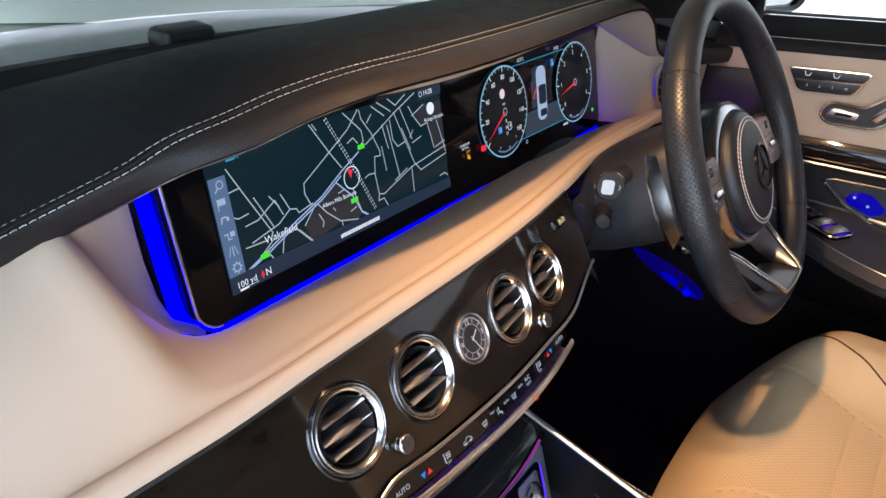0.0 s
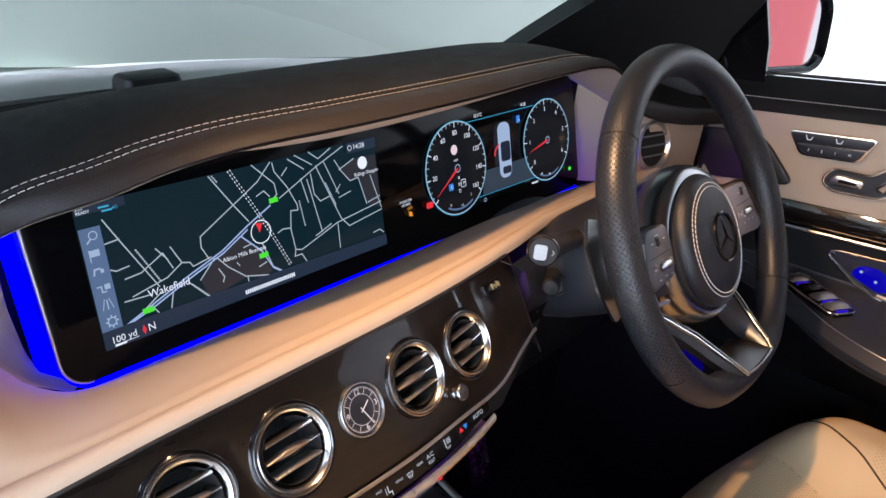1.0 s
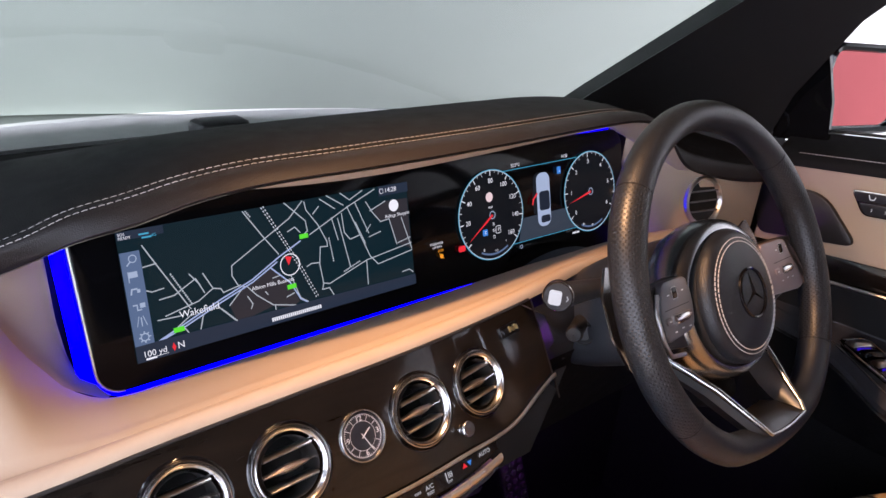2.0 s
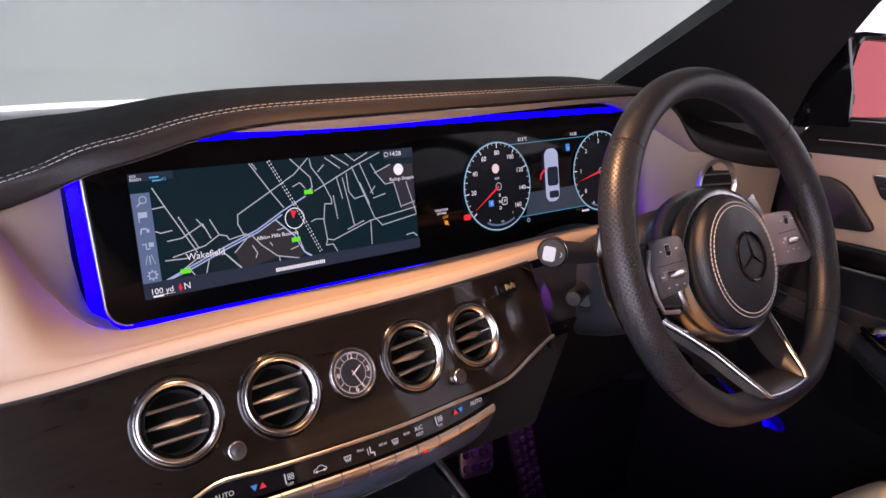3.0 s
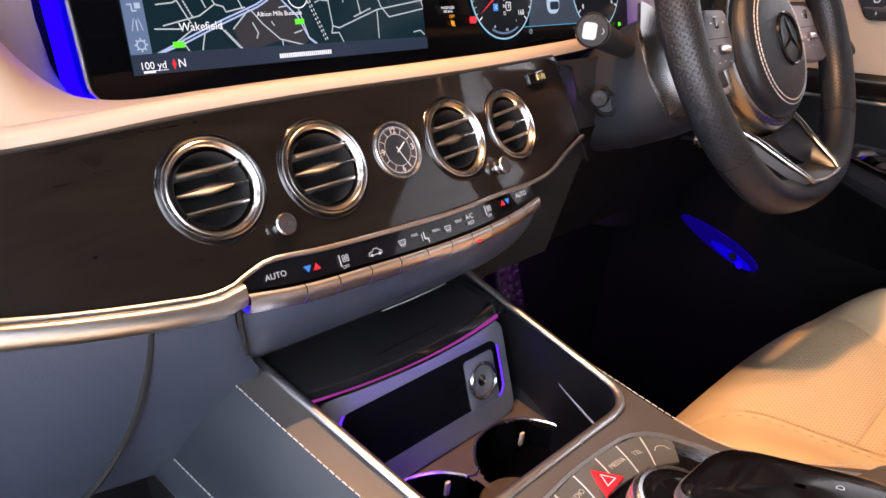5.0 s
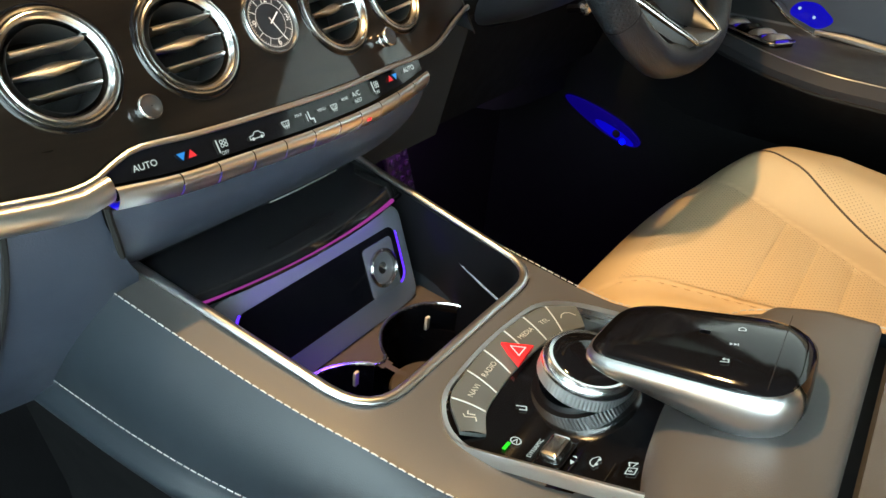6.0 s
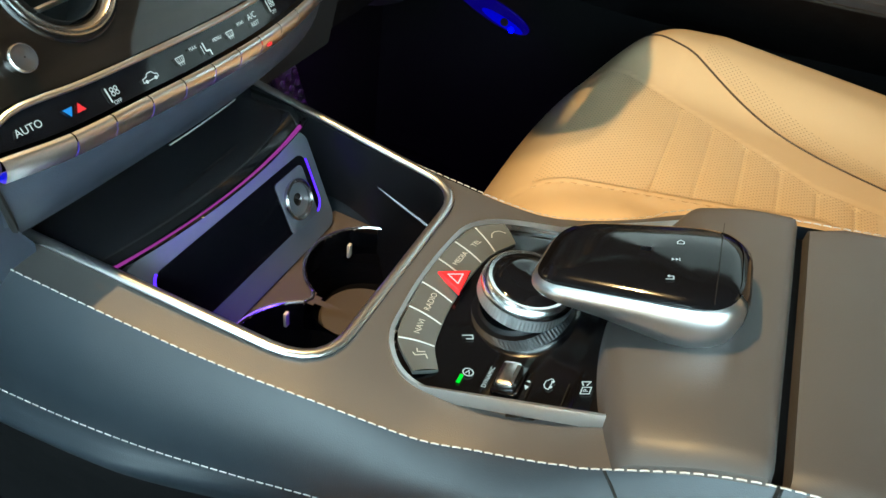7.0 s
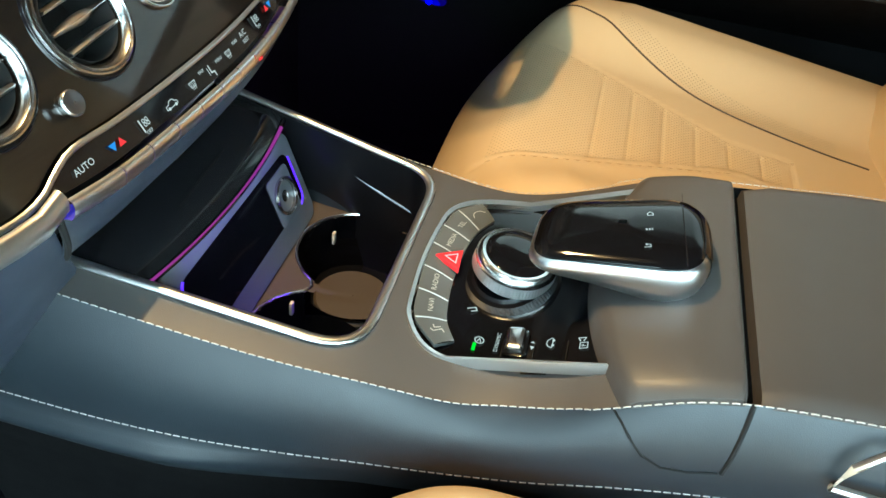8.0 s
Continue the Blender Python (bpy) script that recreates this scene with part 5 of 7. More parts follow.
sm2 = axes((0.312, 0.266, 0.586), (0.55, -0.83, 0.0), (0.12, 0.10, 0.98))
part("stalk", Mesh().lathe([(0.011, -0.050), (0.0125, -0.018), (0.0142, -0.012), (0.0147, -0.002), (0.0140, 0.002), (0.0120, 0.0038), (0.0100, 0.0030), (0.0090, 0.0012), (0.0005, 0.0008)], 36, sm2), STALK, column, "black lower stalk with a round end")
sm3 = axes((0.283, 0.258, 0.597), (0.45, -0.89, 0.0), (0.05, 0.03, 0.99))
part("stalk", Mesh().lathe([(0.0085, -0.048), (0.0088, -0.010), (0.0094, -0.004), (0.0092, 0.001), (0.0076, 0.0028), (0.0005, 0.0034)], 32, sm3), STALK, column, "black indicator stalk with a round end")
for s in (-1, 1):
    m = Mesh().prism([(s * 0.112, -0.050), (s * 0.134, -0.056), (s * 0.148, -0.020), (s * 0.148, 0.022), (s * 0.136, 0.046), (s * 0.120, 0.040)][:: -s if s > 0 else 1], -0.052, -0.0475, 0.0015, WM)
    part("shift_paddle", m, RING, column, "satin metal shift paddle")
am = axes((0.360, 0.180, 0.563), (0.80, -0.60, 0.0), (0.2, 0.2, 0.96))
part("adjuster_knob", Mesh().lathe([(0.0045, -0.030), (0.0045, -0.006), (0.0070, -0.004), (0.0074, 0.003), (0.0052, 0.0062), (0.0005, 0.0066)], 10, am), CHROME, column, "small chrome adjuster lever", sharp=20)
part("knee_panel", Mesh().grid([[(x, 0.275 + 0.06 * s, 0.56 - 0.17 * s) for s in span(0, 1, 6)] for x in span(0.15, 0.80, 10)]), KNEE, column, "black knee panel")

part("footwell_light", Mesh().box(0.28, 0.50, 0.358, 0.370, 0.412, 0.416), FOOT_VIOLET, column, "violet footwell light strip")

# ---- centre console ----
CZ = [(-0.7, 0.505), (-0.3, 0.500), (-0.17, 0.490), (-0.13, 0.481), (-0.10, 0.467), (-0.08, 0.455), (-0.06, 0.4435), (-0.03, 0.431), (0.0, 0.4255), (0.03, 0.4265), (0.07, 0.431), (0.15, 0.4385), (0.26, 0.453), (0.32, 0.46)]
CWL = [(-0.7, -0.098), (-0.25, -0.101), (-0.16, -0.105), (-0.09, -0.111), (-0.03, -0.1095), (0.0, -0.114), (0.04, -0.119), (0.1, -0.1275), (0.18, -0.134), (0.27, -0.140), (0.34, -0.143)]
CWR = [(-0.7, 0.120), (-0.27, 0.115), (-0.158, 0.104), (-0.118, 0.112), (-0.08, 0.119), (-0.036, 0.118), (0.01, 0.110), (0.064, 0.106), (0.16, 0.108), (0.25, 0.117), (0.34, 0.125)]
SHO = [(-0.7, -0.108), (-0.25, -0.110), (-0.178, -0.1145), (-0.11, -0.1235), (-0.045, -0.1315), (0.05, -0.1385), (0.10, -0.1455), (0.16, -0.154), (0.22, -0.159), (0.29, -0.1615), (0.36, -0.163)]
SHO_Z = [(-0.7, 0.42), (-0.25, 0.42), (-0.178, 0.41), (-0.11, 0.40), (-0.045, 0.385), (0.05, 0.366), (0.15, 0.36), (0.36, 0.36)]


def cz(y):
    return curve_at(CZ, y)


console = thing("centre_console", (0.0, 0.1, 0.0), "charcoal leather centre console with an open storage tray", "console")


def shoulder(y, f):
    """A point on the passenger-side flank between the top seam (f = 0) and the lower seam (f = 1)."""
    x, z, xs_, zs_ = curve_at(CWL, y), cz(y) - 0.004, curve_at(SHO, y), curve_at(SHO_Z, y)
    return (x + (xs_ - x) * f - 0.007 * math.sin(math.pi * f), y, z + (zs_ - z) * f**1.1 + 0.002 * math.sin(math.pi * f))



def inside(p, poly):
    x, y = p
    hit = False
    for (x0, y0), (x1, y1) in zip(poly, poly[1:] + poly[:1]):
        if (y0 > y) != (y1 > y) and x < (x1 - x0) * (y - y0) / (y1 - y0) + x0:
            hit = not hit
    return hit


TRAY = rounded([(-0.1165, 0.275, 0.004), (-0.104, 0.067, 0.032), (0.094, 0.067, 0.032), (0.113, 0.275, 0.004)])
CTRL = rounded([(-0.0865, -0.108, 0.003), (0.102, -0.108, 0.003), (0.094, 0.014, 0.026), (0.066, 0.049, 0.020), (0.0, 0.0545, 0.030), (-0.062, 0.049, 0.014), (-0.085, 0.029, 0.014)])
CTRL_IN = rounded([(-0.0825, -0.108, 0.003), (0.090, -0.108, 0.003), (0.083, 0.012, 0.024), (0.060, 0.045, 0.020), (0.0, 0.0505, 0.030), (-0.059, 0.045, 0.014), (-0.081, 0.027, 0.014)])
HOLE = [((a[0] + b[0]) / 2, (a[1] + b[1]) / 2) for a, b in zip(CTRL, CTRL_IN)]
m = Mesh()
ys_ = span(-0.14, 0.30, 146)
for i in range(len(ys_) - 1):
    for j in range(84):
        q = []
        for y, f in ((ys_[i], j), (ys_[i], j + 1), (ys_[i + 1], j + 1), (ys_[i + 1], j)):
            xl, xr = curve_at(CWL, y), curve_at(CWR, y)
            f = f / 84
            x = xl + (xr - xl) * f
            q.append((x, y, cz(y) - 0.004 * (2 * f - 1) ** 4))
        c = (sum(p[0] for p in q) / 4, sum(p[1] for p in q) / 4)
        if inside(c, TRAY) or inside(c, HOLE):
            continue
        m.add(q, [(0, 1, 2, 3)])
part("top_cover", m, CONSOLE_LIT, console, "charcoal leather top cover, paler as if lit")
for s, w in ((-1, CWL), (1, CWR)):
    rows, skirt = [], []
    for y in span(-0.7, 0.385, 76):
        x, z = curve_at(w, y), cz(y) - 0.004
        if s < 0:
            xs_, zs_ = curve_at(SHO, y), curve_at(SHO_Z, y)
            r = [shoulder(y, f) for f in (0, 0.04, 0.1, 0.2, 0.35, 0.5, 0.65, 0.8, 0.9, 0.96, 1.0)]
            out_ = max(0.0, min(1.0, (y - 0.06) / 0.12))
            skirt.append([(xs_ - (dx if dx < 0 else dx * out_) + 0.010 * (1 - out_) * min(1.0, -dz / 0.012), y, zs_ + dz) for dx, dz in ((0.0, 0.0), (-0.0025, -0.003), (-0.003, -0.008), (0.001, -0.014), (0.0055, -0.019), (0.007, -0.024), (0.005, -0.031), (-0.002, -0.045), (-0.014, -0.09), (-0.030, -0.2), (-0.04, -0.45))])
            rows.append(r)
        else:
            rows.append([(x + dx, y, z + dz) for dx, dz in ((0.0, 0.0), (0.003, -0.003), (0.004, -0.01), (0.004, -0.06), (0.004, -0.42))])
    part("side_panel", Mesh().grid(rows), CONSOLE_SHADED, console, "charcoal leather side panel, darkened for shade", sharp=60)
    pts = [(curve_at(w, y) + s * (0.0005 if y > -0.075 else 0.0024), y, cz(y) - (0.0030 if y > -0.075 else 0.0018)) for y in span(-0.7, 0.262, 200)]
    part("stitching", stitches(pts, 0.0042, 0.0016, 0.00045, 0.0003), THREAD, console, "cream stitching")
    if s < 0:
        part("side_roll", Mesh().grid([r[:8] for r in skirt]), CONSOLE_SHADED, console, "charcoal leather roll under the seam, darkened for shade", sharp=70)
        # Carpet black stands in for the shade below the lower seam.
        part("side_skirt", Mesh().grid([r[7:] for r in skirt]), DARK_CLOTH, console, "lower flank, coloured black for the shade there")
        pts = [(curve_at(SHO, y) - 0.0006, y, curve_at(SHO_Z, y) + 0.0003) for y in span(-0.7, 0.347, 130)]
        part("stitching", stitches(pts, 0.0042, 0.0016, 0.00045, 0.0), THREAD, console, "cream stitching")
part("tray_frame", Mesh().tube([(x, y, cz(y) + 0.0005) for x, y in TRAY], 0.0036, 10, closed=True, flat=0.7), SATIN, console, "satin metal tray frame")
# tray walls, deck, cup holders
TRAY_BLACK = mat("tray_black", (0.006, 0.006, 0.007), 0.30, vary=0.1, spec=0.3)
part("tray_wall", Mesh().grid([[(x, y, cz(y)) for x, y in TRAY], [(x * 1.04, y, 0.41) for x, y in TRAY], [(x * 1.10, 0.17 + (y - 0.17) * 0.99, 0.352) for x, y in TRAY], [(x * 1.10, 0.17 + (y - 0.17) * 0.97, 0.29) for x, y in TRAY]], closed_v=True), TRAY_BLACK, console, "gloss black tray wall")
CUPS = [(-0.0435, 0.122, 0.0515), (0.0620, 0.122, 0.0510)]
UMBER = mat("umber_plastic", (0.055, 0.043, 0.034), 0.5)
m = Mesh()
for i in range(92):
    for j in range(60):
        x0, y0 = -0.116 + 0.240 * i / 92, 0.060 + 0.125 * j / 60
        x1, y1 = -0.116 + 0.240 * (i + 1) / 92, 0.060 + 0.125 * (j + 1) / 60
        c = ((x0 + x1) / 2, (y0 + y1) / 2)
        if any(math.hypot(c[0] - a, c[1] - b) < r for a, b, r in CUPS) or (-0.03 < c[0] < 0.050 and c[1] < 0.120):
            continue
        m.add([(x0, y0, 0.352), (x1, y0, 0.352), (x1, y1, 0.352), (x0, y1, 0.352)], [(0, 1, 2, 3)])
part("tray_deck", m, UMBER, console, "dark brown tray deck")
part("tray_bridge", Mesh().lathe([(0.034, -0.020), (0.034, -0.002), (0.032, 0.0), (0.010, 0.0008), (0.0005, 0.0008)], 36, Matrix.Translation((0.043, 0.118, 0.318))), UMBER, console, "sunk round brown insert between the cups")
for (ya, za), (yb, zb), r in (((0.196, 0.443), (0.088, 0.410), 0.0022), ((0.190, 0.429), (0.084, 0.384), 0.0030)):
    part("tray_rail", Mesh().tube([(0.1125 - 0.010 * f, ya + (yb - ya) * f, za - 0.006 + (zb - za) * f - 0.004 * math.sin(math.pi * f)) for f in span(0, 1, 10)], r * 0.6, 8), DARK_SATIN, console, "thin dark metal rail along the tray wall")
for a, b, r in CUPS:
    q = Matrix.Translation((a, b, 0.352))
    cup = part("cup_holder", Mesh().lathe([(r + 0.0005, -0.028), (r, -0.03), (r - 0.003, -0.06), (0.001, -0.06)], 48, q), GLOSS, console, "round cup holder")
    arc = [(r + 0.001) * Vector((math.cos(radians(t)), math.sin(radians(t)), 0)) for t in (span(200, 28, 30) if a < 0 else span(152, -20, 30))]
    part("cup_wall", Mesh().grid([[q @ (p_ + Vector((0, 0, z))) for p_ in arc] for z in (0.0, -0.03)]), GLOSS, cup, "gloss black cup wall")
    part("cup_rim", Mesh().tube([q @ (p_ + Vector((0, 0, 0.0008))) for p_ in arc], 0.0016, 8), CHROME, cup, "thin chrome rim")
    tx, ty = (0.0285, 0.028) if a < 0 else (0.015, 0.027)
    part("cup_tab", Mesh().box(tx - 0.0023, tx + 0.0023, ty - 0.0013, ty + 0.0013, -0.010, 0.003, 0.0006, q), mat("pale_tab", (0.6, 0.52, 0.42), 0.5), cup, "pale grip tab")
neck = [(-0.0435 + 0.0525 * math.cos(radians(28)), 0.122 + 0.0525 * math.sin(radians(28))), (0.0063, 0.1447), (0.0095, 0.1432), (0.0127, 0.1447), (0.0620 + 0.0520 * math.cos(radians(152)), 0.122 + 0.0520 * math.sin(radians(152)))]
part("cup_rim", Mesh().tube([(x, y, 0.3528) for x, y in neck], 0.0016, 8), CHROME, console, "thin chrome rim between the cups")
# sliding lid and lit socket panel behind it
part("tray_lid", Mesh().grid([[(x, 0.275 - 0.078 * s + 0.012 * (x / 0.11) ** 2 * s, 0.4475 - 0.003 * s - 0.006 * max(0, s - 0.85) / 0.15) for s in span(0, 1, 12)] for x in span(-0.113, 0.110, 24)]), LID, console, "gloss black sliding tray lid")
# Glowing tube paints the magenta reflection along the lid's edge.
part("lid_glint", Mesh().tube([(x, 0.1955 + 0.012 * (x / 0.11) ** 2, 0.4412) for x in span(-0.106, 0.090, 28)], lambda f: 0.0006 + 0.0012 * f**3 + 0.0005 * (1 - f) ** 6, 6), mat("magenta_glint", (0.40, 0.04, 0.34), glow=0.6), console, "thin glowing line for the magenta reflection on the lid edge")
part("lid_edge", Mesh().tube([(x, 0.1965 + 0.012 * (x / 0.11) ** 2, 0.4395) for x in span(-0.108, 0.105, 24)], 0.0022, 8), GLOSS, console, "rounded lid edge")
# Unseen lamp added on the near wall for blue light in the tray.
area_lamp("tray_fill_lamp", look((-0.03, 0.074, 0.405), (-0.04, 0.19, 0.350)), 0.10, 0.003, 0.010, (0.16, 0.05, 1.0)).data.spread = radians(70)
area_lamp("tray_lamp", look((0.0, 0.199, 0.4355), (0.0, 0.165, 0.352)), 0.15, 0.003, 0.014, (0.24, 0.05, 1.0))
PM = axes((-0.002, 0.190, 0.394), (1, 0, 0), (0, 0.36, 0.933))
bz = part("socket_panel", Mesh().prism(rrect(0.205, 0.088, 0.012), -0.010, 0.0, 0.003, PM), mat("slate_socket_panel", (0.13, 0.14, 0.165), 0.4), console, "slate panel with a lit pocket and power socket")
part("pocket", Mesh().prism(rrect(0.172, 0.050, 0.009, 6, 0.003, 0.004), -0.006, 0.0006, 0.0, PM), GLOSS, bz, "dark pocket")
ol = rrect(0.174, 0.052, 0.010, 6, 0.003, 0.004)
POCKET_GLOW = mat("violet_pocket_light", (0.10, 0.02, 1.0), glow=1.6)
part("pocket_light", Mesh().tube([(*p, 0.0006) for p in ol[1:9]], 0.0010, 6, m=PM), POCKET_GLOW, bz, "thin violet light line")
part("pocket_light", Mesh().tube([(*p, 0.0006) for p in ol[16:26]], 0.0010, 6, m=PM), POCKET_GLOW, bz, "thin violet light line")
q = PM @ Matrix.Translation((0.064, 0.000, 0.001))
part("power_socket", Mesh().lathe([(0.0165, 0), (0.0165, 0.003), (0.0150, 0.0042), (0.0135, 0.003), (0.013, -0.0005), (0.0070, 0.0002), (0.0005, 0.0022)], 32, q), RING, bz, "round metal power socket")
part("socket_plate", Mesh().prism(rrect(0.036, 0.044, 0.004), -0.001, 0.0008, 0.0005, q), mat("socket_plate_grey", (0.11, 0.115, 0.13), 0.45), bz, "grey socket plate")

# control panel with keys, turn knob and touch pad
m = Mesh()
for i in range(60):
    for j in range(60):
        q = []
        for u, v in ((i, j), (i + 1, j), (i + 1, j + 1), (i, j + 1)):
            x, y = -0.092 + 0.19 * u / 60, -0.096 + 0.152 * v / 60
            q.append((x, y, cz(y) - 0.0042))
        if inside((sum(p[0] for p in q) / 4, sum(p[1] for p in q) / 4), CTRL):
            m.add(q, [(0, 1, 2, 3)])
panel = part("control_panel", m, GLOSS, console, "gloss black control panel")
rows = [[(x * 1.009, y + 0.0012 * (y > 0), cz(y) - 0.009) for x, y in CTRL], [(x * 1.007, y + 0.001 * (y > 0), cz(y) - 0.0012) for x, y in CTRL], [(x * 1.002, y + 0.0004 * (y > 0), cz(y) + 0.0012) for x, y in CTRL], [(xi + (xo - xi) * 0.5, yi + (yo - yi) * 0.5, cz(yi) + 0.0008) for (xi, yi), (xo, yo) in zip(CTRL_IN, CTRL)], [(xi + (xo - xi) * 0.5, yi + (yo - yi) * 0.5, cz(yi) - 0.005) for (xi, yi), (xo, yo) in zip(CTRL_IN, CTRL)]]
part("panel_frame", Mesh().grid(rows, closed_v=True), SATIN, console, "satin metal panel frame", sharp=60)


KEY_OUT_X = [(0, -0.0785), (1, -0.0605), (2, -0.0345), (3, -0.0110), (4, 0.0150), (5, 0.0375), (6, 0.0605), (7, 0.0785)]
KEY_OUT_Y = [(0, 0.0235), (1, 0.0425), (2, 0.0478), (3, 0.0502), (4, 0.0502), (5, 0.0478), (6, 0.0420), (7, 0.0255)]
KEY_IN_X = [(0, -0.0670), (1, -0.0520), (2, -0.0340), (3, -0.0130), (4, 0.0110), (5, 0.0330), (6, 0.0490), (7, 0.0670)]
KEY_IN_Y = [(0, 0.0125), (1, 0.0215), (2, 0.0250), (3, 0.0270), (4, 0.0270), (5, 0.0250), (6, 0.0210), (7, 0.0120)]


def key_pt(f, s):
    """Along the arc of keys (f counts keys from the passenger end, 0 to 7) and across it (s from outer to inner)."""
    ex, ey, ix, iy = curve_at(KEY_OUT_X, f), curve_at(KEY_OUT_Y, f), curve_at(KEY_IN_X, f), curve_at(KEY_IN_Y, f)
    x, y = ex + (ix - ex) * s, ey + (iy - ey) * s
    return x, y, cz(y) + 0.0014 - 0.0036 * s + 0.0012 * math.sin(math.pi * s)


GREY_LEGEND = mat("grey_legend", (0.46, 0.46, 0.43), 0.5, vary=0)
for k in range(7):
    rows = [[key_pt(f, s) for s in span(0, 1, 6)] for f in span(k + 0.02, k + 0.98, 8)]
    edge = [r[0] for r in rows] + [rows[-1][-1]] + [r[-1] for r in rows[::-1]]
    m = Mesh().grid(rows).grid([edge, [(x, y, z - 0.003) for x, y, z in edge]], closed_v=True)
    part("panel_key", m, KEY_GREY, panel, "smoky grey translucent key", sharp=50)
    if k:
        part("key_joint", Mesh().tube([tuple(Vector(key_pt(k, s_)) + Vector((0, 0, 0.0002))) for s_ in span(0.02, 0.98, 6)], 0.0005, 6), KEY_LINE, panel, "pale joint between keys")
    if k == 3:
        continue
    c = Vector(key_pt(k + 0.5, 0.5))
    d = Vector(key_pt(k + 0.6, 0.5)) - c
    q = Matrix.Translation(c + Vector((0, 0, 0.0008))) @ pose(0, 0, 0, 0, 0, math.degrees(math.atan2(d.y, d.x)))
    word = {2: "RADIO", 4: "MEDIA", 1: "NAVI", 5: "TEL"}.get(k)
    if word:
        part("legend", text_mesh(word, 0.0054, q), GREY_LEGEND, panel)
    elif k == 0:
        part("legend", Mesh().ribbon([(-0.004, -0.003), (-0.001, -0.003), (0.0, 0.003), (0.003, 0.004)], 0.0008, 0, q).ribbon([(0.001, -0.003), (0.0022, 0.001), (0.0045, 0.0005)], 0.0008, 0, q), GREY_LEGEND, panel)
    else:
        part("legend", Mesh().ribbon([(-0.006, -0.002), (-0.004, 0.0015), (-0.001, 0.003), (0.003, 0.0025), (0.006, -0.001)], 0.0007, 0, q), GREY_LEGEND, panel)
q = Matrix.Translation((0.003, 0.0345, cz(0.035))) @ pose(0, 0, 0, 3, 0, 4)
part("hazard_button", Mesh().prism([(-0.0115, -0.0085), (0.0115, -0.0085), (0.0, 0.0105)], 0.0005, 0.0042, 0.0012, q), RED_PLASTIC, panel, "red triangular hazard button")
m = Mesh().ribbon([(-0.005, -0.005), (0.005, -0.005), (0.0, 0.0035), (-0.005, -0.005)], 0.0009, 0.0044, q)
part("legend", m, LEGEND, panel)


def panel_mat(x, y, turn=0.0):
    slope = math.degrees(math.atan((cz(y + 0.003) - cz(y - 0.003)) / 0.006))
    return Matrix.Translation((x, y, cz(y) - 0.0030)) @ pose(0, 0, 0, slope, 0, turn)


part("green_lamp", Mesh().rect(-0.0035, 0.0035, -0.0011, 0.0011, 0, panel_mat(-0.0660, -0.0005, 0)), GREEN_GLOW, panel, "green indicator lamp")
q = panel_mat(-0.0595, -0.0030, -90) @ Matrix.Scale(0.85, 4)
part("legend", Mesh().disc(0, 0, 0.0040, 0, 20, q, 0.0032).ribbon([(-0.0015, -0.002), (0, 0.002), (0.0015, -0.002)], 0.0006, 0, q), LEGEND, panel)
part("legend", text_mesh("DYNAMIC", 0.0038, panel_mat(-0.0585, -0.0150, 0)), LEGEND, panel)
part("rocker_switch", Mesh().prism(rrect(0.020, 0.0125, 0.003), 0.0, 0.007, 0.003, panel_mat(-0.0575, -0.0270, 0)), RING, panel, "chrome rocker switch")
part("rocker_frame", Mesh().prism(rrect(0.024, 0.0165, 0.003), 0.0, 0.0012, 0.0005, panel_mat(-0.0575, -0.0270, 0)), GLOSS, panel)
for y_ in (-0.0190, -0.0390, -0.0590):
    part("panel_joint", Mesh().rect(-0.011, 0.011, -0.0003, 0.0003, 0.0002, panel_mat(-0.066, y_, 0)), RUBBER, panel, "fine joint between switches")
part("legend", Mesh().add([(-0.002, -0.0015, 0), (0.002, -0.0015, 0), (0, 0.002, 0)], [(0, 1, 2)], panel_mat(-0.0605, -0.0375, 90) @ Matrix.Scale(0.7, 4)).add([(-0.002, -0.0015, 0), (0.002, -0.0015, 0), (0, 0.002, 0)], [(0, 1, 2)], panel_mat(-0.0555, -0.0375, -90) @ Matrix.Scale(0.7, 4)), LEGEND, panel)
q = panel_mat(-0.0560, -0.0480, 0) @ Matrix.Scale(0.72, 4)
part("legend", Mesh().ribbon([(-0.006, -0.002), (-0.004, 0.0015), (-0.001, 0.003), (0.003, 0.0025), (0.006, -0.001), (0.005, -0.003), (-0.006, -0.002)], 0.0008, 0, q).disc(-0.003, -0.003, 0.0014, 0, 10, q).disc(0.003, -0.0032, 0.0014, 0, 10, q), LEGEND, panel)
q = panel_mat(-0.0575, -0.0680, 0) @ Matrix.Scale(0.72, 4)
part("legend", Mesh().ribbon([(-0.006, -0.004), (0.001, -0.004), (0.001, 0.003), (-0.006, 0.003), (-0.006, -0.004)], 0.0008, 0, q).ribbon([(0.003, 0.0), (0.007, -0.002), (0.007, 0.005), (0.003, 0.003)], 0.0010, 0, q), LEGEND, panel)
part("legend", text_mesh("P", 0.0042, panel_mat(-0.0593, -0.0684, 0)), LEGEND, panel)
part("legend", Mesh().ribbon([(-0.003, 0.001), (0.003, 0.001), (0.003, -0.002), (-0.001, -0.002)], 0.0008, 0, panel_mat(-0.033, 0.008, -60)), LEGEND, panel)
part("legend", Mesh().disc(0, 0, 0.0030, 0, 16, panel_mat(0.057, -0.012), 0.0022), LEGEND, panel)

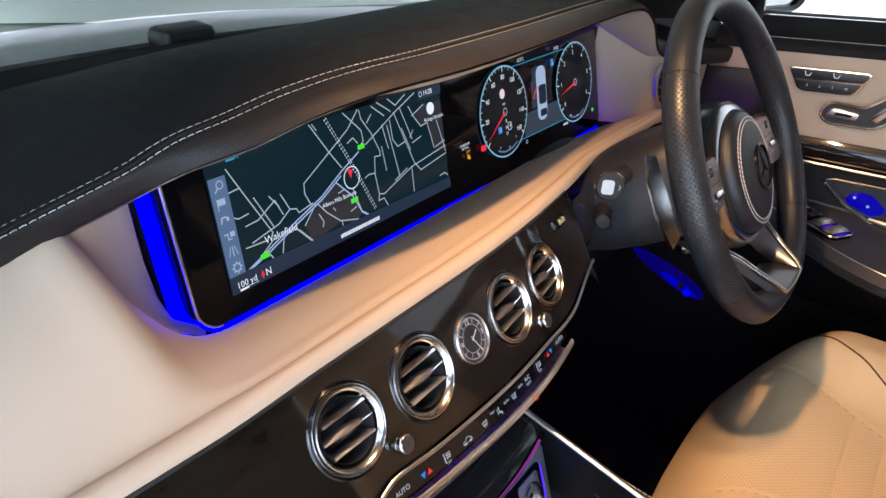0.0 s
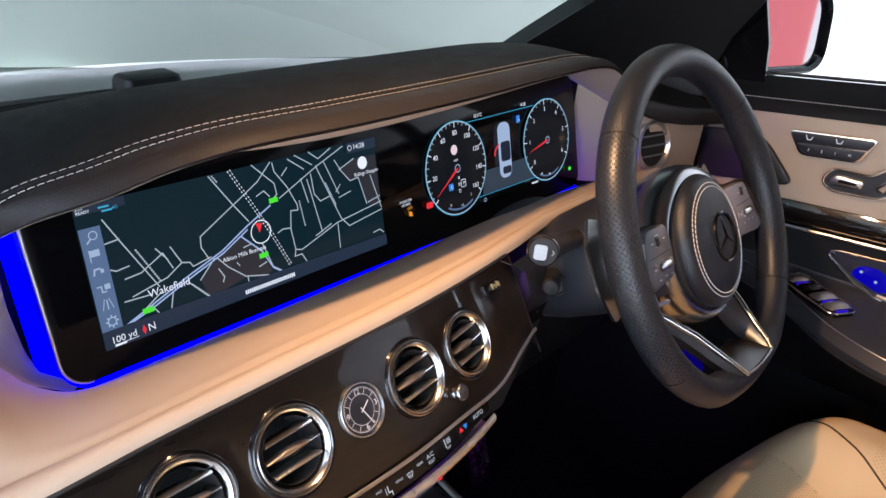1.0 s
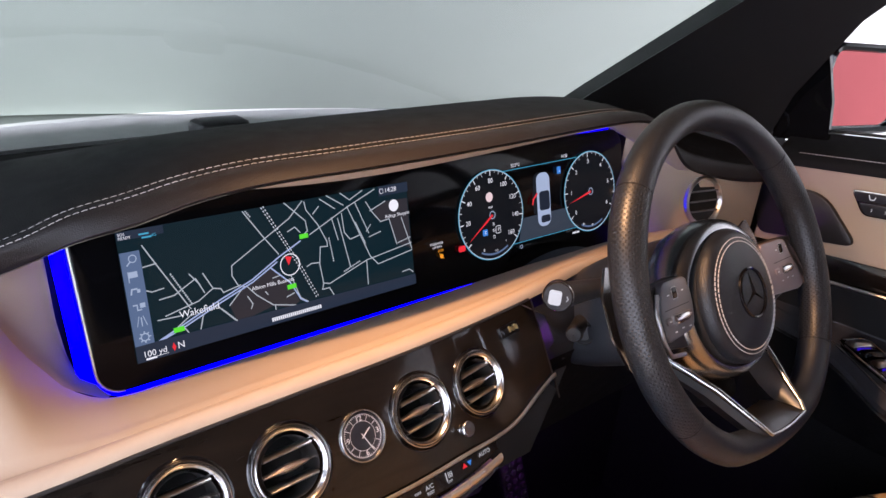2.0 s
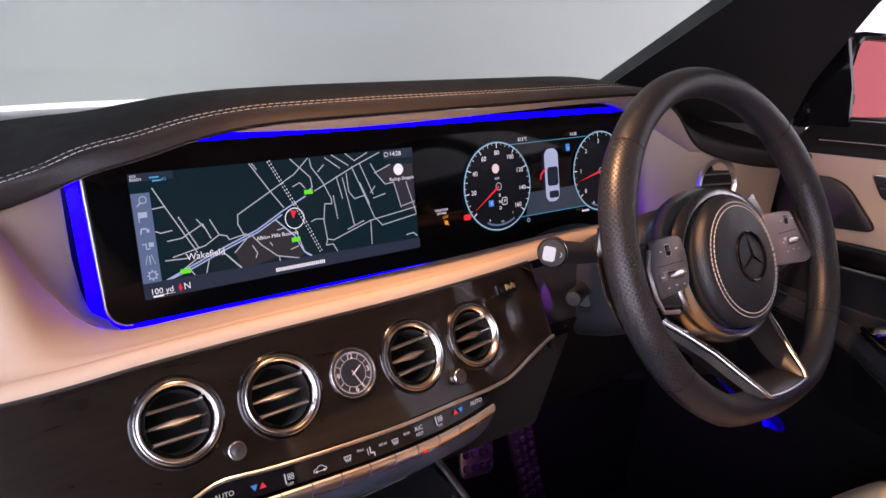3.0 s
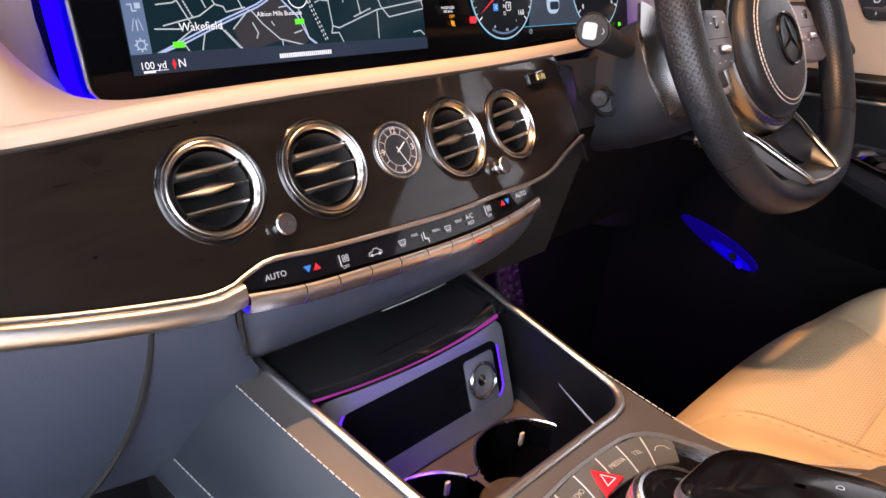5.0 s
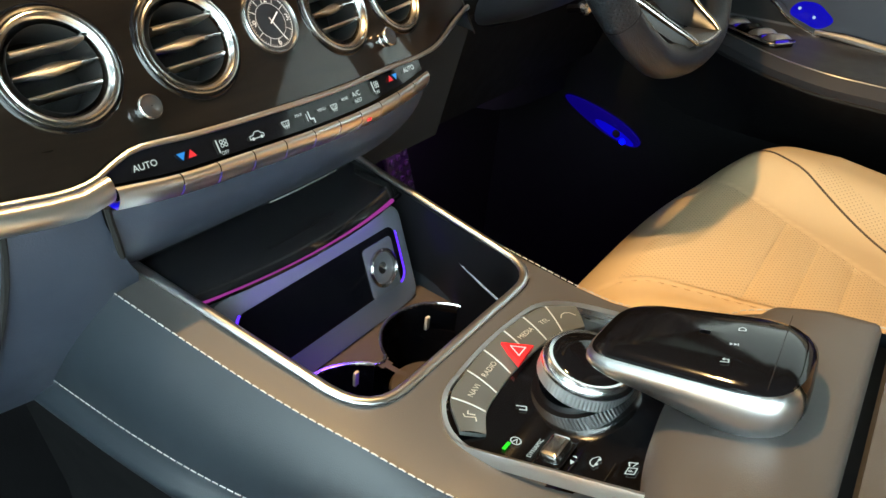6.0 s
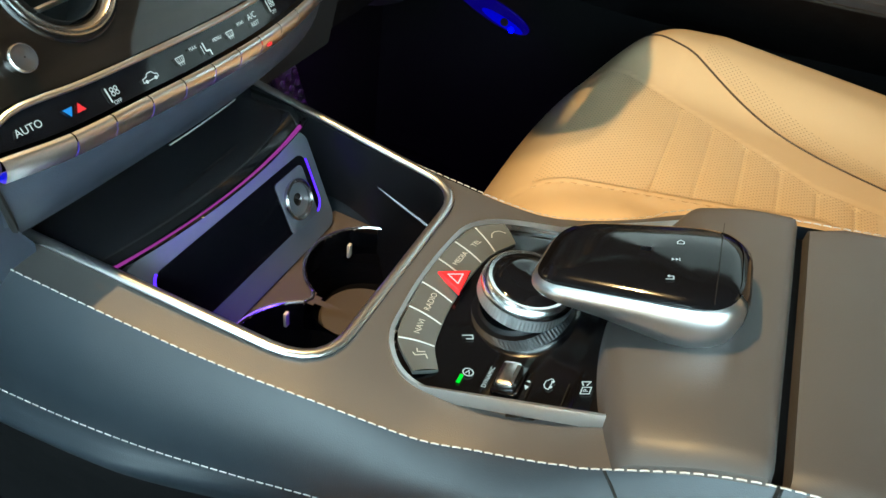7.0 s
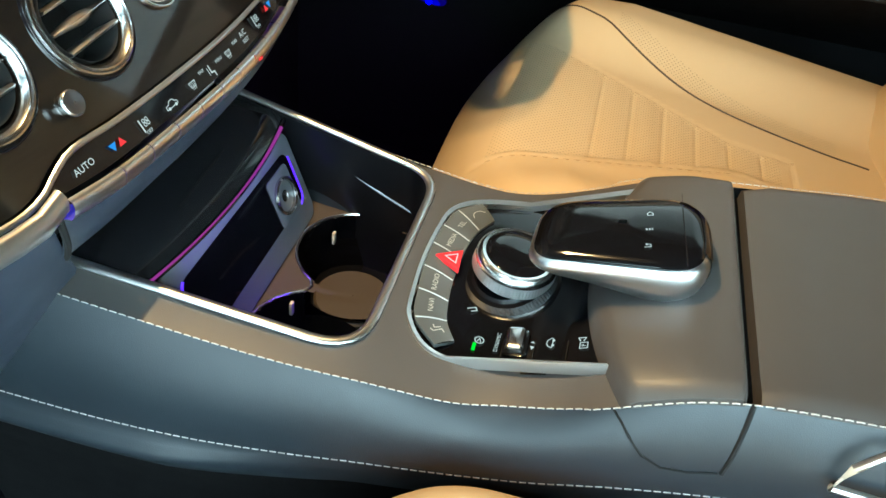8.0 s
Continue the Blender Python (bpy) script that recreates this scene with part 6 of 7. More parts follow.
KM = Matrix.Translation((0.012, -0.012, 0.424)) @ pose(0, 0, 0, 3, 0, 0) @ Matrix.Scale(1.08, 4)
knob = thing("turn_knob", (0.012, -0.012, 0.424), "knurled chrome turn knob with a gloss black cap", "knob")
rows = []
for z, r in ((0.0, 0.0250), (0.0035, 0.0258), (0.0042, 0.0287), (0.012, 0.0279)):
    rows.append([((r + (0.0003 if k % 2 else 0) * (z > 0.004)) * math.cos(2 * math.pi * k / 160), (r + (0.0003 if k % 2 else 0) * (z > 0.004)) * math.sin(2 * math.pi * k / 160), z) for k in range(160)])
part("knurled_ring", Mesh().grid(rows, closed_v=True, m=KM), mat("knurled_metal", (0.82, 0.82, 0.83), 0.42, 1.0, vary=0), knob, "knurled satin ring", sharp=25)
part("chrome_ring", Mesh().lathe([(0.0278, 0.0118), (0.0282, 0.0135), (0.0272, 0.0165), (0.0245, 0.0185), (0.0222, 0.0182)], 48, KM), CHROME, knob, "polished chrome ring")
part("cap", Mesh().lathe([(0.0224, 0.0183), (0.0215, 0.0190), (0.012, 0.0200), (0.0005, 0.0203)], 48, KM), GLOSS, knob, "gloss black cap")

pad = thing("touch_pad", (0.0, -0.07, 0.47), "gloss black touch pad on a satin metal palm rest", "touch pad")
TM = axes((0.0, -0.075, 0.4935), (1, 0, 0), (0, 0.964, -0.265))
ol = rounded([(-0.044, -0.056, 0.032), (0.038, -0.051, 0.032), (0.026, 0.056, 0.024), (-0.036, 0.058, 0.018)], 10)


def sunk(z, k):
    return [(x * k, y * k, z * (0.30 + 0.70 * min(1.0, max(0.0, (0.06 - y) / 0.09))) if z < 0 else z) for x, y in ol]


rows = [sunk(-0.026, 0.84), sunk(-0.020, 0.93), sunk(-0.012, 0.99), sunk(-0.005, 1.015), sunk(0.000, 1.010), sunk(0.0030, 0.985), sunk(0.0045, 0.955)]
part("palm_rest", Mesh().grid(rows, closed_v=True, m=TM).add(rows[0], [tuple(range(len(ol)))], TM), mat("pad_satin", (0.74, 0.74, 0.75), 0.3, 1.0, vary=0), pad, "satin metal body", sharp=60)
rows = [sunk(0.0043, 0.957), sunk(0.0062, 0.935), sunk(0.0085, 0.80), sunk(0.0102, 0.45), sunk(0.0106, 0.05)]
part("pad_top", Mesh().grid(rows, closed_v=True, m=TM), PAD_GLOSS, pad, "gloss black touch surface", sharp=60)
tail = [(x, y) for x, y in ol if y < -0.036 and x > -0.026]
rows = [[(x * k, y * k, z) for x, y in tail] for z, k in ((-0.024, 0.87), (-0.012, 1.0), (-0.003, 1.024), (0.002, 1.020), (0.0055, 0.965), (0.0066, 0.93))]
part("pad_tail", Mesh().grid(rows, m=TM), PAD_GLOSS, pad, "gloss black rear end of the pad", sharp=60)
part("pad_line", Mesh().ribbon([(0.035, -0.036), (-0.039, -0.040)], 0.0003, 0.0094, TM), RUBBER, pad, "fine joint across the pad")
icons = (Mesh().ribbon([(-0.0024, -0.0016), (0.0020, -0.0016), (0.0020, 0.0014), (-0.0012, 0.0014)], 0.0007, 0.0).ribbon([(-0.0004, 0.0024), (-0.0014, 0.0014), (-0.0004, 0.0004)], 0.0006, 0.0),
         Mesh().add([(-0.0024, -0.0014, 0), (-0.0004, 0.0, 0), (-0.0024, 0.0014, 0)], [(0, 1, 2)]).add([(0.0, -0.0014, 0), (0.0020, 0.0, 0), (0.0, 0.0014, 0)], [(0, 1, 2)]).ribbon([(0.0024, -0.0014), (0.0024, 0.0014)], 0.0005, 0.0),
         Mesh().ribbon([(-0.0020, -0.0020), (0.0020, -0.0020), (0.0020, 0.0006), (0.0, 0.0022), (-0.0020, 0.0006), (-0.0020, -0.0020)], 0.0006, 0.0))
for x, icon in zip((-0.0235, -0.0070, 0.0095), icons):
    q = TM @ Matrix.Translation((x, -0.0165, 0.0106)) @ pose(0, 0, 0, 0, 0, -80) @ Matrix.Scale(0.85, 4)
    part("legend", Mesh().add(icon.v, icon.f, q), LEGEND, pad)

# armrest blocks
for y0, y1, nm in ((-0.154, -0.066, "armrest_front"), (-0.62, -0.162, "armrest_lid")):
    rows = []
    for s in span(0, 1, 26):
        y = y1 + (y0 - y1) * s
        r = []
        for f in span(0, 1, 40):
            xl, xr = curve_at(CWL, y) - 0.001, curve_at(CWR, y) + 0.001
            x = xl + (xr - xl) * f
            edge = min(f, 1 - f) * (xr - xl)
            bow = -0.026 * (2 * f - 1) ** 2 if nm == "armrest_front" else 0.0
            yy = y + bow * (1 - s)
            xl, xr = curve_at(CWL, yy) - 0.001, curve_at(CWR, yy) + 0.001
            x = xl + (xr - xl) * f
            z = cz(yy) + (0.0045 if nm == "armrest_front" else 0.002) + (0.009 * (1 - s) ** 1.2 * (1 - abs(2 * f - 1) ** 6) * min(1.0, (1 - f) / 0.35) if nm == "armrest_front" else 0.0)
            front = min(s, 1 - s) * (y1 - y0)
            z -= 0.004 * max(0, 1 - edge / 0.008) ** 2 + (0.005 * max(0, 1 - front / 0.010) ** 2 if s < 0.5 else 0.005 * max(0, 1 - front / 0.006) ** 2)
            r.append((x, yy, z))
        rows.append(r)
    rows = [[(x, y, 0.41) for x, y, z in rows[0]]] + rows + [[(x, y, 0.41) for x, y, z in rows[-1]]]
    full = []
    for r in rows:
        full.append([(r[0][0], r[0][1], 0.40)] + r + [(r[-1][0], r[-1][1], 0.40)])
    part(nm, Mesh().grid(full), CONSOLE_LIT, console, "charcoal leather armrest, paler as if lit", sharp=50)
part("armrest_gap", Mesh().box(-0.103, 0.105, -0.162, -0.154, 0.38, 0.474), RUBBER, console, "dark gap in the armrest")
part("flank_seam", Mesh().tube([shoulder(y, f) for y, f in ((-0.088, 0.0), (-0.094, 0.15), (-0.101, 0.32), (-0.111, 0.52), (-0.124, 0.66), (-0.140, 0.70), (-0.156, 0.68))], 0.0009, 6), RUBBER, console, "seam in the flank")
part("flank_gap", Mesh().tube([shoulder(-0.158, f) for f in span(0, 0.68, 8)], 0.0015, 6), RUBBER, console, "dark gap in the flank")
part("lid_latch", Mesh().tube([(-0.1195, -0.212, 0.452), (-0.1185, -0.216, 0.472), (-0.1160, -0.226, 0.486), (-0.1160, -0.31, 0.488), (-0.1205, -0.31, 0.452)], 0.0026, 8, closed=True), SATIN, console, "satin metal latch")

# ---- seats ----
def make_seat(cx, base, name, label):
    seat = thing(name, (cx, -0.2, 0.0), label, "car seat")

    def half_panel(y):
        """Half width of the fluted centre panel, narrowing towards the back."""
        return max(0.032, 0.127 + 0.43 * y)

    def top(e, v):
        """e metres across from the middle (up to the half width), v from the nose back (0 to 1)."""
        u = e / HALF
        nose_y = 0.118 - 0.078 * abs(u) ** 3.2
        y = nose_y + (-0.46 - nose_y) * v
        a = abs(e)
        rise = max(0.0, min(1.0, (a - max(0.11, half_panel(y))) / 0.11))
        z = base + 0.036 * rise * rise * (3 - 2 * rise) * min(1.0, 0.35 + v * 2.4) - 0.050 * max(0, v - 0.12)
        z -= 0.105 * max(0.0, 1 - v / 0.19) ** 2.4
        z -= 0.060 * max(0, (abs(u) - 0.86) / 0.14) ** 2.2
        hp = half_panel(y)
        if a < hp and 0.10 < v < 0.72:
            k = (-0.058 - y) / 0.040
            d = abs(k - round(k)) * 0.040 if k > -0.5 else 0.03
            soft = min(1.0, (hp - a) / 0.012) * min(1.0, max(0.0, k + 0.5) * 2)
            z -= (0.0017 * max(0.0, 1 - d / 0.0045) ** 1.5 + 0.0030 * (1 - math.cos(math.pi * max(0.0, 1 - d / 0.020))) / 4) * soft
        if 0.08 < v < 0.72:
            z -= 0.0024 * max(0.0, 1 - abs(a - hp) / 0.004)
        return (cx + e, y, z)

    HALF = 0.292
    es = span(-HALF, HALF, 121)
    vs = [(k / 199) ** 1.12 for k in range(200)]
    rows = [[(p[0], p[1] - 0.02, 0.16) for p in [top(e, 0) for e in es]]] + [[top(e, v) for e in es] for v in vs]
    full = [[(cx - (cx - r[0][0]) * 0.97, r[0][1], 0.16)] + r + [(cx - (cx - r[-1][0]) * 0.97, r[-1][1], 0.16)] for r in rows]
    part("cushion", Mesh().grid(full), SEAT, seat, "tan leather cushion", sharp=75)

    def on_top(e, y, lift):
        """The point of the cushion at e across and y along, lifted a little."""
        ny = 0.118 - 0.078 * abs(e / HALF) ** 3.2
        return tuple(Vector(top(e, (ny - y) / (ny + 0.46))) + Vector((0, 0, lift)))

    m = Mesh().grid([[on_top(f * (half_panel(y) - 0.005), y, 0.0010) for f in span(-1, 1, 30)] for y in span(0.048, -0.28, 240)])
    part("centre_panel", m, SEAT_DOTS, seat, "perforated fluted centre panel")
    side = 1 if cx > 0 else -1
    pipe = [(-0.40, 0.078), (-0.337, 0.081), (-0.234, 0.098), (-0.169, 0.122), (-0.097, 0.160), (-0.017, 0.210), (0.024, 0.232), (0.05, 0.240)]
    part("piping", Mesh().tube([on_top(side * curve_at(pipe, y), y, 0.0002) for y in span(0.045, -0.40, 70)], 0.0014, 6), PIPING, seat, "dark brown piping")
    m = Mesh().grid([[on_top(side * (curve_at(pipe, y) + 0.006 + 0.030 * f), y, 0.0008) for f in span(0, 1, 8)] for y in span(-0.06, -0.36, 60)])
    part("bolster_panel", m, SEAT_DOTS, seat, "perforated band beside the piping")
    for s in (-1, 1):
        part("seam", Mesh().tube([on_top(s * half_panel(y), y, 0.0004) for y in span(0.05, -0.30, 60)], 0.0008, 6), mat("seam_thread", (0.42, 0.29, 0.17), 0.6), seat, "sewn seam")
    rows = []
    for s in span(0, 1, 14):
        rows.append([(cx + 0.25 * math.sin(a) * (1 - 0.25 * s), (-0.47 if cx > 0 else -0.86) - 0.16 * s - 0.05 * math.cos(a) + 0.05 * abs(math.sin(a)), 0.30 + 0.66 * s) for a in span(-math.pi, math.pi, 33)])
    part("backrest", Mesh().grid(rows), SEAT, seat, "tan leather backrest")
    return seat


make_seat(0.395, 0.364, "driver_seat", "tan leather driver seat with a perforated fluted cushion and dark piping")
make_seat(-0.424, 0.391, "passenger_seat", "tan leather passenger seat beside the console")

# ---- driver's door ----
door = thing("door_1", (0.84, 0.0, 0.3), "driver's door trimmed in black and beige leather with black wood", "car door", kind="structure")


def belt(y):
    return 0.789 - 0.135 * y


def door_strip(name, top, low, x_top, x_low, bulge, material, label, y0=-1.0, y1=0.33, n=6):
    rows = []
    for y in span(y0, y1, 50):
        a, b = top(y), low(y)
        rows.append([(x_top + (x_low - x_top) * s - bulge * math.sin(math.pi * s), y, a + (b - a) * s) for s in span(0, 1, n)])
    return part(name, Mesh().grid(rows), material, door, label)


door_strip("belt_cap", belt, lambda y: belt(y) - 0.026, 0.885, 0.835, 0.006, BLACK_LEATHER, "black leather belt cap")
door_strip("belt_roll", lambda y: belt(y) - 0.026, lambda y: belt(y) - 0.046, 0.835, 0.824, 0.004, BLACK_LEATHER, "black leather roll")
part("belt_trim", Mesh().tube([(0.888, y, belt(y) + 0.003) for y in span(-1.0, 0.33, 20)], 0.003, 6), CHROME, door, "bright window trim")
part("stitching", stitches([(0.8335, y, belt(y) - 0.0265) for y in span(-0.35, 0.30, 80)], 0.0045, 0.0012, 0.0006), THREAD, door, "pale stitching")
door_strip("beige_panel", lambda y: belt(y) - 0.046, lambda y: 0.609 - 0.10 * y, 0.826, 0.826, -0.004, BEIGE, "beige leather door panel")
door_strip("wood_band", lambda y: 0.609 - 0.10 * y, lambda y: 0.572 - 0.09 * y, 0.822, 0.822, 0.006, WOOD, "black lacquered wood band")
part("satin_line", Mesh().tube([(0.818, y, 0.569 - 0.09 * y) for y in span(-1.0, 0.33, 20)], 0.0028, 8), SATIN, door, "satin metal line")
door_strip("door_middle", lambda y: 0.567 - 0.09 * y, lambda y: 0.50 - 0.04 * y, 0.826, 0.826, 0.0, BLACK_LEATHER, "black leather mid panel")
# armrest
def arm_width(y):
    return curve_at([(-0.9, 0.195), (-0.05, 0.190), (0.0, 0.176), (0.05, 0.148), (0.10, 0.104), (0.15, 0.062), (0.22, 0.026), (0.34, 0.006)], y)


rows = []
for y in span(-0.9, 0.34, 60):
    w = arm_width(y)
    z = 0.484 - 0.03 * y
    rows.append([(0.830, y, z + 0.030), (0.826, y, z + 0.012), (0.818, y, z + 0.006), (0.826 - w * 0.5, y, z + 0.004), (0.826 - w + 0.012, y, z), (0.826 - w, y, z - 0.012), (0.826 - w * 0.95, y, z - 0.028), (0.826 - w * 0.6, y, z - 0.085), (0.820, y, z - 0.16), (0.816, y, 0.05)])
# The lit look of the top is in its colour; below stays dark.
part("armrest", Mesh().grid([r[:7] for r in rows]), LIT_BLACK_LEATHER, door, "black leather door armrest, lightened as if lit")
part("armrest_underside", Mesh().grid([r[6:] for r in rows]), KNEE, door, "matt black panel below the armrest")
part("armrest_groove", Mesh().tube([(0.826 - arm_width(y) * 0.985 - 0.001, y, 0.460 - 0.03 * y) for y in span(-0.9, 0.30, 50)], 0.0022, 6), RUBBER, door, "seam groove")
part("armrest_line", Mesh().tube([(0.826 - arm_width(y) + 0.014, y, 0.4846 - 0.03 * y) for y in span(-0.5, 0.28, 50)], 0.0009, 6), SATIN, door, "thin bright line along the armrest")
# window switches
QM = axes((0.763, 0.090, 0.4885), (-0.58, -0.81, 0.02), (0.81, -0.58, 0.06))
sw = part("switch_plate", Mesh().prism(rrect(0.118, 0.044, 0.012), -0.004, 0.002, 0.001, QM), GLOSS, door, "window switch plate")
ol = rrect(0.120, 0.046, 0.013)
part("plate_edge", Mesh().tube([(*p, 0.002) for p in ol], 0.0013, 6, closed=True, m=QM), CHROME, sw, "chrome plate edge")
for k in range(4):
    cx_ = -0.041 + 0.0275 * k
    rows = [[(cx_ + u * 0.0120, v * 0.0165, 0.0022 + 0.0075 * (1 - u**4 * 0.8) * (1 - v**6) + 0.0022 * u) for v in span(-1, 1, 11)] for u in span(-1, 1, 9)]
    part("window_switch", Mesh().grid(rows, m=QM), GLOSS if k == 1 else SATIN, sw, "black window switch" if k == 1 else "satin window switch")
for k in (0, 2, 3):
    part("switch_light", Mesh().prism(rrect(0.0034, 0.020, 0.0015, 3, -0.041 + 0.0275 * k + 0.0137, -0.002), 0.002, 0.0046, 0.0, QM), AMBIENT_LOW, sw, "blue lit edge beside a switch")
# seat adjustment keypad and door handle
ZM = axes((0.8205, 0.147, 0.686), (0, -1, 0.135), (0, 0.135, 1))
kp = part("seat_keypad", Mesh().prism(rounded([(-0.040, -0.019, 0.010), (0.040, -0.019, 0.010), (0.060, 0.017, 0.008), (-0.060, 0.017, 0.008)]), -0.004, 0.003, 0.002, ZM), CHROME, door, "chrome-edged seat keypad with black keys")
KEY_BLACK = mat("black_key", (0.020, 0.022, 0.026), 0.4, vary=0)
part("key_row", Mesh().prism(rounded([(-0.0485, 0.0010, 0.003), (0.0485, 0.0010, 0.003), (0.0565, 0.0148, 0.006), (-0.0565, 0.0148, 0.006)]), 0.003, 0.0042, 0.001, ZM), KEY_BLACK, kp, "black heater keys")
part("key_row", Mesh().prism(rounded([(-0.0375, -0.0168, 0.008), (0.0375, -0.0168, 0.008), (0.0465, -0.0005, 0.003), (-0.0465, -0.0005, 0.003)]), 0.003, 0.0042, 0.001, ZM), KEY_BLACK, kp, "black memory keys")
for k, s in enumerate(("1", "2", "3")):
    part("legend", text_mesh(s, 0.0058, ZM @ Matrix.Translation((0.008 - 0.018 * k, -0.009, 0.0048))), LEGEND, kp)
part("legend", text_mesh("M", 0.0050, ZM @ Matrix.Translation((0.027, -0.009, 0.0048))), LEGEND, kp)
for x in (-0.030, 0.010):
    part("legend", Mesh().ribbon([(x - 0.004, 0.012), (x - 0.002, 0.006), (x + 0.003, 0.006), (x + 0.005, 0.010)], 0.0012, 0.0048, ZM), LEGEND, kp)
HM = axes((0.8215, 0.0, 0.0), (0, -1, 0), (0, 0, 1))
ol = rounded([(-0.145, 0.634, 0.010), (-0.128, 0.624, 0.008), (-0.062, 0.631, 0.018), (-0.012, 0.690, 0.010), (-0.030, 0.712, 0.008), (-0.083, 0.660, 0.010), (-0.136, 0.656, 0.012)])
hs = part("seat_adjuster", Mesh().prism(ol, -0.002, 0.001, 0.0, HM), PLASTIC, door, "seat-shaped adjuster in a chrome-edged recess")
part("adjuster_edge", Mesh().tube([(*p, 0.0015) for p in ol], 0.0019, 8, closed=True, m=HM), CHROME, hs, "chrome edge")
part("cushion_switch", Mesh().prism(rounded([(-0.135, 0.634, 0.006), (-0.090, 0.638, 0.005), (-0.088, 0.651, 0.005), (-0.130, 0.650, 0.008)]), 0.001, 0.009, 0.004, HM), SATIN, hs, "satin cushion switch")
part("cushion_groove", Mesh().prism(rounded([(-0.122, 0.6405, 0.003), (-0.097, 0.6425, 0.003), (-0.097, 0.6465, 0.003), (-0.121, 0.6455, 0.003)]), 0.0088, 0.0094, 0, HM), RUBBER, hs)
part("back_switch", Mesh().prism(rounded([(-0.077, 0.645, 0.003), (-0.063, 0.641, 0.004), (-0.030, 0.690, 0.005), (-0.040, 0.697, 0.005)]), 0.001, 0.009, 0.004, HM), SATIN, hs, "satin backrest switch")
# dark tweeter cover
TWM = axes((0.8215, 0.262, 0.632), (0, -1, 0.0), (0, 0, 1))
part("tweeter_cover", Mesh().prism(rounded([(-0.060, -0.044, 0.014), (0.085, -0.018, 0.020), (0.018, 0.046, 0.030), (-0.088, 0.030, 0.014)]), -0.004, 0.004, 0.003, TWM), PLASTIC, door, "black tweeter cover")
# lit pocket
ol = rounded([(-0.104, 0.533, 0.008), (-0.060, 0.503, 0.020), (-0.010, 0.487, 0.016), (0.25, 0.470, 0.01), (0.25, 0.578, 0.01), (-0.092, 0.541, 0.008)])
pk = part("door_pocket", Mesh().prism(ol, -0.003, 0.0006, 0, HM), mat("pocket_dark", (0.010, 0.010, 0.020), 0.35, vary=0), door, "dark handle pocket with a blue glowing patch")
part("pocket_edge", Mesh().tube([(*p, 0.0012) for p in ol], 0.0022, 8, closed=True, m=HM), CHROME, pk, "chrome pocket edge")
# Glowing patch paints the blue light on the pocket's flat face.
part("pocket_glow", Mesh().prism(rounded([(-0.066, 0.512, 0.010), (-0.020, 0.498, 0.010), (0.000, 0.514, 0.012), (-0.030, 0.534, 0.010), (-0.058, 0.531, 0.012)]), 0.0006, 0.0010, 0, HM), mat("blue_pocket_glow", (0.004, 0.0, 0.42), glow=0.8), pk, "glowing patch for the blue light in the pocket")
for x_, z_ in ((-0.052, 0.522), (-0.030, 0.514)):
    part("pocket_mark", Mesh().disc(x_, z_, 0.0022, 0.0014, 12, HM), ICON_GLOW, pk)
part("pull_bar", Mesh().tube([(-0.022, 0.496, 0.004), (0.02, 0.498, 0.012), (0.25, 0.485, 0.014)], lambda f: 0.003 + 0.004 * f, 8, m=HM), SATIN, pk, "satin pull bar")
part("light_strip", Mesh().tube([(0.818, y, 0.478 - 0.10 * y) for y in span(-0.6, 0.06, 20)], 0.0016, 6), AMBIENT, door, "blue ambient light line")
part("lower_panel", Mesh().box(0.815, 0.90, -1.0, 0.36, -0.05, 0.45), DARK_CLOTH, door, "black lower door panel")
part("door_skin", Mesh().box(0.888, 0.905, -1.0, 0.36, 0.0, 0.72), PLASTIC, door)
# blue courtesy lamp low in the door
CM = axes((0.811, 0.295, 0.281), (0, -0.955, -0.295), (0, -0.295, 0.955))
lens = [(0.078 * math.cos(t), 0.017 * math.sin(t) * (1 + 0.25 * math.cos(t))) for t in span(0, 2 * math.pi * 27 / 28, 28)]
part("courtesy_lens", Mesh().prism(lens, -0.002, 0.003, 0.001, CM), mat("blue_lit_lens", (0.006, 0.0, 0.30), glow=0.35), door, "blue lit courtesy lens")
part("lens_core", Mesh().prism([(0.030 + 0.040 * math.cos(t), -0.006 + 0.008 * math.sin(t)) for t in span(0, 2 * math.pi * 19 / 20, 20)], 0.003, 0.0036, 0, CM), mat("blue_lens_core", (0.004, 0.0, 0.8), glow=0.55), door, "brighter lens core")
part("lens_clip", Mesh().disc(0.034, -0.005, 0.007, 0.0040, 16, CM), RUBBER, door)
part("lens_spot", Mesh().disc(0.050, -0.011, 0.005, 0.0041, 14, CM), AMBIENT, door, "bright blue lamp spot")

# ---- wing mirror ----
mir = thing("wing_mirror", (1.0, 0.33, 0.74), "black wing mirror with a reflecting glass outside the door", "mirror")
MM = axes((1.045, 0.312, 0.802), (0.93, -0.35, 0.0), (0.05, 0.02, 1.0))
ol = rounded([(-0.094, -0.066, 0.02), (0.098, -0.062, 0.04), (0.080, 0.062, 0.045), (-0.080, 0.064, 0.016)], 8)
rows = [[(x * k, y * k, z) for x, y in ol] for k, z in ((0.30, -0.11), (0.78, -0.095), (1.06, -0.055), (1.16, -0.012), (1.16, 0.004), (1.08, 0.010), (0.98, 0.006), (0.94, -0.004))]
part("housing", Mesh().grid(rows, closed_v=True, m=MM), GLOSS, mir, "gloss black housing")
part("mirror_glass", Mesh().prism([(x * 0.945, y * 0.945) for x, y in ol], -0.006, -0.001, 0.0, MM), MIRROR, mir, "mirror glass")
part("mirror_foot", Mesh().tube([(0.86, 0.36, 0.75), (0.93, 0.36, 0.755), (0.99, 0.35, 0.77)], 0.022, 12), GLOSS, mir, "black mirror foot")

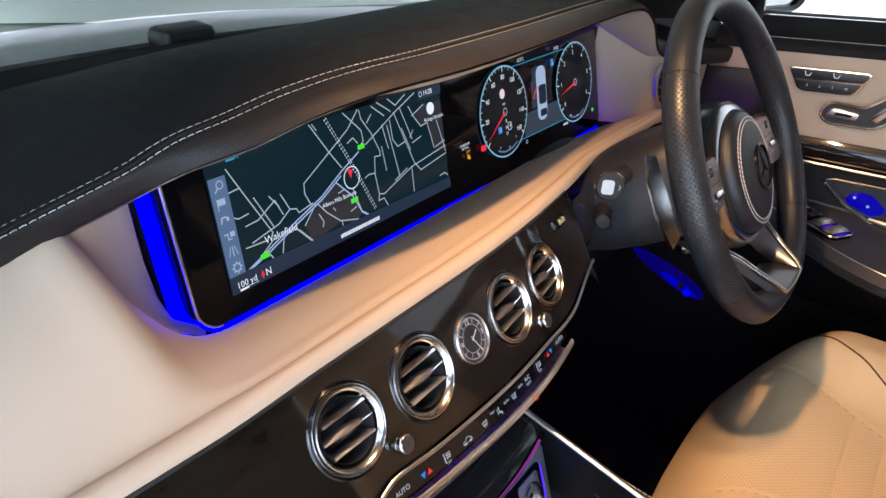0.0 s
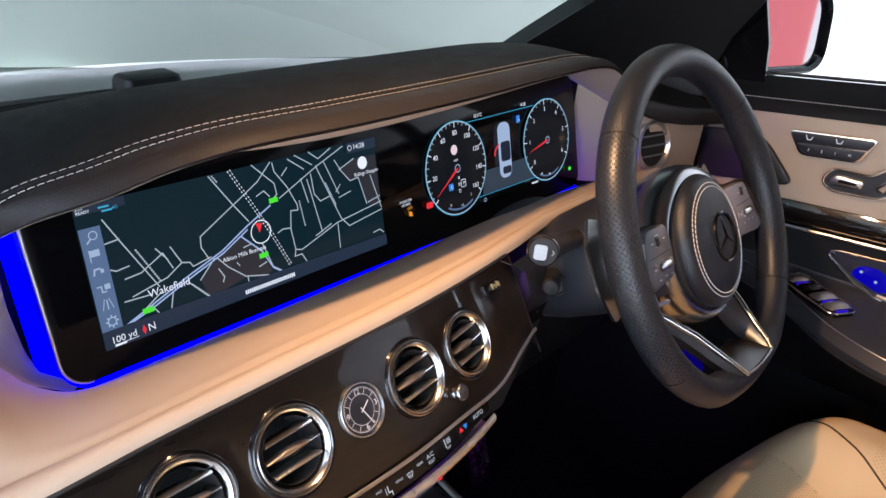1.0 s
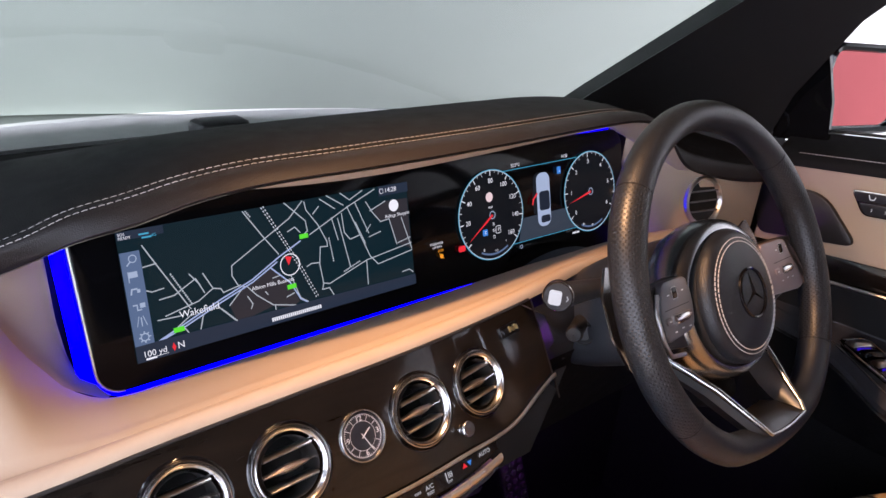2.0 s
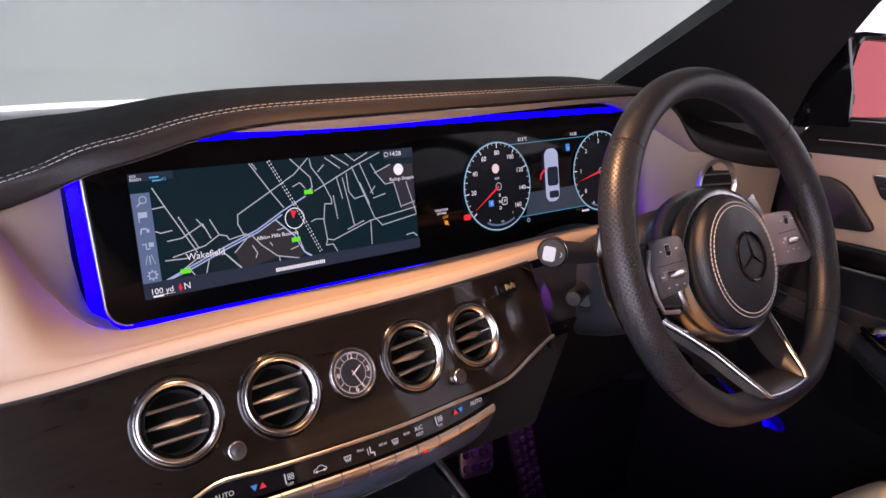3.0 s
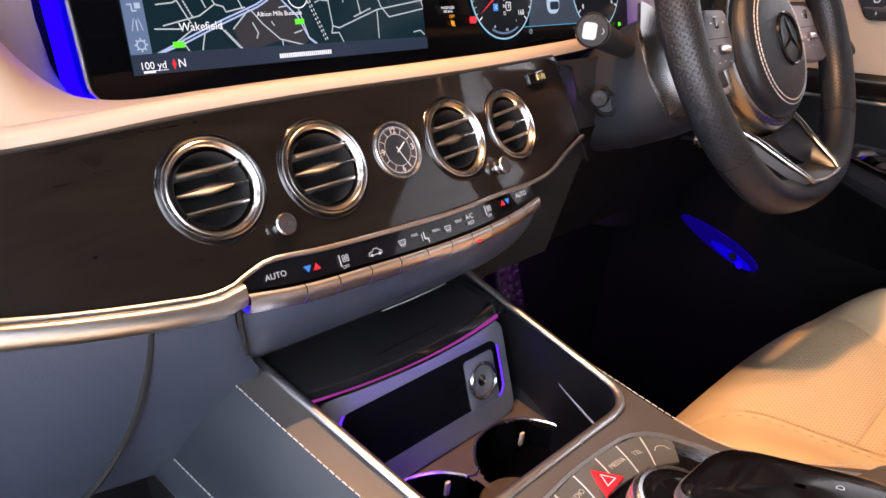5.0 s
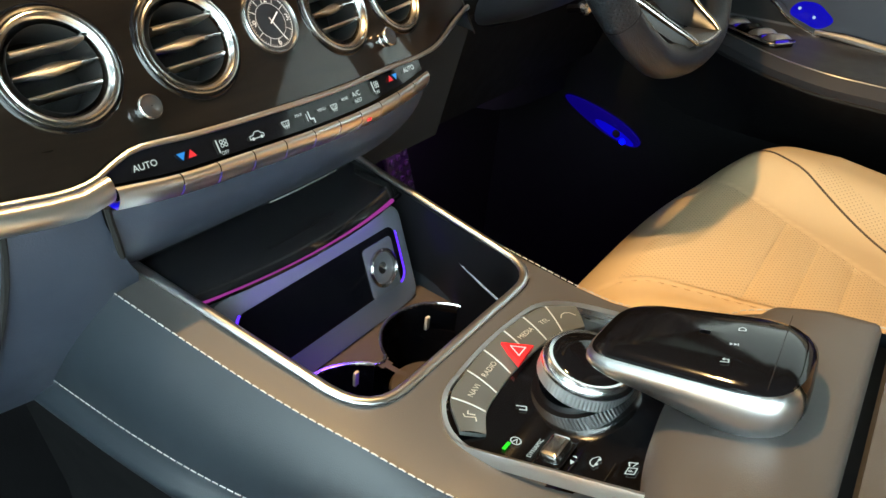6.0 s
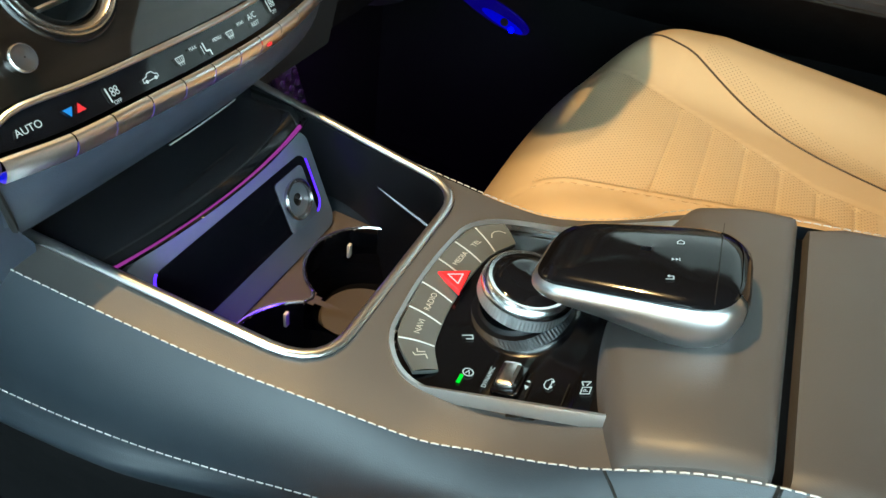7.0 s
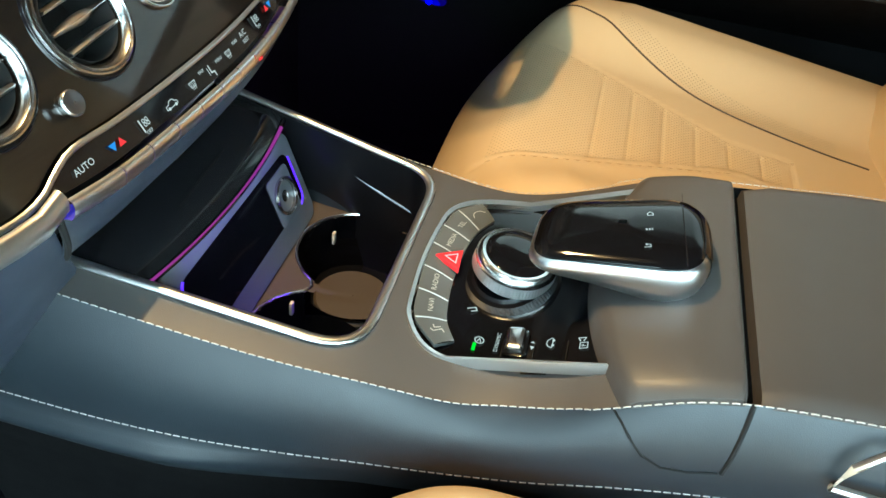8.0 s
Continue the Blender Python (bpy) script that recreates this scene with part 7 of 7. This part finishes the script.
# ---- body of the car ----
shell = thing("car_body", (0, 0, -0.1), "car body shell with black pillars, dark headliner and silver bonnet", "car body", kind="structure")


def beam(name, pts_a, pts_b, thick, material, label):
    """A pillar skin between two rails, given a thickness outwards."""
    rows = [[tuple(Vector(a).lerp(Vector(b), s)) for s in span(0, 1, 6)] for a, b in zip(pts_a, pts_b)]
    out = [[tuple(Vector(p) + Vector(thick)) for p in r] for r in rows]
    part(name, Mesh().grid(rows).grid(out).grid([rows[0], out[0]]).grid([[r[0] for r in rows], [r[0] for r in out]]).grid([[r[-1] for r in rows], [r[-1] for r in out]]), material, shell, label)


for s in (1, -1):
    a = [(s * 0.705, 0.67, 0.70), (s * 0.70, 0.60, 0.755), (s * 0.69, 0.42, 0.89), (s * 0.66, 0.20, 1.05), (s * 0.61, 0.05, 1.165)]
    b = [(s * 0.86, 0.365, 0.72), (s * 0.845, 0.335, 0.80), (s * 0.80, 0.253, 0.919), (s * 0.73, 0.10, 1.06), (s * 0.64, -0.02, 1.165)]
    beam("a_pillar", a, b, (s * 0.03, 0.05, 0.0), HEADLINER if s < 0 else PLASTIC, "black trimmed windscreen pillar")
part("pillar_foot", Mesh().grid([[(0.70 + 0.17 * u, 0.68 - 0.34 * u, 0.715 + 0.03 * u - 0.10 * v) for u in span(0, 1, 5)] for v in span(0, 1, 4)]), PLASTIC, shell, "black pillar foot")
part("sail_panel", Mesh().prism([(-0.42, 0.715), (-0.275, 0.742), (-0.285, 0.80), (-0.315, 0.885), (-0.37, 0.86), (-0.405, 0.80)], -0.004, 0.004, 0, axes((0.868, 0, 0), (0, -1, 0), (0, 0, 1))), GLOSS, shell, "black mirror sail panel")
part("roof_lining", Mesh().grid([[(x, y, 1.17 + 0.03 * (1 - (x / 0.7) ** 2)) for x in span(-0.7, 0.7, 12)] for y in span(-1.6, 0.05, 12)] + [[(x, 0.30 - 0.25 * (x / 0.62) ** 2, 1.17) for x in span(-0.62, 0.62, 12)]]), HEADLINER, shell, "dark headliner")
part("roof_panel", Mesh().grid([[(x, y, 1.225) for x in span(-0.72, 0.72, 12)] for y in span(-1.6, 0.05, 6)] + [[(x, 0.31 - 0.25 * (x / 0.62) ** 2, 1.18) for x in span(-0.62, 0.62, 12)]]), BONNET, shell, "silver roof")
# Unseen rail added to block the bright wall from the panel's reflection.
part("roof_rail", Mesh().grid([[((0.62 + 0.12 * v), y, 1.180 - 0.11 * v**1.5) for v in span(0, 1, 6)] for y in span(-1.6, 0.06, 10)]), HEADLINER, shell, "dark trimmed roof rail, added out of view")
part("roof_lamp", Mesh().box(-0.09, 0.09, 0.13, 0.285, 1.136, 1.18, 0.006), PLASTIC, shell, "overhead lamp console")
part("rear_bulkhead", Mesh().box(-0.9, 0.9, -1.66, -1.6, -0.05, 1.2), DARK_CLOTH, shell, "dark rear wall of the cabin")
part("floor_carpet", Mesh().box(-0.9, 0.9, -1.6, 0.58, -0.10, -0.05), DARK_CLOTH, shell, "black floor carpet")
rows = [[(x, 0.803 - 0.15 * x * x + d - 0.2 * x * x * d, 0.699 - 0.03 * x * x - (0.63 * d * d if d < 0.23 else 0.0333 + 0.29 * (d - 0.23))) for x in span(-0.9, 0.9, 40)] for d in span(0, 1.45, 40)]
part("bonnet", Mesh().grid(rows), BONNET, shell, "silver bonnet")
part("front_end", Mesh().grid([[(x, 2.25 - 0.44 * x * x, z) for z in span(-0.1, 0.31, 5)] for x in span(-0.9, 0.9, 20)]), BONNET, shell, "silver front end")
for s in (1, -1):
    part("front_wing", Mesh().grid([[(s * (0.90 + 0.03 * math.sin(math.pi * v)), y, 0.68 - 0.27 * max(0, y - 0.8) + (-0.05 - 0.68) * v * 0.9) for v in span(0, 1, 6)] for y in span(0.36, 2.0, 14)]), BONNET, shell, "silver front wing")
ws = part("windscreen", Mesh().grid([[(x * (0.715 - 0.10 * v**2) / 0.715, 0.92 - 0.25 * (x / 0.715) ** 2 - 0.62 * v, 0.70 + 0.465 * v) for x in span(-0.715, 0.715, 14)] for v in span(0, 1, 8)]), WINDSCREEN, shell, "lightly tinted windscreen")
ws.visible_shadow = False

# ---- pedals ----
brake = thing("brake_pedal", (0.32, 0.45, -0.05), "metal brake pedal with round rubber studs", "pedal")
BM = axes((0.322, 0.42, 0.278), (1, 0, -0.15), (0, 0.35, 0.94))
part("pedal_arm", Mesh().tube([(0.322, 0.425, 0.278), (0.324, 0.47, 0.30), (0.33, 0.495, 0.40)], 0.008, 8), PLASTIC, brake)
part("plate", Mesh().prism(rrect(0.062, 0.070, 0.012), -0.006, 0.0, 0.003, BM), PEDAL, brake)
for i in range(4):
    for j in range(3):
        part("stud", Mesh().lathe([(0.006, 0), (0.006, 0.002), (0.0045, 0.0034), (0.0005, 0.0036)], 12, BM @ Matrix.Translation((-0.0225 + 0.015 * i, -0.020 + 0.020 * j, 0))), RUBBER, brake)
accel = thing("accelerator_pedal", (0.46, 0.45, -0.05), "long metal accelerator pedal with rubber studs", "pedal")
AM = axes((0.432, 0.42, 0.21), (1, 0, 0.28), (-0.28, 0.10, 0.94))
part("plate", Mesh().prism(rrect(0.046, 0.23, 0.012), -0.006, 0.0, 0.003, AM), PEDAL, accel)
for i in range(3):
    for j in range(11):
        part("stud", Mesh().lathe([(0.0055, 0), (0.0055, 0.002), (0.004, 0.0034), (0.0005, 0.0036)], 12, AM @ Matrix.Translation((-0.014 + 0.014 * i, -0.090 + 0.018 * j, 0))), RUBBER, accel)
